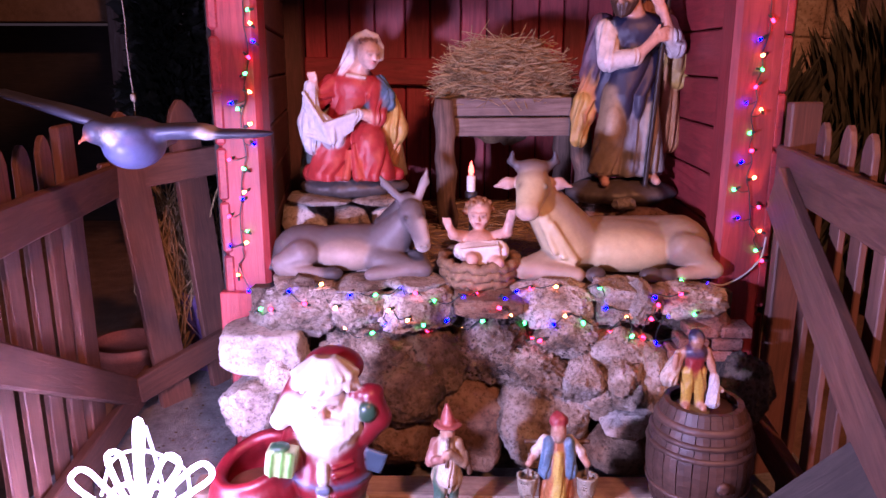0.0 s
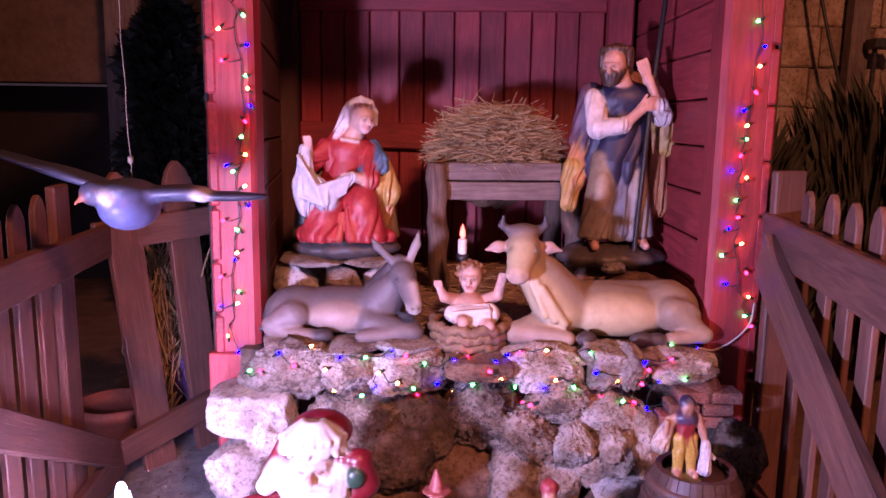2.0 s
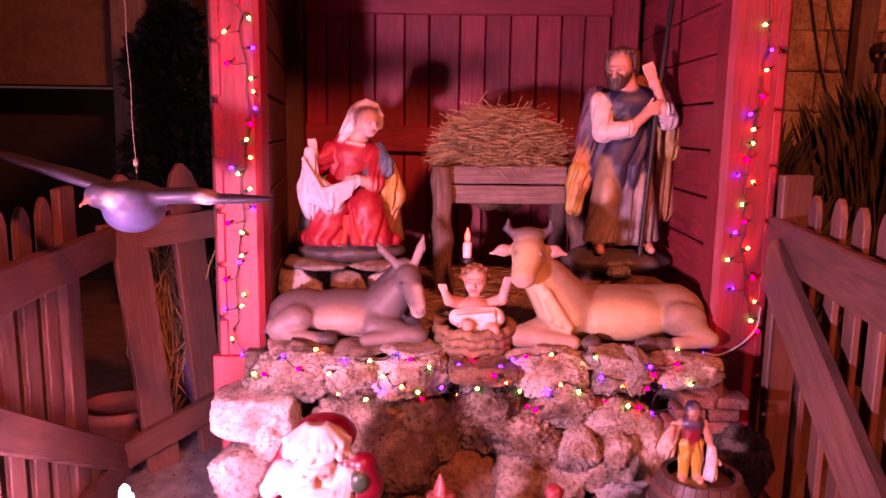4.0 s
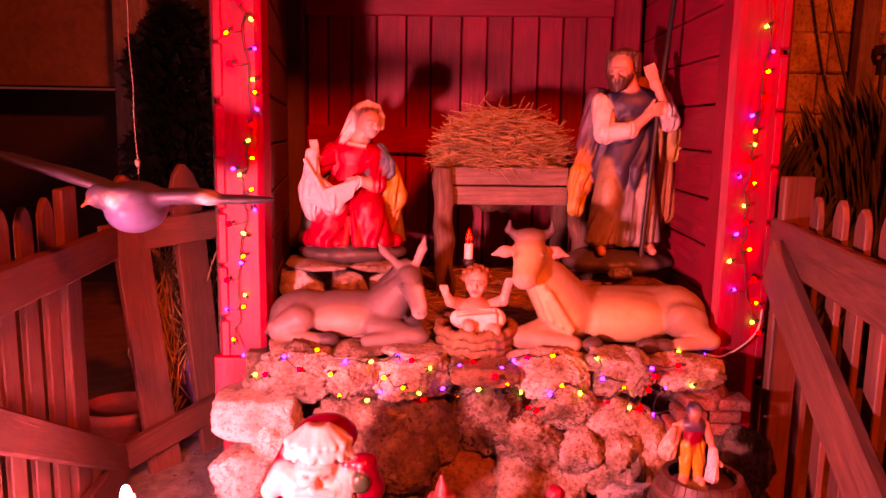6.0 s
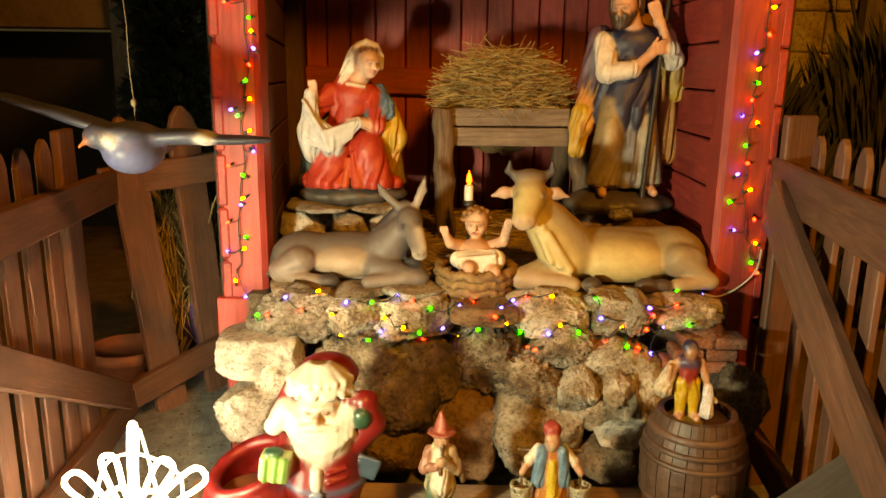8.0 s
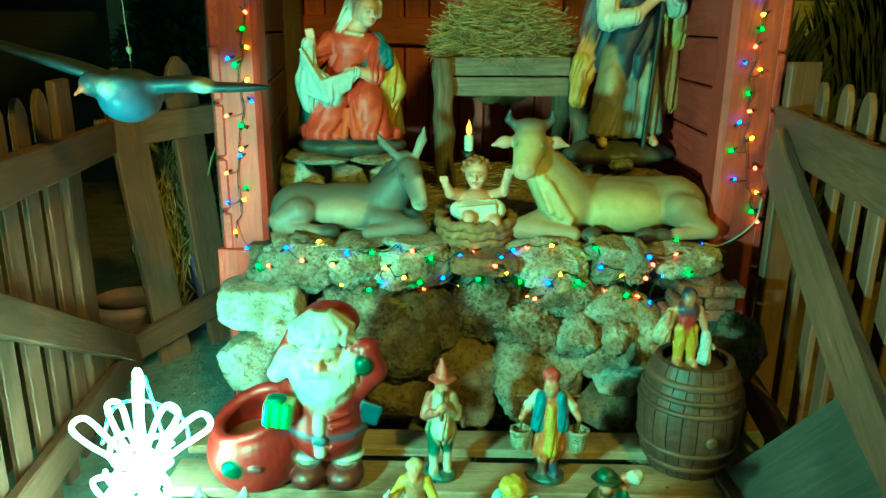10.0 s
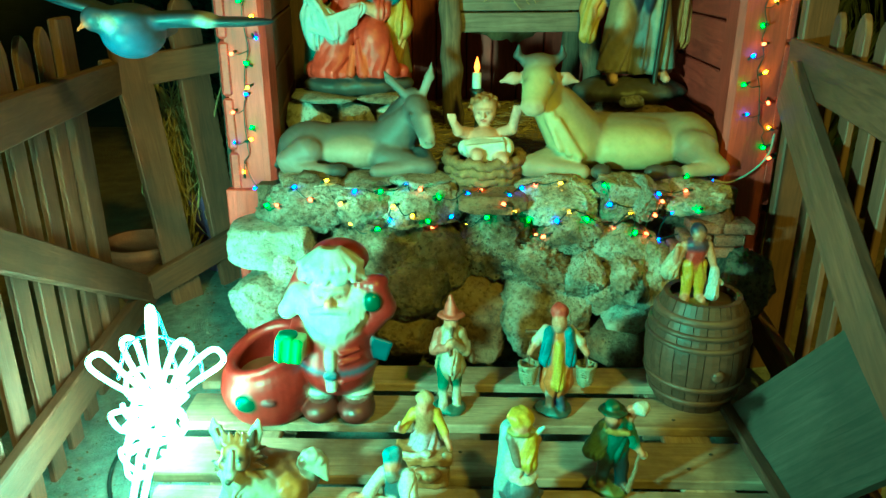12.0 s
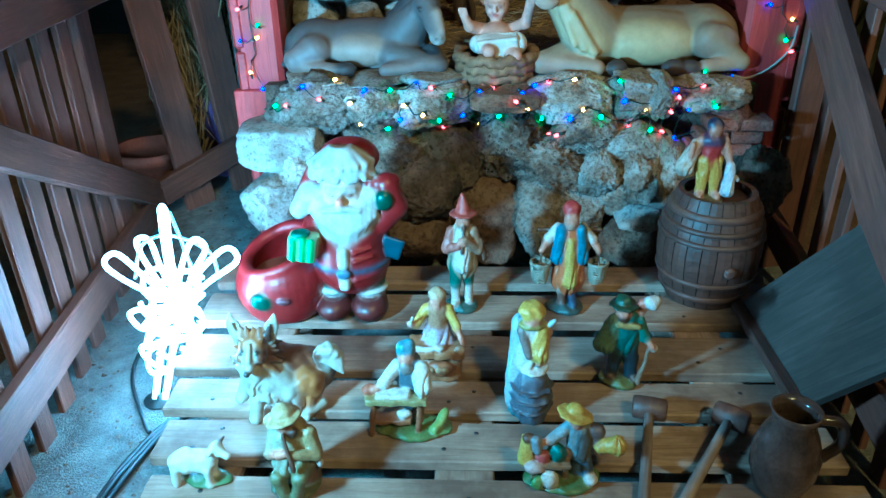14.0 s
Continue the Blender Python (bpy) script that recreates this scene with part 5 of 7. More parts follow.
light_string("a-0.231,0.464 g-0.170,0.456 b-0.132,0.482 a-0.119,0.518 a-0.075,0.494 g-0.037,0.476 r-0.028,0.466 b0.014,0.488 a0.054,0.475 g0.098,0.488 r0.149,0.521 a0.170,0.502 g0.203,0.482 r0.219,0.444 r0.249,0.442 b0.279,0.478 a0.307,0.506 g0.344,0.493 r0.413,0.468 a0.450,0.500 g0.462,0.449 r0.498,0.448 r0.504,0.502 r0.522,0.536 b0.544,0.505 b0.528,0.436 g0.615,0.513", 1.78, LABEL + " over stones", True)
twine = thing("loose_cord", (0.715, 1.96, 0.535), "pale cord drooping from the post to the stones", "cord")
part("cord", tube_bm(smooth_path([(0.69, 1.93, 0.545), (0.735, 1.945, 0.535), (0.79, 1.955, 0.560), (0.828, 1.955, 0.605), (0.838, 1.96, 0.66)], 6), 0.0028, 6), PALE_WIRE, twine, "", None, True)


# ---- white rope-light ornament ----
def rope_ornament():
    ob = thing("rope_light_ornament", (-0.632, 1.31, 0.0), "glowing white rope-light ornament on the concrete", "light ornament")
    hub = Vector((-0.555, 1.31, 0.245))
    for tip, wide, y in (((-0.672, 0.352), 0.027, 0.0), ((-0.606, 0.385), 0.019, 0.02), ((-0.540, 0.462), 0.008, 0.0), ((-0.472, 0.400), 0.020, -0.02), ((-0.420, 0.362), 0.023, 0.01), ((-0.665, 0.18), 0.03, 0.03), ((-0.50, 0.205), 0.03, -0.03)):
        t = Vector((tip[0], 1.31 + y, tip[1]))
        side = (t - hub).cross(Vector((0, 1, 0))).normalized() * wide
        loop = smooth_path([hub, hub.lerp(t, 0.55) + side * 0.7, hub.lerp(t, 0.92) + side * 0.75, t, hub.lerp(t, 0.90) - side * 0.8, hub.lerp(t, 0.5) - side * 0.5, hub + Vector((0.01, 0.01, -0.01))], 7)
        part("light_loop", tube_bm(loop, 0.0050, 8), ROPE_GLOW, ob, "", None, True)
    for k in range(13):
        z, r, c = 0.118 + 0.0150 * k, 0.048 + 0.014 * math.sin(k * 2.3), random.uniform(0, 6)
        pts = [(-0.586 + 0.0030 * k + r * math.cos(a + c), 1.31 + 0.05 * math.sin(a + c), z + 0.014 * math.sin(2 * a + k)) for a in (2 * math.pi * j / 24 for j in range(23))]
        part("light_coil", tube_bm(pts, 0.0046, 8), ROPE_GLOW, ob, "", None, True)
    for k in (-1, 1):
        part("light_stem", tube_bm(smooth_path([(-0.632 + 0.010 * k, 1.31, 0.004), (-0.618 + 0.012 * k, 1.31, 0.05), (-0.600 + 0.012 * k, 1.31, 0.11), (-0.57 + 0.012 * k, 1.31, 0.20), (-0.55, 1.31, 0.30)], 6), 0.0065, 8), ROPE_GLOW, ob, "", None, True)
    part("frame_wire", tube_bm(smooth_path([(-0.63, 1.32, 0.30), (-0.60, 1.32, 0.375), (-0.54, 1.32, 0.395), (-0.47, 1.32, 0.36), (-0.46, 1.32, 0.30)], 6), 0.003, 6), ROPE_CORE, ob, "thin pale wire arch", None, True)
    part("frame_wire", tube_bm(smooth_path([(-0.528, 1.31, 0.45), (-0.515, 1.31, 0.38), (-0.505, 1.31, 0.30), (-0.52, 1.31, 0.25)], 6), 0.003, 6), ROPE_CORE, ob, "thin pale wire", None, True)
    part("foot", lathe([(0.034, 0), (0.034, 0.005), (0.008, 0.008), (0.006, 0.02)], 16), WIRE, ob, "dark foot plate", pose(-0.632, 1.31, 0.0), True)


rope_ornament()
lead = thing("power_cable", (-0.66, 1.2, 0.0), "black power cable lying on the concrete", "cable")
part("cable", tube_bm(smooth_path([(-0.628, 1.30, 0.10), (-0.70, 1.41, 0.06), (-0.735, 1.42, 0.006), (-0.706, 1.345, 0.006), (-0.632, 1.226, 0.006), (-0.612, 1.20, 0.006)], 6), 0.0045, 8), WIRE, lead, "", None, True)
lead = thing("power_cable", (-0.60, 1.0, 0.0), "thick black cable lying along the pallet", "cable")
for k in range(3):
    part("cable", tube_bm(smooth_path([(-0.53 + 0.01 * k, 1.30, 0.008), (-0.585 + 0.008 * k, 1.225, 0.009), (-0.618 + 0.010 * k, 1.13, 0.008), (-0.632 + 0.009 * k, 1.03, 0.009 + 0.006 * (k == 1)), (-0.64 + 0.008 * k, 0.86, 0.008), (-0.62, 0.62, 0.008)], 6), 0.0065, 8), WIRE, lead, "", None, True)


# ---- hanging bird ----
def hanging_bird():
    s = Sculpt(0.0048, 0.014)
    slate, pale, dark, belly = (0.045, 0.050, 0.085), (0.42, 0.40, 0.40), (0.022, 0.024, 0.040), (0.085, 0.095, 0.20)
    s.ball((0.010, 0.0, -0.004), (0.054, 0.085, 0.046), belly).ball((0.006, -0.010, 0.030), (0.044, 0.070, 0.020), slate)
    s.ball((-0.034, -0.062, 0.026), (0.024, 0.028, 0.023), slate).limb((-0.044, -0.078, 0.022), (-0.056, -0.094, 0.008), 0.007, 0.003, (0.45, 0.14, 0.06), melt=0.003)
    s.ball((-0.006, -0.078, 0.018), (0.011, 0.012, 0.013), pale, melt=0.004)
    s.limb((0.015, 0.07, 0.0), (0.03, 0.16, -0.005), 0.030, 0.016, dark)
    # thin carved wings: broad by the body, long flight feathers, a pale bar across one
    s.ball((-0.080, 0.010, 0.048), (0.075, 0.046, 0.012), slate, tilt=17).ball((-0.170, 0.004, 0.076), (0.088, 0.032, 0.009), dark, tilt=17)
    s.ball((0.085, 0.010, 0.022), (0.075, 0.046, 0.015), slate, tilt=-3).ball((0.175, 0.004, 0.016), (0.100, 0.032, 0.010), dark, tilt=0)
    s.ball((0.150, -0.010, 0.017), (0.016, 0.024, 0.012), pale, melt=0.004, bias=0.004)
    for k in range(5):
        s.limb((-0.12 - 0.018 * k, 0.02, 0.060 + 0.006 * k), (-0.165 - 0.018 * k, 0.046 - 0.004 * k, 0.070 + 0.007 * k), 0.006, 0.004, dark, melt=0.003)
        s.limb((0.12 + 0.02 * k, 0.02, 0.017), (0.165 + 0.022 * k, 0.046 - 0.004 * k, 0.013), 0.006, 0.004, dark, melt=0.003)
    statue("hanging_bird", s, RESIN, (-0.588, 1.50, 0.945), 4, "grey painted bird figure with spread wings hanging from twine", "bird figure")
    ob = thing("hanging_twine", (-0.575, 1.50, 0.99), "thin pale twine holding up the bird", "twine")
    pts = [(-0.572 - 0.011 * k / 12 + 0.0015 * math.sin(k * 1.9), 1.50, 0.985 + 1.112 * k / 24) for k in range(25)]
    part("twine", tube_bm(pts, 0.0010, 5), DULL_TWINE, ob, "", None, True)
    part("knot", rock_bm((0.006, 0.006, 0.009), 3.3, 0.2, 0.0, 2), DULL_TWINE, ob, "", Matrix.Translation((-0.572, 1.50, 1.03)), True)


hanging_bird()


# ---- figures on the pallet ----
TOP = 0.1405
GREEN, DEEP_GREEN, LEATHER, BROWN, WHITE, SKY = (0.22, 0.30, 0.05), (0.022, 0.060, 0.034), (0.10, 0.055, 0.03), (0.20, 0.10, 0.05), (0.70, 0.66, 0.60), (0.12, 0.22, 0.34)
MOSS, YELLOW, FLESH = (0.12, 0.15, 0.05), (0.55, 0.42, 0.07), (0.52, 0.30, 0.20)


def ceramic_santa():
    s = Sculpt(0.0040, 0.007, 0.0016)
    red, white, boot = (0.145, 0.007, 0.010), (0.52, 0.50, 0.46), (0.06, 0.014, 0.013)
    for x in (-0.046, 0.040):
        s.ball((x, -0.022, 0.032), (0.044, 0.052, 0.034), boot, melt=0.004).limb((x, 0.0, 0.045), (x, 0.0, 0.062), 0.036, 0.036, boot)
        s.limb((x, 0.0, 0.085), (x, 0.0, 0.125), 0.036, 0.040, (0.018, 0.055, 0.028)).ball((x, 0.0, 0.076), (0.044, 0.044, 0.010), white, melt=0.002, bias=0.003)
    s.limb((0, 0.005, 0.150), (0, 0.005, 0.215), 0.088, 0.080, red).ball((0, 0, 0.145), (0.092, 0.078, 0.032), red, noisy=0.003)
    s.limb((0, 0.005, 0.262), (0, 0.005, 0.23), 0.066, 0.080, red)
    s.ball((0, 0.003, 0.156), (0.094, 0.086, 0.010), (0.055, 0.07, 0.12), melt=0.003, bias=0.003)
    s.slab((-0.005, -0.086, 0.128), (0.013, 0.010, 0.017), white, melt=0.004).slab((-0.005, -0.080, 0.192), (0.012, 0.012, 0.028), white, melt=0.004)
    s.slab((-0.005, -0.090, 0.156), (0.018, 0.006, 0.012), (0.10, 0.12, 0.18), melt=0.003, bias=0.003)
    for z in (0.205, 0.182, 0.135):
        s.limb((0.020, -0.080, z), (0.058, -0.058, z + 0.004), 0.006, 0.004, red, melt=0.004)
    face(s, (-0.004, -0.010, 0.334), 0.062, 0, 0, (0.54, 0.45, 0.39), (0.50, 0.46, 0.42), (0.34, 0.10, 0.08))
    s.ball((-0.005, -0.034, 0.258), (0.062, 0.040, 0.045), white, noisy=0.003)
    s.ball((-0.056, -0.024, 0.298), (0.026, 0.032, 0.046), white, noisy=0.003).ball((0.050, -0.024, 0.298), (0.026, 0.032, 0.050), white, noisy=0.003)
    # beard in long waved locks
    for k in range(15):
        h = (k - 7) / 7
        x = -0.004 + 0.066 * h
        y = -0.062 + 0.030 * h * h
        z = 0.302 + 0.030 * h * h
        low = 0.206 + 0.030 * h * h + 0.006 * (k % 2)
        s.limb((x, y, z), (x * 0.92 + 0.006, y - 0.012, (z + low) / 2), 0.012, 0.010, white, melt=0.002)
        s.limb((x * 0.92 + 0.006, y - 0.012, (z + low) / 2), (x * 0.70, y - 0.006, low), 0.010, 0.005, white, melt=0.002)
    for k in (-1, 1):
        s.limb((-0.004, -0.074, 0.314), (-0.004 + 0.038 * k, -0.064, 0.304), 0.010, 0.007, white, melt=0.003).limb((-0.004 + 0.038 * k, -0.064, 0.304), (-0.004 + 0.052 * k, -0.054, 0.312), 0.007, 0.003, white, melt=0.003)
    s.ball((-0.004, -0.078, 0.330), (0.009, 0.009, 0.009), (0.55, 0.28, 0.21), melt=0.004)
    # cap with its deep fur brim
    s.ball((-0.004, -0.012, 0.396), (0.066, 0.052, 0.038), white)
    for k in range(19):
        a = math.radians(-105 + 210 * k / 18)
        x, y = math.sin(a), -math.cos(a)
        wave = 0.006 * math.sin(2.3 * k)
        s.limb((-0.004 + 0.022 * x, -0.012 + 0.022 * y, 0.430), (-0.004 + 0.060 * x + wave, -0.016 + 0.047 * y, 0.402), 0.009, 0.008, white, melt=0.005)
        s.limb((-0.004 + 0.060 * x + wave, -0.014 + 0.043 * y, 0.402), (-0.004 + 0.066 * x - wave, -0.014 + 0.044 * y, 0.372), 0.008, 0.007, white, melt=0.006)
    s.ball((0.006, 0.036, 0.394), (0.068, 0.054, 0.046), red, bias=0.003)
    s.limb((-0.05, 0.01, 0.375), (-0.095, -0.005, 0.315), 0.036, 0.022, red).limb((-0.075, -0.020, 0.325), (-0.105, -0.025, 0.290), 0.030, 0.022, white)
    s.limb((0.070, 0.0, 0.250), (0.105, -0.005, 0.290), 0.034, 0.032, red).limb((0.105, -0.005, 0.290), (0.092, -0.012, 0.345), 0.032, 0.028, red)
    s.limb((0.060, -0.02, 0.350), (0.108, -0.008, 0.355), 0.014, 0.014, red).ball((0.088, -0.040, 0.318), (0.021, 0.014, 0.024), DEEP_GREEN, melt=0.004)
    s.limb((-0.075, 0.0, 0.24), (-0.085, -0.055, 0.205), 0.032, 0.028, red)
    s.slab((-0.093, -0.078, 0.222), (0.032, 0.024, 0.030), (0.34, 0.40, 0.18), round_off=0.006, melt=0.003, tilt=8)
    for dx in (-0.018, 0.004, 0.022):
        s.slab((-0.093 + dx, -0.102, 0.222), (0.004, 0.004, 0.030), (0.12, 0.30, 0.06), round_off=0.002, melt=0.001, bias=0.003, tilt=8)
    s.ball((-0.093, -0.085, 0.258), (0.022, 0.018, 0.010), DEEP_GREEN, melt=0.003)
    # the open sack beside him, a planter
    c = (-0.172, 0.015)
    for k in range(12):
        h = k / 11
        r = 0.066 + 0.034 * math.sin(math.pi * (0.12 + 0.72 * h))
        for j in range(40):
            a, b = 2 * math.pi * j / 40, 2 * math.pi * (j + 1) / 40
            lift = lambda q: 0.022 + h * (0.142 + 0.034 * math.cos(q - 0.6))  # noqa: E731
            s.limb((c[0] + r * math.cos(a), c[1] + r * math.sin(a), lift(a)), (c[0] + r * math.cos(b), c[1] + r * math.sin(b), lift(b)), 0.015 - 0.004 * h, 0.015 - 0.004 * h, red)
    for j in range(40):
        a, b = 2 * math.pi * j / 40, 2 * math.pi * (j + 1) / 40
        rim = lambda q: (c[0] + 0.086 * math.cos(q), c[1] + 0.086 * math.sin(q), 0.166 + 0.034 * math.cos(q - 0.6))  # noqa: E731
        s.limb(rim(a), rim(b), 0.012, 0.012, red, melt=0.006)
    s.ball((c[0], c[1], 0.028), (0.075, 0.075, 0.018), red).ball((c[0], c[1], 0.105), (0.070, 0.070, 0.016), (0.16, 0.055, 0.025))
    s.ball((-0.200, -0.094, 0.082), (0.026, 0.014, 0.022), DEEP_GREEN, melt=0.003).ball((-0.148, -0.098, 0.086), (0.018, 0.008, 0.008), (0.06, 0.02, 0.03), melt=0.003)
    s.slab((0.098, -0.02, 0.190), (0.026, 0.006, 0.026), (0.035, 0.06, 0.09), round_off=0.004, melt=0.002, tilt=20)
    statue("ceramic_figurine", s, GLAZE, (-0.216, 1.455, TOP), 0, "glazed ceramic figurine in red suit with white beard and sack", "figurine", 0.90, 0.91)


def base_disc(s, r, colour, squash=0.9):
    s.ball((0, 0, 0.008), (r, r * squash, 0.012), colour, noisy=0.003)


def flute_player():
    s = Sculpt(0.0020, 0.0045, 0.0011, 0.0010)
    base_disc(s, 0.044, (0.10, 0.14, 0.12))
    for x, y in ((-0.018, -0.012), (0.016, 0.006)):
        s.limb((x * 1.2, y - 0.012, 0.022), (x, y, 0.026), 0.010, 0.011, WHITE).limb((x, y, 0.025), (x, y, 0.072), 0.011, 0.013, WHITE).limb((x, y, 0.072), (x * 0.8, 0, 0.135), 0.015, 0.020, (0.05, 0.13, 0.09))
    s.limb((0, 0, 0.195), (0, 0, 0.118), 0.028, 0.036, (0.45, 0.38, 0.26), 7, 0.003, flat=0.75).limb((0, -0.014, 0.20), (0, -0.020, 0.125), 0.016, 0.022, WHITE, 5, 0.002)
    s.limb((-0.028, 0, 0.198), (-0.042, -0.012, 0.160), 0.014, 0.012, (0.34, 0.16, 0.12)).limb((-0.042, -0.012, 0.160), (-0.010, -0.034, 0.175), 0.011, 0.009, (0.34, 0.16, 0.12))
    s.limb((0.028, 0, 0.198), (0.042, -0.010, 0.158), 0.014, 0.012, (0.30, 0.20, 0.12)).limb((0.042, -0.010, 0.158), (0.008, -0.034, 0.190), 0.011, 0.009, (0.30, 0.20, 0.12))
    s.limb((0.0, -0.038, 0.162), (0.006, -0.026, 0.218), 0.004, 0.004, LEATHER, melt=0.001).ball((0.0, -0.034, 0.185), (0.013, 0.009, 0.010), FLESH)
    s.ball((0.002, -0.004, 0.228), (0.018, 0.019, 0.022), FLESH).ball((0.002, -0.014, 0.214), (0.013, 0.011, 0.014), (0.30, 0.22, 0.16))
    s.ball((0.002, 0.0, 0.243), (0.036, 0.033, 0.006), (0.34, 0.09, 0.07), melt=0.004).limb((0.002, 0, 0.246), (0.0, 0.004, 0.285), 0.021, 0.006, (0.36, 0.09, 0.07), melt=0.004)
    s.limb((0.05, -0.006, 0.18), (0.058, -0.01, 0.135), 0.004, 0.007, LEATHER)
    statue("shepherd_figurine", s, FIGURE, (0.021, 1.475, TOP), 0, "small painted figurine of a flute player in a pointed hat", "figurine", 0.96, 0.82)


def water_carrier():
    s = Sculpt(0.0020, 0.0045, 0.0011, 0.0010)
    base_disc(s, 0.046, (0.09, 0.12, 0.12))
    s.limb((-0.012, -0.010, 0.02), (-0.012, -0.002, 0.055), 0.011, 0.011, LEATHER).limb((0.016, -0.018, 0.02), (0.012, -0.004, 0.055), 0.011, 0.011, (0.05, 0.06, 0.12))
    s.limb((-0.012, 0, 0.05), (-0.015, 0, 0.105), 0.013, 0.020, WHITE).limb((0.013, 0, 0.055), (0.012, 0, 0.105), 0.013, 0.020, WHITE)
    s.limb((0, 0, 0.19), (0, -0.004, 0.085), 0.030, 0.038, (0.44, 0.17, 0.05), 7, 0.004, flat=0.75).limb((0.0, -0.020, 0.18), (0.002, -0.026, 0.085), 0.011, 0.017, YELLOW, 4, 0.002)
    for x in (-0.024, 0.024):
        s.limb((x, -0.010, 0.205), (x * 1.25, -0.014, 0.140), 0.014, 0.016, SKY, 4, 0.002)
        s.limb((x * 1.2, 0, 0.205), (x * 2.3, -0.005, 0.180), 0.013, 0.012, WHITE).limb((x * 2.3, -0.005, 0.180), (x * 2.9, -0.020, 0.160), 0.010, 0.008, FLESH)
        s.limb((x * 2.9, -0.018, 0.165), (x * 2.95, -0.012, 0.128), 0.0030, 0.0030, LEATHER, melt=0.001)
        bx = x * 2.95
        for k in range(8):
            z, r = 0.082 + 0.0065 * k, 0.0165 + 0.0011 * k
            for j in range(14):
                p, q = 2 * math.pi * j / 14, 2 * math.pi * (j + 1) / 14
                s.limb((bx + r * math.cos(p), -0.014 + r * math.sin(p), z), (bx + r * math.cos(q), -0.014 + r * math.sin(q), z), 0.0038 if k in (2, 7) else 0.0030, 0.0038 if k in (2, 7) else 0.0030, (0.34, 0.32, 0.24), melt=0.001)
        s.ball((bx, -0.014, 0.112), (0.019, 0.019, 0.006), (0.16, 0.09, 0.05), melt=0.001).ball((bx, -0.014, 0.083), (0.018, 0.018, 0.004), (0.34, 0.32, 0.24), melt=0.001)
        s.limb((bx, -0.014, 0.182), (bx, -0.034, 0.134), 0.0022, 0.0022, LEATHER, melt=0.001).limb((bx, -0.014, 0.182), (bx, 0.008, 0.134), 0.0022, 0.0022, LEATHER, melt=0.001)
    s.limb((-0.075, 0.014, 0.196), (0.075, 0.014, 0.196), 0.005, 0.005, LEATHER, melt=0.002)
    s.ball((0, -0.006, 0.232), (0.018, 0.019, 0.022), FLESH).ball((0, 0.002, 0.250), (0.022, 0.022, 0.020), (0.34, 0.05, 0.05)).ball((0, -0.016, 0.218), (0.012, 0.010, 0.010), (0.35, 0.24, 0.16))
    statue("water_carrier_figurine", s, FIGURE, (0.250, 1.475, TOP), 0, "small painted figurine carrying two buckets on a yoke", "figurine", 0.97, 0.86)


def baker():
    s = Sculpt(0.0019, 0.0038, 0.0010, 0.0010)
    wood_tone = (0.30, 0.17, 0.07)
    s.slab((0.0, 0.01, 0.030), (0.050, 0.036, 0.030), (0.28, 0.15, 0.06), round_off=0.010, noisy=0.002).ball((0.006, -0.030, 0.040), (0.030, 0.014, 0.018), (0.20, 0.09, 0.035))
    for dx in (-0.012, 0.004, 0.018):
        s.ball((dx, -0.042, 0.044), (0.008, 0.006, 0.007), (0.34, 0.25, 0.13), melt=0.002)
    s.slab((-0.002, -0.004, 0.074), (0.058, 0.036, 0.008), wood_tone, round_off=0.003, melt=0.002)
    s.limb((0, 0.022, 0.125), (0, 0.012, 0.075), 0.020, 0.034, (0.42, 0.36, 0.46), 7, 0.003, flat=0.8).limb((0, 0.022, 0.150), (0, 0.02, 0.118), 0.022, 0.022, (0.34, 0.22, 0.12))
    s.limb((-0.022, 0.02, 0.150), (-0.044, 0.0, 0.125), 0.011, 0.009, YELLOW).limb((-0.044, 0.0, 0.125), (-0.055, -0.010, 0.132), 0.007, 0.006, FLESH).limb((-0.055, -0.012, 0.130), (-0.048, -0.018, 0.152), 0.003, 0.003, WHITE, melt=0.001)
    s.limb((0.022, 0.02, 0.150), (0.040, 0.0, 0.120), 0.011, 0.009, YELLOW).limb((0.040, 0.0, 0.120), (0.052, -0.018, 0.094), 0.007, 0.006, FLESH)
    s.limb((-0.050, -0.028, 0.086), (-0.010, -0.030, 0.086), 0.005, 0.005, WHITE).ball((0.004, -0.028, 0.088), (0.012, 0.010, 0.006), WHITE).ball((0.046, -0.028, 0.086), (0.010, 0.008, 0.005), WHITE)
    s.ball((0.0, 0.016, 0.172), (0.014, 0.015, 0.017), FLESH).ball((0, 0.022, 0.182), (0.018, 0.018, 0.015), (0.52, 0.42, 0.26)).ball((0, 0.006, 0.162), (0.008, 0.006, 0.006), FLESH)
    statue("baker_figurine", s, FIGURE, (-0.022, 1.225, TOP), 0, "small painted figurine of a woman behind a bread table", "figurine", 0.95, 0.92)


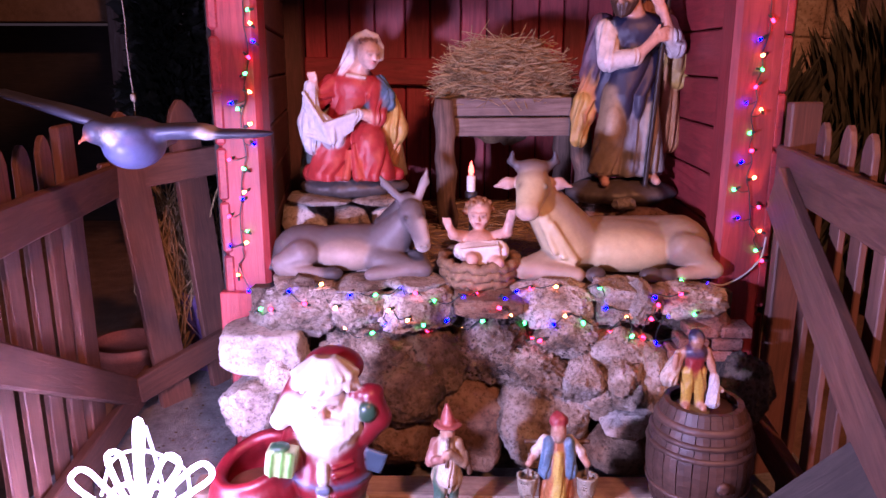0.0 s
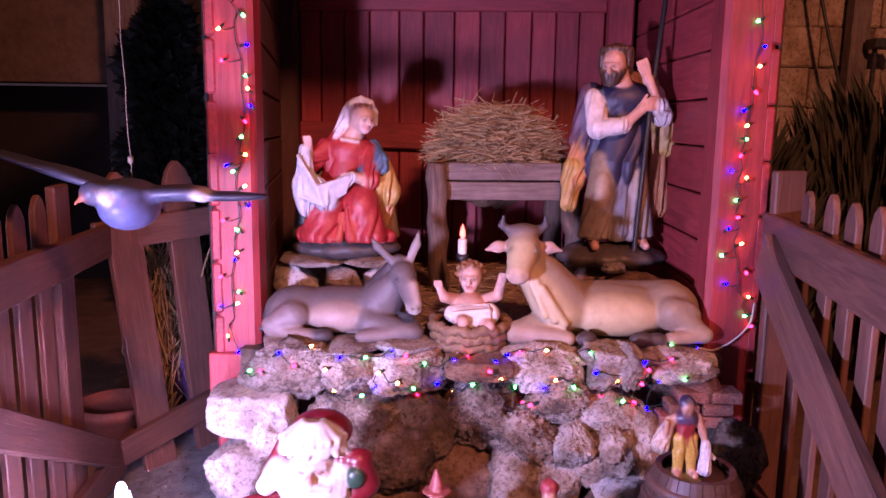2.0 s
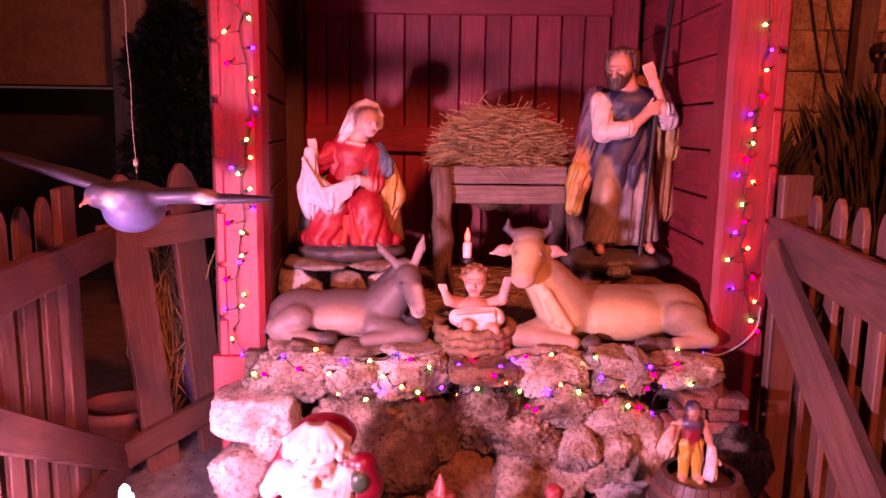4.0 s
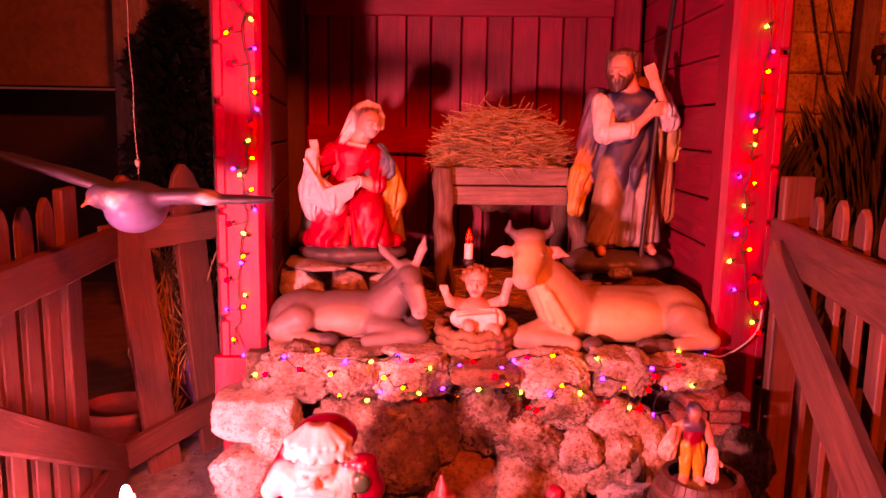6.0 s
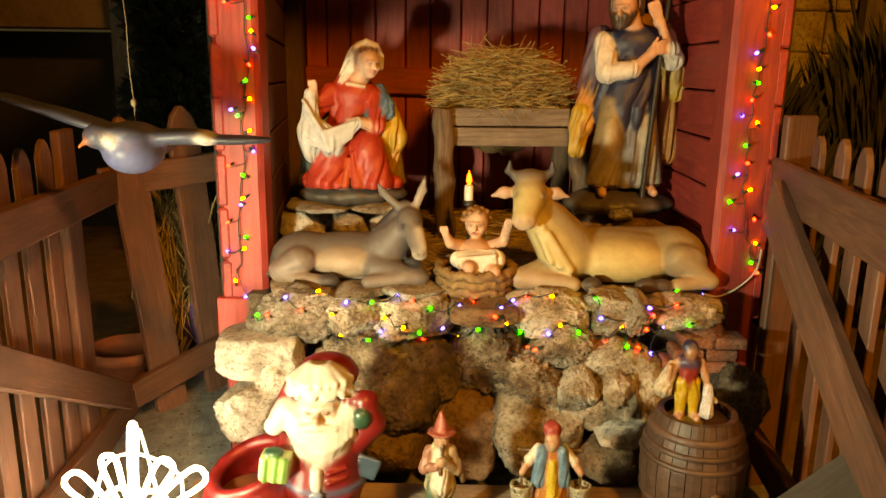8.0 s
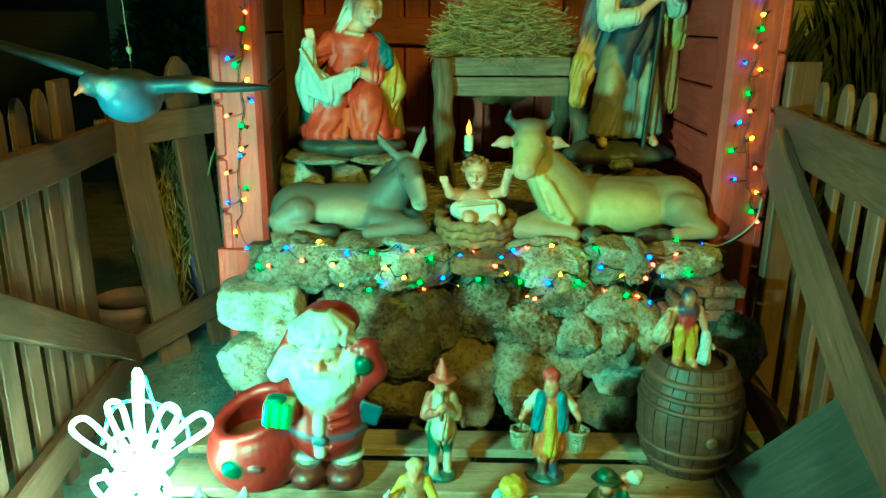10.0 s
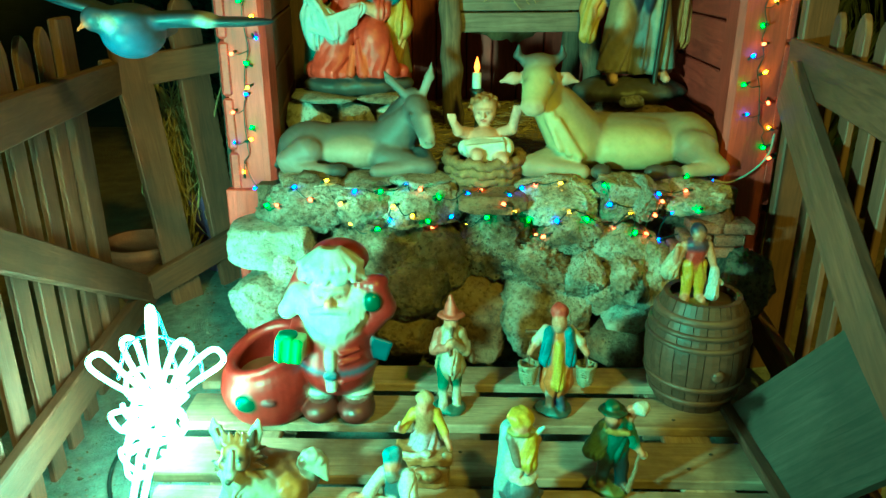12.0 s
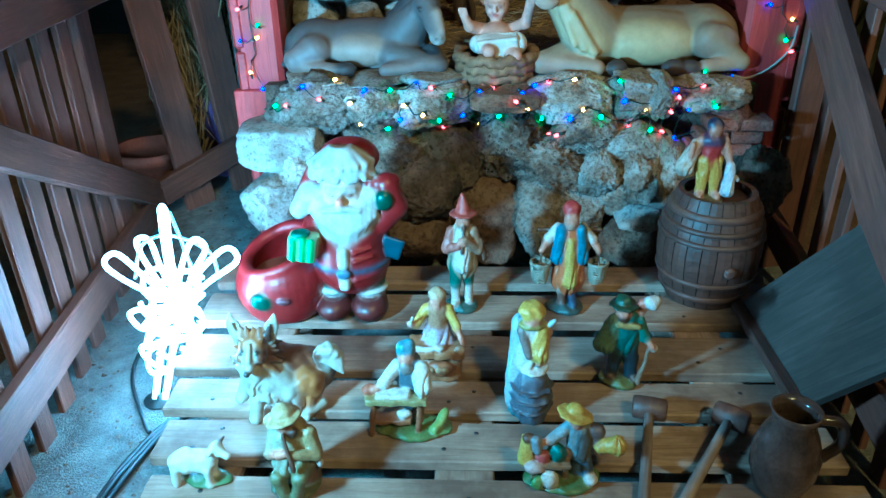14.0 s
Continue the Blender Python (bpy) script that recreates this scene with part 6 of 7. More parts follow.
def washer():
    s = Sculpt(0.0019, 0.0038, 0.0010, 0.0010)
    base_disc(s, 0.040, (0.10, 0.14, 0.16))
    s.limb((0.004, -0.006, 0.018), (0.004, -0.006, 0.045), 0.036, 0.040, (0.11, 0.11, 0.14), noisy=0.002).limb((0.004, -0.006, 0.045), (0.004, -0.006, 0.080), 0.040, 0.034, (0.13, 0.13, 0.17), noisy=0.002)
    for z in (0.030, 0.052, 0.074):
        s.ball((0.004, -0.006, z), (0.045, 0.045, 0.005), (0.09, 0.09, 0.12), melt=0.003)
    s.ball((0.006, -0.008, 0.112), (0.030, 0.030, 0.006), WHITE, melt=0.002)
    s.limb((-0.020, 0.018, 0.19), (-0.022, 0.018, 0.03), 0.022, 0.026, (0.50, 0.52, 0.56), 6, 0.003)
    s.limb((0.0, 0.008, 0.195), (-0.006, 0.004, 0.12), 0.024, 0.026, WHITE, 5, 0.002).limb((0.018, -0.004, 0.195), (0.014, -0.02, 0.150), 0.014, 0.018, YELLOW, 5, 0.002)
    s.limb((-0.020, -0.006, 0.19), (-0.006, -0.026, 0.150), 0.010, 0.008, (0.20, 0.16, 0.14)).limb((0.030, 0.0, 0.185), (0.016, -0.026, 0.135), 0.010, 0.008, FLESH)
    s.ball((0.0, -0.004, 0.215), (0.017, 0.018, 0.019), FLESH).ball((-0.002, 0.004, 0.228), (0.026, 0.025, 0.018), YELLOW, noisy=0.002).ball((0.0, -0.004, 0.205), (0.028, 0.020, 0.008), (0.34, 0.30, 0.07))
    s.limb((0.034, -0.004, 0.205), (0.042, -0.008, 0.215), 0.006, 0.004, (0.55, 0.62, 0.66))
    statue("washer_figurine", s, FIGURE, (0.146, 1.118, TOP), 0, "small painted figurine washing cloth in a wooden tub", "figurine", 0.95, 0.86)


def hunter():
    s = Sculpt(0.0019, 0.0038, 0.0010, 0.0010)
    base_disc(s, 0.040, (0.16, 0.17, 0.05))
    dark = (0.025, 0.035, 0.05)
    for x, y in ((-0.018, 0.0), (0.020, -0.006)):
        s.limb((x * 1.2, y - 0.012, 0.020), (x, y, 0.024), 0.008, 0.010, LEATHER).limb((x, y, 0.025), (x * 0.7, 0, 0.095), 0.013, 0.017, dark)
    s.limb((0, 0, 0.145), (0, 0, 0.095), 0.026, 0.027, (0.07, 0.16, 0.15), 6, 0.002, flat=0.8).limb((-0.022, -0.004, 0.145), (-0.040, -0.006, 0.095), 0.016, 0.020, (0.16, 0.24, 0.15), 5, 0.003)
    s.limb((-0.018, -0.020, 0.146), (0.020, -0.020, 0.142), 0.006, 0.006, (0.36, 0.30, 0.10)).limb((0.024, 0, 0.145), (0.040, -0.008, 0.110), 0.012, 0.011, (0.10, 0.20, 0.16)).limb((0.040, -0.008, 0.110), (0.052, -0.018, 0.096), 0.008, 0.007, FLESH)
    s.limb((0.050, -0.016, 0.100), (0.030, -0.030, 0.020), 0.0045, 0.0055, (0.24, 0.18, 0.12), melt=0.001).ball((0.056, -0.014, 0.090), (0.010, 0.008, 0.009), WHITE)
    s.limb((0.020, 0.01, 0.150), (0.034, 0.0, 0.178), 0.010, 0.008, FLESH).ball((0.046, -0.002, 0.186), (0.016, 0.013, 0.014), (0.72, 0.70, 0.68), noisy=0.002).ball((0.030, 0.0, 0.182), (0.012, 0.010, 0.010), (0.45, 0.20, 0.12))
    s.ball((-0.008, -0.006, 0.168), (0.015, 0.016, 0.018), FLESH).ball((-0.008, 0.0, 0.180), (0.028, 0.027, 0.006), (0.04, 0.06, 0.03), melt=0.003).ball((-0.008, 0.002, 0.187), (0.017, 0.017, 0.013), (0.05, 0.08, 0.04), melt=0.003).ball((-0.008, -0.016, 0.158), (0.010, 0.008, 0.009), HAIR)
    statue("hunter_figurine", s, FIGURE, (0.326, 1.215, TOP), 0, "small painted figurine in a dark brimmed hat and green cape", "figurine", 0.96, 0.92)


def scribe():
    s = Sculpt(0.0019, 0.0032, 0.0010, 0.0010)
    s.ball((0.015, -0.006, 0.006), (0.072, 0.036, 0.009), (0.17, 0.21, 0.06), noisy=0.003)
    for x in (-0.055, 0.030):
        s.limb((x - 0.006, -0.026, 0.006), (x, -0.012, 0.072), 0.006, 0.006, (0.20, 0.10, 0.04), melt=0.001).limb((x - 0.004, 0.018, 0.006), (x, 0.006, 0.072), 0.006, 0.006, (0.20, 0.10, 0.04), melt=0.001)
    s.slab((-0.014, -0.006, 0.076), (0.056, 0.026, 0.006), (0.30, 0.26, 0.10), round_off=0.002, melt=0.001).slab((-0.020, -0.012, 0.084), (0.030, 0.014, 0.004), WHITE, round_off=0.002, melt=0.001)
    s.slab((-0.024, -0.002, 0.028), (0.036, 0.022, 0.005), (0.26, 0.13, 0.05), round_off=0.002, melt=0.001).ball((-0.002, -0.012, 0.040), (0.014, 0.010, 0.008), WHITE, melt=0.002)
    s.limb((0.008, 0.022, 0.125), (0.010, 0.022, 0.055), 0.022, 0.026, (0.10, 0.12, 0.16), 5, 0.002).limb((0.030, 0.01, 0.120), (0.034, -0.010, 0.098), 0.016, 0.016, WHITE, 4, 0.002)
    s.limb((-0.014, 0.016, 0.122), (-0.038, -0.004, 0.098), 0.012, 0.011, WHITE).limb((-0.038, -0.004, 0.098), (-0.056, -0.012, 0.090), 0.007, 0.006, FLESH).ball((-0.064, -0.006, 0.088), (0.014, 0.012, 0.010), (0.30, 0.12, 0.06))
    s.ball((0.004, 0.014, 0.140), (0.014, 0.015, 0.016), FLESH).ball((0.004, 0.022, 0.154), (0.018, 0.016, 0.020), (0.20, 0.28, 0.36), noisy=0.002).ball((0.004, 0.002, 0.128), (0.013, 0.009, 0.012), (0.24, 0.22, 0.20))
    s.limb((0.055, -0.02, 0.012), (0.074, 0.006, 0.032), 0.010, 0.008, (0.30, 0.34, 0.08))
    statue("scribe_figurine", s, FIGURE, (-0.072, 1.075, TOP), 0, "small painted figurine working at a trestle bench", "figurine", 1.00, 0.95)


def seller():
    s = Sculpt(0.0019, 0.0032, 0.0010, 0.0010)
    s.ball((0.0, 0.0, 0.006), (0.072, 0.042, 0.009), (0.15, 0.20, 0.06), noisy=0.003)
    s.slab((-0.022, -0.004, 0.050), (0.036, 0.022, 0.005), (0.22, 0.14, 0.07), round_off=0.002, melt=0.001)
    for dx in (-0.05, 0.006):
        s.limb((dx, -0.006, 0.005), (dx, -0.006, 0.048), 0.006, 0.006, (0.20, 0.13, 0.07), melt=0.001)
    s.ball((-0.010, -0.004, 0.068), (0.017, 0.016, 0.018), (0.06, 0.15, 0.12), noisy=0.002).ball((-0.038, -0.010, 0.062), (0.014, 0.012, 0.012), (0.34, 0.08, 0.08)).ball((0.008, 0.004, 0.062), (0.012, 0.010, 0.010), (0.30, 0.14, 0.10))
    s.ball((-0.024, -0.028, 0.026), (0.016, 0.012, 0.020), WHITE, melt=0.002).ball((-0.052, -0.020, 0.046), (0.018, 0.012, 0.012), (0.55, 0.45, 0.42), melt=0.002).ball((-0.046, -0.030, 0.020), (0.012, 0.010, 0.014), (0.24, 0.36, 0.10), melt=0.002)
    s.limb((-0.066, 0.0, 0.050), (-0.064, 0.0, 0.090), 0.016, 0.012, YELLOW, 5, 0.002).ball((-0.064, -0.004, 0.098), (0.012, 0.011, 0.008), LEATHER)
    s.limb((0.030, 0.006, 0.012), (0.026, 0.010, 0.060), 0.011, 0.014, (0.08, 0.11, 0.18)).limb((0.050, 0.0, 0.012), (0.038, 0.010, 0.060), 0.011, 0.014, (0.08, 0.11, 0.18)).ball((0.054, -0.012, 0.016), (0.012, 0.016, 0.009), WHITE)
    s.limb((0.026, 0.012, 0.118), (0.032, 0.010, 0.066), 0.022, 0.024, (0.30, 0.34, 0.38), 5, 0.002).limb((0.034, -0.006, 0.112), (0.036, -0.010, 0.070), 0.012, 0.014, (0.10, 0.10, 0.10), 4, 0.002)
    s.limb((0.008, 0.008, 0.114), (-0.022, -0.004, 0.096), 0.011, 0.010, (0.34, 0.38, 0.42)).limb((-0.022, -0.004, 0.096), (-0.044, -0.010, 0.090), 0.007, 0.007, FLESH).limb((-0.048, -0.012, 0.080), (-0.050, -0.012, 0.098), 0.009, 0.010, (0.30, 0.32, 0.36))
    s.limb((0.046, 0.004, 0.110), (0.066, -0.012, 0.084), 0.011, 0.010, (0.12, 0.10, 0.10)).limb((0.062, -0.014, 0.090), (0.092, -0.018, 0.096), 0.010, 0.017, YELLOW, 6, 0.002).ball((0.056, 0.0, 0.112), (0.018, 0.014, 0.014), (0.12, 0.09, 0.09))
    s.ball((0.022, 0.0, 0.135), (0.014, 0.015, 0.016), FLESH).ball((0.018, 0.002, 0.146), (0.034, 0.028, 0.005), YELLOW, melt=0.003, tilt=12).ball((0.018, 0.006, 0.153), (0.016, 0.015, 0.011), YELLOW, melt=0.003)
    statue("seller_figurine", s, FIGURE, (0.188, 0.955, TOP), 0, "small painted figurine selling jars from a low table", "figurine", 0.92, 0.86)


def seated_piper():
    s = Sculpt(0.0019, 0.0038, 0.0010, 0.0010)
    s.limb((0.010, 0.01, 0.012), (0.010, 0.01, 0.040), 0.030, 0.026, (0.16, 0.10, 0.06), noisy=0.002).ball((0.0, -0.006, 0.006), (0.045, 0.036, 0.009), (0.14, 0.15, 0.07), noisy=0.002)
    s.limb((0.0, 0.010, 0.105), (0.004, 0.008, 0.050), 0.028, 0.032, (0.30, 0.24, 0.10), 6, 0.003).limb((-0.012, -0.006, 0.105), (-0.010, -0.014, 0.060), 0.018, 0.022, (0.42, 0.42, 0.30), 5, 0.002)
    s.limb((-0.010, -0.01, 0.050), (-0.020, -0.034, 0.045), 0.017, 0.014, (0.22, 0.22, 0.10)).limb((-0.020, -0.034, 0.045), (-0.012, -0.036, 0.010), 0.012, 0.010, (0.24, 0.24, 0.12))
    s.limb((0.016, -0.01, 0.050), (0.018, -0.038, 0.048), 0.017, 0.014, (0.22, 0.22, 0.10)).limb((0.018, -0.038, 0.048), (0.010, -0.040, 0.010), 0.012, 0.010, (0.24, 0.24, 0.12))
    s.limb((0.030, 0.004, 0.108), (0.044, -0.014, 0.078), 0.014, 0.012, (0.30, 0.24, 0.10)).limb((0.044, -0.014, 0.078), (0.006, -0.030, 0.088), 0.011, 0.008, (0.30, 0.24, 0.10))
    s.limb((-0.026, 0.0, 0.108), (-0.032, -0.020, 0.084), 0.013, 0.010, (0.36, 0.32, 0.20)).limb((-0.032, -0.020, 0.084), (-0.004, -0.032, 0.092), 0.009, 0.007, FLESH)
    s.limb((-0.006, -0.022, 0.122), (0.012, -0.046, 0.070), 0.0035, 0.004, LEATHER, melt=0.001).ball((-0.006, 0.0, 0.128), (0.016, 0.017, 0.018), (0.26, 0.15, 0.10)).ball((0.004, -0.008, 0.118), (0.013, 0.010, 0.010), HAIR)
    s.ball((-0.010, 0.002, 0.140), (0.033, 0.030, 0.006), (0.42, 0.34, 0.16), melt=0.003, tilt=-12).ball((-0.008, 0.004, 0.148), (0.020, 0.019, 0.013), (0.42, 0.34, 0.16), melt=0.003).ball((0.048, -0.010, 0.060), (0.007, 0.006, 0.012), WHITE)
    statue("piper_figurine", s, FIGURE, (-0.237, 0.935, TOP), 0, "small painted figurine seated and piping in a brimmed hat", "figurine", 0.98, 0.92)


def sheep():
    s = Sculpt(0.0024, 0.006, 0.0014, 0.0009)
    wool = (0.66, 0.62, 0.52)
    s.ball((0.0, 0.0, 0.046), (0.038, 0.020, 0.020), wool, noisy=0.0025)
    for x, y in ((-0.026, -0.010), (-0.024, 0.010), (0.026, -0.010), (0.028, 0.010)):
        s.limb((x, y, 0.036), (x * 1.05, y, 0.006), 0.008, 0.006, wool)
    s.limb((0.028, 0.0, 0.052), (0.044, -0.004, 0.072), 0.014, 0.011, wool, noisy=0.002).limb((0.044, -0.004, 0.076), (0.062, -0.010, 0.068), 0.011, 0.006, (0.60, 0.55, 0.46)).limb((0.042, -0.010, 0.080), (0.038, -0.020, 0.076), 0.005, 0.004, wool).limb((0.046, 0.006, 0.080), (0.052, 0.014, 0.084), 0.005, 0.003, LEATHER)
    s.ball((0.018, 0.004, 0.004), (0.040, 0.020, 0.006), MOSS, noisy=0.002)
    statue("sheep_figurine", s, RESIN, (-0.402, 0.935, TOP), 0, "small cream painted sheep figurine", "figurine")


def dog():
    s = Sculpt(0.0024, 0.005, 0.002, 0.0006)
    white, tan, brown, dark = (0.40, 0.37, 0.30), (0.23, 0.115, 0.030), (0.085, 0.036, 0.016), (0.035, 0.017, 0.010)
    rng = random.Random(12)
    # body: brown back, shaggy white chest and flank
    s.limb((-0.030, 0.0, 0.090), (0.050, 0.025, 0.052), 0.040, 0.042, brown, noisy=0.002)
    s.limb((-0.035, -0.030, 0.088), (0.005, -0.030, 0.050), 0.036, 0.032, white, noisy=0.002)
    s.ball((0.040, -0.016, 0.048), (0.038, 0.034, 0.038), tan, noisy=0.002)
    s.limb((0.045, -0.040, 0.012), (0.012, -0.064, 0.010), 0.012, 0.011, white).limb((0.072, -0.030, 0.013), (0.048, -0.056, 0.010), 0.011, 0.010, white)
    for x, y in ((0.006, -0.072), (0.014, -0.075), (0.042, -0.064), (0.050, -0.066)):
        s.ball((x, y, 0.008), (0.006, 0.008, 0.008), white, melt=0.002)
    s.limb((-0.046, -0.040, 0.070), (-0.050, -0.066, 0.016), 0.018, 0.012, white).ball((-0.050, -0.074, 0.010), (0.013, 0.015, 0.010), white)
    s.limb((-0.066, -0.030, 0.072), (-0.078, -0.044, 0.044), 0.016, 0.012, white).ball((-0.080, -0.052, 0.040), (0.012, 0.014, 0.010), white)
    # brush of a tail
    for k in range(9):
        a = -0.9 + 0.23 * k
        s.limb((0.076, 0.012, 0.066), (0.086 + 0.026 * math.sin(a), -0.002 + 0.008 * math.cos(3 * k), 0.120 - 0.020 * a * a), 0.014, 0.010, white if k > 2 else brown, melt=0.003)
        s.limb((0.086 + 0.026 * math.sin(a), -0.002, 0.118 - 0.020 * a * a), (0.098 + 0.022 * math.sin(a), -0.014, 0.086 - 0.014 * a), 0.010, 0.004, white, melt=0.003)
    # flank and chest fur in tufts
    for k in range(70):
        u, v = rng.random(), rng.random()
        x, z = -0.055 + 0.115 * u, 0.100 - 0.050 * u - 0.045 * v
        y = -0.050 - 0.020 * math.sin(math.pi * v) + 0.012 * u
        tone = white if u < 0.4 else (tan, white, brown, brown)[k % 4]
        s.limb((x, y + 0.016, z), (x + rng.uniform(-0.004, 0.006), y, z - rng.uniform(0.016, 0.028)), 0.0072, 0.0025, tone, melt=0.0022)
    # mane standing out round the cheeks
    s.ball((-0.045, -0.012, 0.122), (0.040, 0.034, 0.036), brown, noisy=0.002)
    for k in range(46):
        a = math.radians(-205 + 230 * rng.random())
        r0, r1 = 0.022, rng.uniform(0.040, 0.054)
        tone = (tan, brown, white) if a < -1.57 else (brown, dark, tan)
        y = -0.040 + rng.uniform(-0.014, 0.022)
        s.limb((-0.045 + r0 * math.cos(a), y - 0.004, 0.132 + r0 * math.sin(a)), (-0.045 + r1 * math.cos(a), y + 0.006, 0.126 + r1 * 0.95 * math.sin(a)), 0.0085, 0.0022, tone[k % 3], melt=0.0022)
    # head, muzzle with the white blaze
    s.ball((-0.045, -0.040, 0.150), (0.027, 0.027, 0.024), tan).limb((-0.045, -0.056, 0.144), (-0.046, -0.086, 0.126), 0.018, 0.0095, white).ball((-0.028, -0.060, 0.140), (0.012, 0.016, 0.012), brown).ball((-0.062, -0.060, 0.140), (0.011, 0.016, 0.012), tan)
    s.limb((-0.045, -0.064, 0.166), (-0.046, -0.080, 0.142), 0.004, 0.008, white, melt=0.003, bias=0.006).ball((-0.046, -0.096, 0.125), (0.0065, 0.0055, 0.0055), (0.02, 0.015, 0.015), melt=0.002)
    s.ball((-0.032, -0.068, 0.151), 0.0042, (0.02, 0.015, 0.01), melt=0.002, bias=0.004).ball((-0.059, -0.068, 0.151), 0.0042, (0.02, 0.015, 0.01), melt=0.002, bias=0.004)
    for k in range(12):
        x = -0.066 + 0.0038 * k
        s.limb((x, -0.046, 0.168), (x + 0.10 * (x + 0.045), -0.034, 0.186 - 0.004 * (k % 3)), 0.0050, 0.0020, (tan, brown)[k % 2], melt=0.002)
    for side in (-1, 1):
        x = -0.045 + side * 0.026
        s.limb((x, -0.032, 0.160), (x + side * 0.012, -0.028, 0.186), 0.016, 0.012, white, flat=0.5, melt=0.004).limb((x + side * 0.012, -0.028, 0.186), (x + side * 0.015, -0.024, 0.208), 0.012, 0.0025, white, flat=0.5, melt=0.003)
        s.limb((x + side * 0.002, -0.042, 0.168), (x + side * 0.011, -0.038, 0.192), 0.008, 0.004, dark if side > 0 else (0.36, 0.32, 0.26), flat=0.5, melt=0.002, bias=0.003)
    s.limb((-0.048, -0.045, 0.100), (-0.050, -0.050, 0.072), 0.030, 0.018, white, 9, 0.004, noisy=0.001)
    statue("dog_figurine", s, GLAZE, (-0.296, 1.150, TOP), 0, "glazed collie dog figurine in brown, tan and white", "figurine", 0.97, 0.92)


for make in (ceramic_santa, flute_player, water_carrier, baker, washer, hunter, scribe, seller, seated_piper, sheep, dog):
    make()


# ---- barrel with its figure ----
def barrel():
    at = (0.570, 1.555, TOP)
    ob = thing("wooden_barrel", at, "small dark wooden barrel with broad hoops and recessed lid", "barrel")
    girth = lambda z: 0.082 + 0.030 * math.sin(math.pi * min(1.0, max(0.0, z / 0.255)))  # noqa: E731
    n = 22
    for k in range(n):
        bm = bmesh.new()
        a0, a1 = 2 * math.pi * (k + 0.03) / n, 2 * math.pi * (k + 0.97) / n
        rows = []
        for j in range(11):
            z = 0.255 * j / 10
            r = girth(z)
            rows.append([bm.verts.new((q * math.cos(a), q * math.sin(a), z)) for a, q in ((a0, r), ((a0 + a1) / 2, r * 1.004), (a1, r), (a1, r - 0.012), (a0, r - 0.012))])
        for low, high in zip(rows, rows[1:]):
            for j in range(5):
                bm.faces.new((low[j], low[(j + 1) % 5], high[(j + 1) % 5], high[j]))
        bm.faces.new(rows[0][::-1])
        bm.faces.new(rows[-1])
        part("stave", bm, BARREL_WOOD, ob, "", pose(*at))
    for z, tall in ((0.028, 0.018), (0.068, 0.014), (0.165, 0.012), (0.192, 0.012), (0.222, 0.016)):
        part("hoop", lathe([(girth(z - tall / 2) + 0.0005, z - tall / 2), (girth(z - tall / 2) + 0.005, z - tall / 2 + 0.002), (girth(z + tall / 2) + 0.005, z + tall / 2 - 0.002), (girth(z + tall / 2) + 0.0005, z + tall / 2)], 40), BARREL_WOOD, ob, "raised dark hoop", pose(*at), True)
    part("lid", lathe([(0.01, 0.226), (0.0745, 0.228), (0.0745, 0.236), (0.02, 0.237)], 30), BARREL_WOOD, ob, "recessed dark lid", pose(*at), True)
    part("bung", lathe([(0.013, 0), (0.014, 0.006), (0.009, 0.010), (0.004, 0.011)], 14), BARREL_WOOD, ob, "round wooden bung", pose(0.585, 1.446, TOP + 0.11, 90, 0, 8), True)


barrel()


def headscarf_figure():
    s = Sculpt(0.0020, 0.0045, 0.0011, 0.0010)
    s.ball((0, 0, 0.006), (0.050, 0.045, 0.009), (0.17, 0.15, 0.04), noisy=0.002)
    s.limb((-0.022, -0.026, 0.015), (-0.016, -0.008, 0.022), 0.008, 0.010, FLESH).limb((-0.016, -0.006, 0.02), (-0.012, 0, 0.090), 0.011, 0.019, (0.55, 0.38, 0.05), 4, 0.002)
    s.limb((0.022, -0.026, 0.015), (0.018, -0.008, 0.022), 0.008, 0.010, FLESH).limb((0.018, -0.006, 0.02), (0.012, 0, 0.090), 0.011, 0.019, (0.55, 0.38, 0.05), 4, 0.002)
    s.limb((0, 0, 0.135), (0, 0, 0.095), 0.025, 0.023, (0.30, 0.03, 0.03), flat=0.8).ball((0.0, 0.0, 0.140), (0.030, 0.022, 0.018), (0.06, 0.06, 0.13))
    s.limb((0.028, 0, 0.140), (0.040, -0.008, 0.110), 0.010, 0.009, FLESH).limb((0.040, -0.008, 0.110), (0.046, -0.016, 0.080), 0.008, 0.007, FLESH)
    s.limb((0.046, -0.018, 0.085), (0.044, -0.024, 0.030), 0.010, 0.013, (0.66, 0.66, 0.72), 5, 0.003).limb((0.050, -0.016, 0.065), (0.066, -0.018, 0.055), 0.007, 0.006, (0.66, 0.66, 0.72))
    s.limb((-0.028, 0, 0.140), (-0.044, -0.008, 0.112), 0.010, 0.009, FLESH).limb((-0.040, 0.0, 0.130), (-0.060, -0.004, 0.080), 0.012, 0.020, (0.55, 0.46, 0.36), 5, 0.003).limb((-0.052, -0.012, 0.100), (-0.050, -0.016, 0.135), 0.006, 0.006, FLESH)
    s.ball((0.0, -0.006, 0.165), (0.015, 0.016, 0.017), (0.40, 0.22, 0.14)).ball((0, 0.002, 0.174), (0.020, 0.020, 0.017), (0.035, 0.035, 0.09)).limb((0, 0.012, 0.172), (0.004, 0.018, 0.140), 0.014, 0.012, (0.04, 0.04, 0.10))
    statue("headscarf_figurine", s, FIGURE, (0.538, 1.540, TOP + 0.238), 0, "small painted figurine in blue headscarf and yellow trousers", "figurine", 0.95, 0.86)


headscarf_figure()


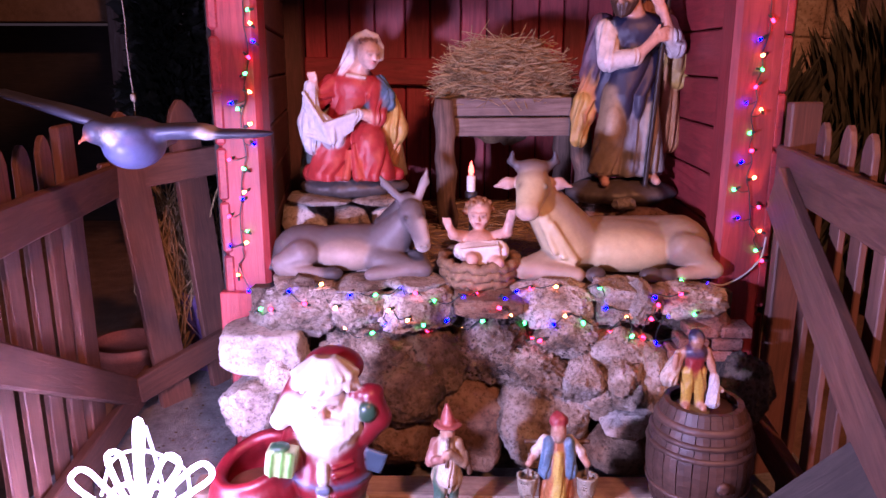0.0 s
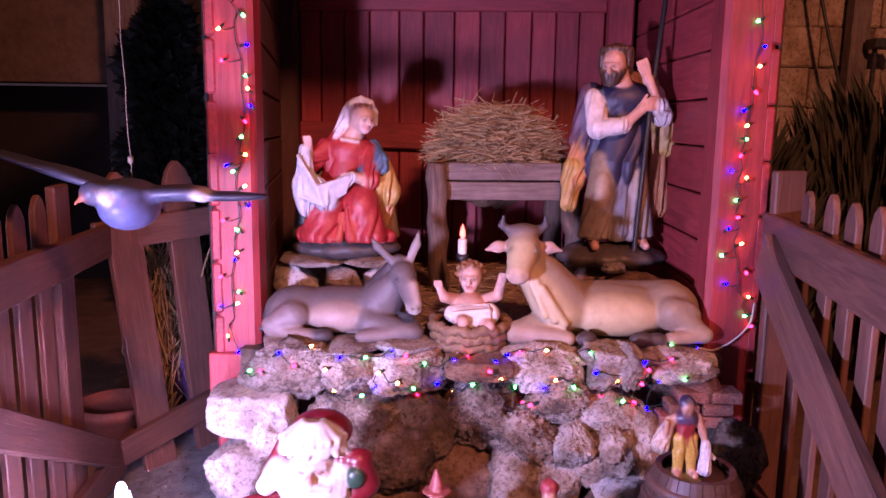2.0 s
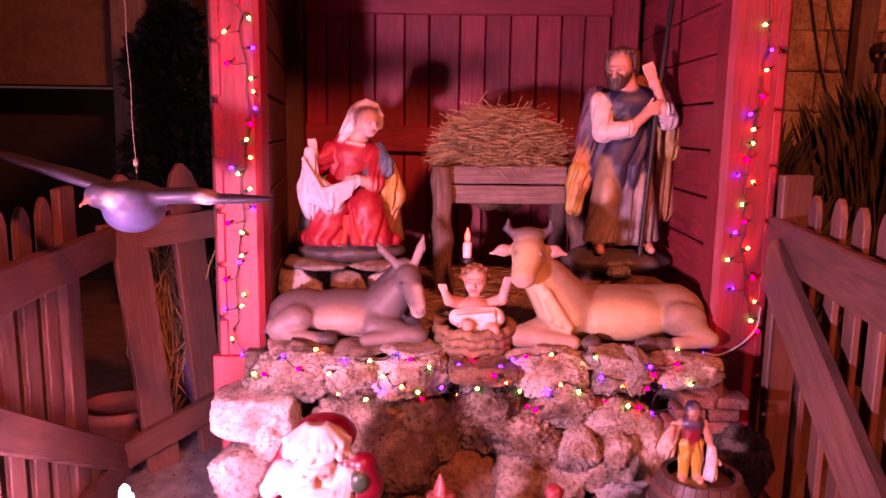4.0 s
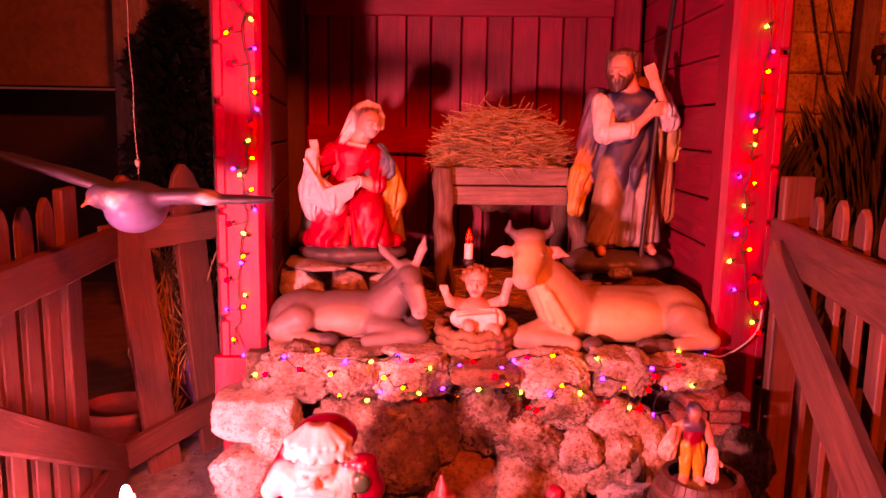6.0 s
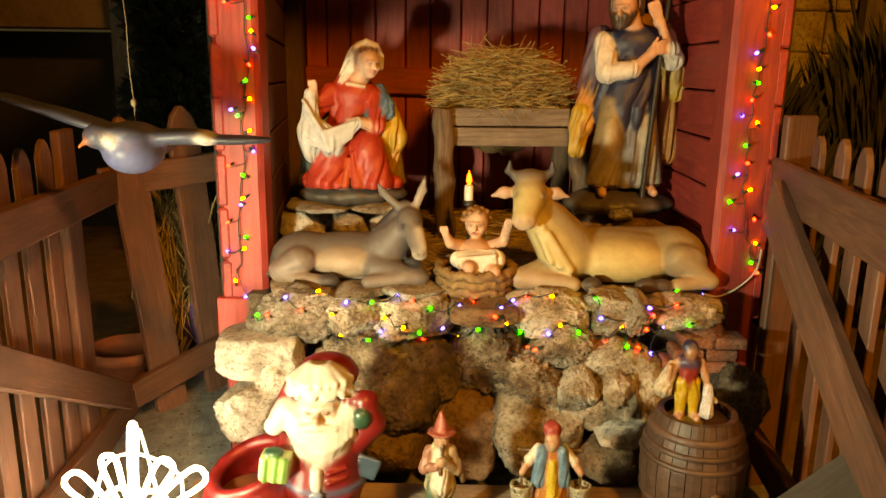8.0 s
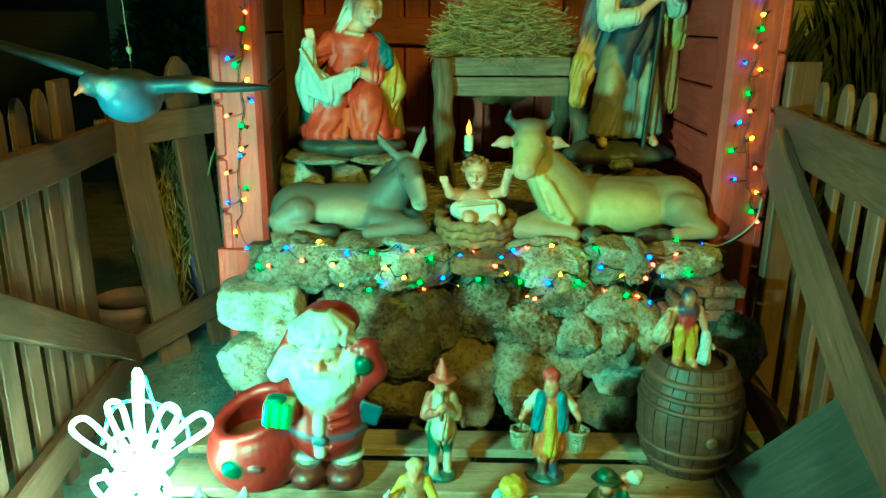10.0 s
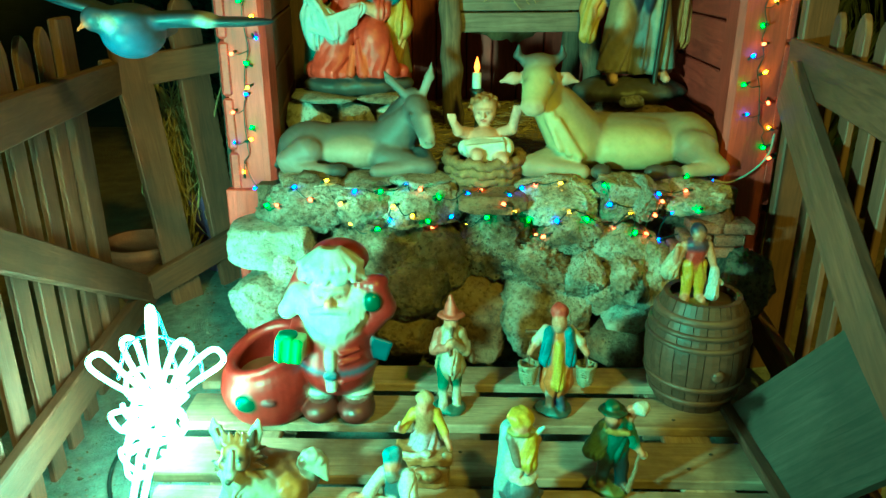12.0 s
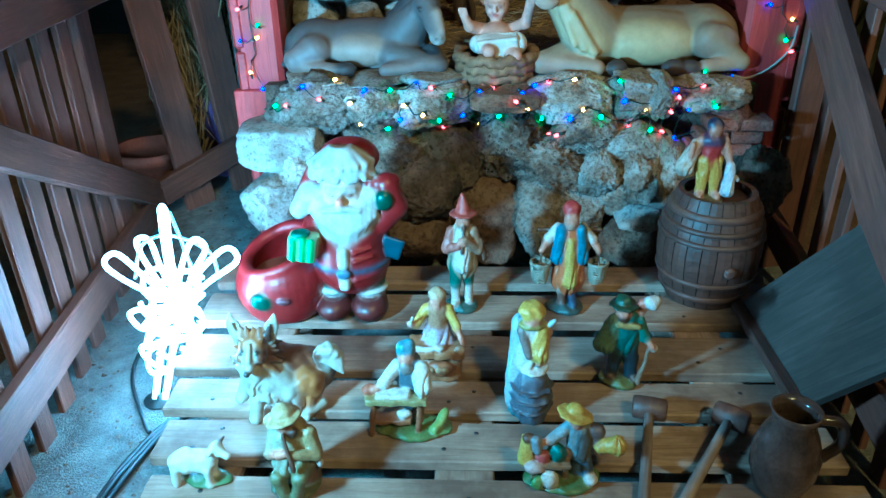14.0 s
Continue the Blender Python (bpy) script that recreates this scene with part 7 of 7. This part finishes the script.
# ---- tools, jug and leaning board ----
def mallet(head, tip, label):
    a, b = Vector((*head, TOP + 0.026)), Vector((*tip, TOP + 0.012))
    ob = thing("mallet", (head[0], head[1], TOP), label, "mallet", "mallets")
    m, length = along(a, b)
    part("handle", tube_bm([(-length / 2 + length * k / 6, 0, 0.0005 * math.sin(k)) for k in range(7)], 0.010, 8, lambda s: 0.85 + 0.2 * s), GREY_WOOD, ob, "grey round handle", m, True)
    part("head", lathe([(0.016, -0.030), (0.020, -0.027), (0.021, 0.0), (0.020, 0.027), (0.016, 0.030)], 16), BARREL_WOOD, ob, "dark worn wooden head", Matrix.Translation(a) @ m.to_3x3().to_4x4() @ pose(0, 0, 0, 90, 0, 0), True)


mallet((0.358, 1.105), (0.300, 0.860), "wooden mallet with a dark head lying on the pallet")
mallet((0.495, 1.085), (0.350, 0.870), "wooden mallet with a long pale handle on the pallet")
jug = thing("pottery_jug", (0.515, 0.945, TOP), "dark glazed pottery jug with a handle and wide mouth", "jug")
part("body", lathe([(0.036, 0), (0.045, 0.006), (0.062, 0.05), (0.064, 0.085), (0.052, 0.120), (0.041, 0.140), (0.041, 0.155), (0.047, 0.170), (0.044, 0.172), (0.037, 0.155), (0.036, 0.140), (0.050, 0.11), (0.055, 0.06), (0.02, 0.012)], 36), GLAZED_JUG, jug, "", pose(0.528, 0.945, TOP) @ Matrix.Diagonal((0.80, 0.80, 0.94, 1)), True)
part("handle", tube_bm(smooth_path([(0.558, 0.940, TOP + 0.146), (0.592, 0.935, TOP + 0.142), (0.600, 0.935, TOP + 0.105), (0.578, 0.938, TOP + 0.072)], 6), 0.0085, 8), GLAZED_JUG, jug, "", None, True)

board = thing("leaning_board", (0.67, 1.32, TOP), "broad toned-down wooden board leaning between pallet and fence", "board")
rise = Vector((0.122, -0.19, 0.300)).normalized() * 0.375
near, far = Vector((0.664, 1.140, TOP + 0.002)), Vector((0.661, 1.495, TOP + 0.002))
bm = bmesh.new()
thick = (far - near).cross(rise).normalized() * 0.022
low = [bm.verts.new(p) for p in (near, far, far + rise, near + rise)]
high = [bm.verts.new(v.co - thick) for v in low]
bm.faces.new(low), bm.faces.new(high[::-1])
for k in range(4):
    bm.faces.new((low[k], high[k], high[(k + 1) % 4], low[(k + 1) % 4]))
bmesh.ops.recalc_face_normals(bm, faces=bm.faces)
bmesh.ops.bevel(bm, geom=bm.edges[:], offset=0.003, segments=1, affect="EDGES")
m, _ = along(near, near + rise, (0, 0, 1))
bmesh.ops.transform(bm, matrix=m.inverted(), verts=bm.verts)
part("panel", bm, BOARD_WOOD, board, "", m)
plank("batten", near - Vector((0.030, 0.01, -0.004)), far - Vector((0.030, -0.01, -0.004)), 0.026, 0.022, BARREL_WOOD, board, label="dark edge batten")


# ---- pots and dry plants behind the gate ----
def pot(name, at, r, h, mat, label):
    ob = thing(name, at, label, "flower pot")
    part("pot", lathe([(r * 0.7, 0), (r * 0.98, h * 0.82), (r * 1.1, h * 0.83), (r * 1.1, h), (r * 0.98, h), (r * 0.9, h * 0.88), (0.01, h * 0.86)], 26), mat, ob, "", pose(*at), True)
    return ob


pot("flower_pot", (-1.12, 2.55, -0.085), 0.12, 0.22, CLAY, "red clay flower pot on the earth")
pot("flower_pot", (-0.86, 2.66, -0.001), 0.095, 0.30, VIOLET_POT, "violet plastic flower pot with dry stalks")


def tuft():
    a = random.uniform(0, 6.28)
    d = Vector((math.cos(a) * 0.35, math.sin(a) * 0.3, 1))
    return Vector((-0.93 + random.gauss(0, 0.05), 2.62 + random.gauss(0, 0.05), 0.42 + random.gauss(0, 0.10))), d


tagged(put("dry_grass", strands(190, tuft, (0.25, 0.5), 0.0028, "dry_grass", STRAW, "")), "pale dry grass stalks standing in a pot", "dry grass", kind="stuff")


# ---- dark surroundings ----
def leafy(name, at, half, count, mat, label, leaf=(0.06, 0.13), spiky=False):
    """A shrub of many small pointed leaves on bent stems, denser within."""
    ob = thing(name, at, label, "shrub")
    for k in range(5):
        a = k * 1.3
        top = Vector(at) + Vector((half[0] * 0.5 * math.cos(a), half[1] * 0.5 * math.sin(a), half[2] * 1.5))
        part("stem", tube_bm(smooth_path([at, Vector(at).lerp(top, 0.5) + Vector((0.03 * math.sin(a), 0.03, 0)), top], 4), 0.014, 6, lambda s: 1.1 - 0.7 * s), LOG_WOOD, ob, "", None, True)
    verts, faces = [], []
    for _ in range(count):
        a, h = random.uniform(0, 6.283), random.uniform(-1, 1)
        r = math.sqrt(1 - h * h) * random.uniform(0.55, 1.08) ** 0.5
        p = Vector((at[0] + half[0] * r * math.cos(a), at[1] + half[1] * r * math.sin(a), at[2] + half[2] * (1 + h)))
        p += Vector((noise.noise(p * 5), noise.noise(p * 5 + Vector((9, 0, 0))), noise.noise(p * 5 + Vector((0, 9, 0))))) * 0.12
        d = Vector((math.cos(a) * 0.7, math.sin(a) * 0.7, 1.6 if spiky else random.uniform(-0.4, 1))).normalized()
        ln = random.uniform(*leaf)
        u = d.orthogonal().normalized()
        u.rotate(Matrix.Rotation(random.uniform(0, 6.28), 3, d))
        w = u * ln * (0.07 if spiky else 0.28)
        base = len(verts)
        verts += [p, p + d * ln * 0.45 + w, p + d * ln, p + d * ln * 0.45 - w, p + d * ln * 0.5 + u.cross(d) * ln * 0.05]
        faces += [(base, base + 1, base + 4), (base + 1, base + 2, base + 4), (base + 2, base + 3, base + 4), (base + 3, base, base + 4)]
    me = bpy.data.meshes.new("leaves")
    me.from_pydata([tuple(v) for v in verts], [], faces)
    me.materials.append(mat)
    tagged(put("leaves", me, ob), kind="stuff")
    return ob


# shrub added in the black area, its shade put into the leaf colour
leafy("dark_shrub", (-1.56, 4.3, -0.08), (0.17, 0.17, 0.88), 5200, DARK_LEAF, "tall evergreen shrub with leaves darkened to stand for shade")
leafy("spiky_shrub", (2.05, 3.5, -0.08), (0.48, 0.30, 0.55), 2600, LEAF, "dark spiky shrub in front of the wall", (0.18, 0.36), True)
leafy("spiky_shrub", (1.35, 3.3, -0.08), (0.30, 0.25, 0.48), 1500, LEAF, "low dark spiky shrub beside the fence", (0.15, 0.30), True)

house = thing("plastered_house", (-4.0, 5.2, -0.09), "dim plastered house wall above a near-black sheet for its opening", "house")
plank("wall", (-7.0, 5.2, 2.4), (-1.9, 5.2, 2.4), 0.25, 2.1, PLASTER, house, (0, 0, 1), cuts=0)
# near-black sheet in place of the shaded open ground floor
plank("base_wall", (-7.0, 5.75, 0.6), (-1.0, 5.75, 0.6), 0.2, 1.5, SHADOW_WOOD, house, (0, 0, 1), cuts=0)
plank("post", (-1.86, 4.55, -0.09), (-1.83, 4.55, 3.2), 0.16, 0.20, GREY_WOOD, house, (1, 0, 0), label="weathered wooden post")
# near-black sheet that fills the dark area beside the post
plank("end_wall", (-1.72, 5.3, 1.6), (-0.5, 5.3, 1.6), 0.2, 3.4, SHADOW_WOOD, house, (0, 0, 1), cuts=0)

stone_house = thing("stone_house_wall", (3.2, 4.4, -0.09), "warm lit sandstone wall of coursed blocks with a post", "wall")
random.seed(4)
for row in range(14):
    x = 0.9 - random.uniform(0, 0.25)
    while x < 5.2:
        w = random.uniform(0.26, 0.46)
        if not (row > 3 and x < 1.2):
            bm = plank_bm(w - 0.004, 0.22, 0.216, 0.010, 2, 0.008)
            part("block", bm, SANDSTONE, stone_house, "", pose(x + w / 2, 4.45 + random.uniform(-0.008, 0.008), 0.02 + 0.22 * row))
        x += w
plank("mortar", (0.8, 4.47, 1.5), (5.3, 4.47, 1.5), 0.205, 3.2, PLASTER, stone_house, (0, 0, 1), cuts=0)
plank("post", (2.24, 4.26, -0.09), (2.26, 4.26, 3.1), 0.08, 0.10, GREY_WOOD, stone_house, (1, 0, 0), label="weathered wooden post")
lantern = thing("wall_fitting", (2.32, 4.2, 1.5), "dark metal fitting on the stone wall", "wall fitting")
plank("bracket", (2.26, 4.14, 1.56), (2.42, 4.14, 1.56), 0.10, 0.05, IRON, lantern)
plank("arm", (2.30, 4.16, 1.30), (2.30, 4.16, 1.55), 0.02, 0.02, IRON, lantern, (1, 0, 0))
wire = thing("slack_cable", (1.9, 4.0, 2.4), "dark cable hanging slack across the wall", "cable")
part("cable", tube_bm(smooth_path([(1.86, 4.2, 2.6), (1.96, 4.15, 1.9), (2.10, 4.1, 1.35), (2.22, 4.1, 1.10), (2.30, 4.18, 1.35)], 6), 0.010, 6), WIRE, wire, "", None, True)


# ---- small wear and litter ----
def chips(name, count, area, z, size, mat, label):
    """Flat crumbs scattered over an area: x0, x1, y0, y1."""
    verts, faces = [], []
    for _ in range(count):
        x, y, r = random.uniform(area[0], area[1]), random.uniform(area[2], area[3]), random.uniform(*size)
        base, turn = len(verts), random.uniform(0, 6.28)
        for k in range(5):
            q = r * random.uniform(0.6, 1.1)
            verts.append((x + q * math.cos(turn + k * 1.257), y + q * math.sin(turn + k * 1.257), z))
        verts.append((x, y, z + r * random.uniform(0.3, 0.8)))
        faces += [(base + k, base + (k + 1) % 5, base + 5) for k in range(5)]
    me = bpy.data.meshes.new(name)
    me.from_pydata(verts, [], faces)
    me.materials.append(mat)
    return tagged(put(name, me), label, "crumbs", kind="stuff")


chips("gravel", 420, (-0.86, -0.52, 0.75, 2.6), 0.0, (0.002, 0.008), PALE_STONE, "fine gravel crumbs scattered on the concrete")
chips("dry_leaf_litter", 150, (-0.86, -0.50, 1.2, 2.7), 0.001, (0.002, 0.007), LITTER, "dry leaf scraps lying on the concrete")

pallet_ob = [o for o in scene.objects if o.name == "wooden_pallet"][0]
NAIL = mesh_of("nail", lathe([(0.0042, 0.0), (0.0042, 0.0008), (0.003, 0.0014)], 8), IRON, True)
for y in (0.75, 0.895, 1.04, 1.16, 1.30, 1.47, 1.62):
    for x in (-0.42, 0.02, 0.52):
        for side in (-0.02, 0.024):
            put("nail", NAIL, pallet_ob, pose(x + side + random.uniform(-0.008, 0.008), y + side * 0.9 + random.uniform(-0.006, 0.006), 0.1400))
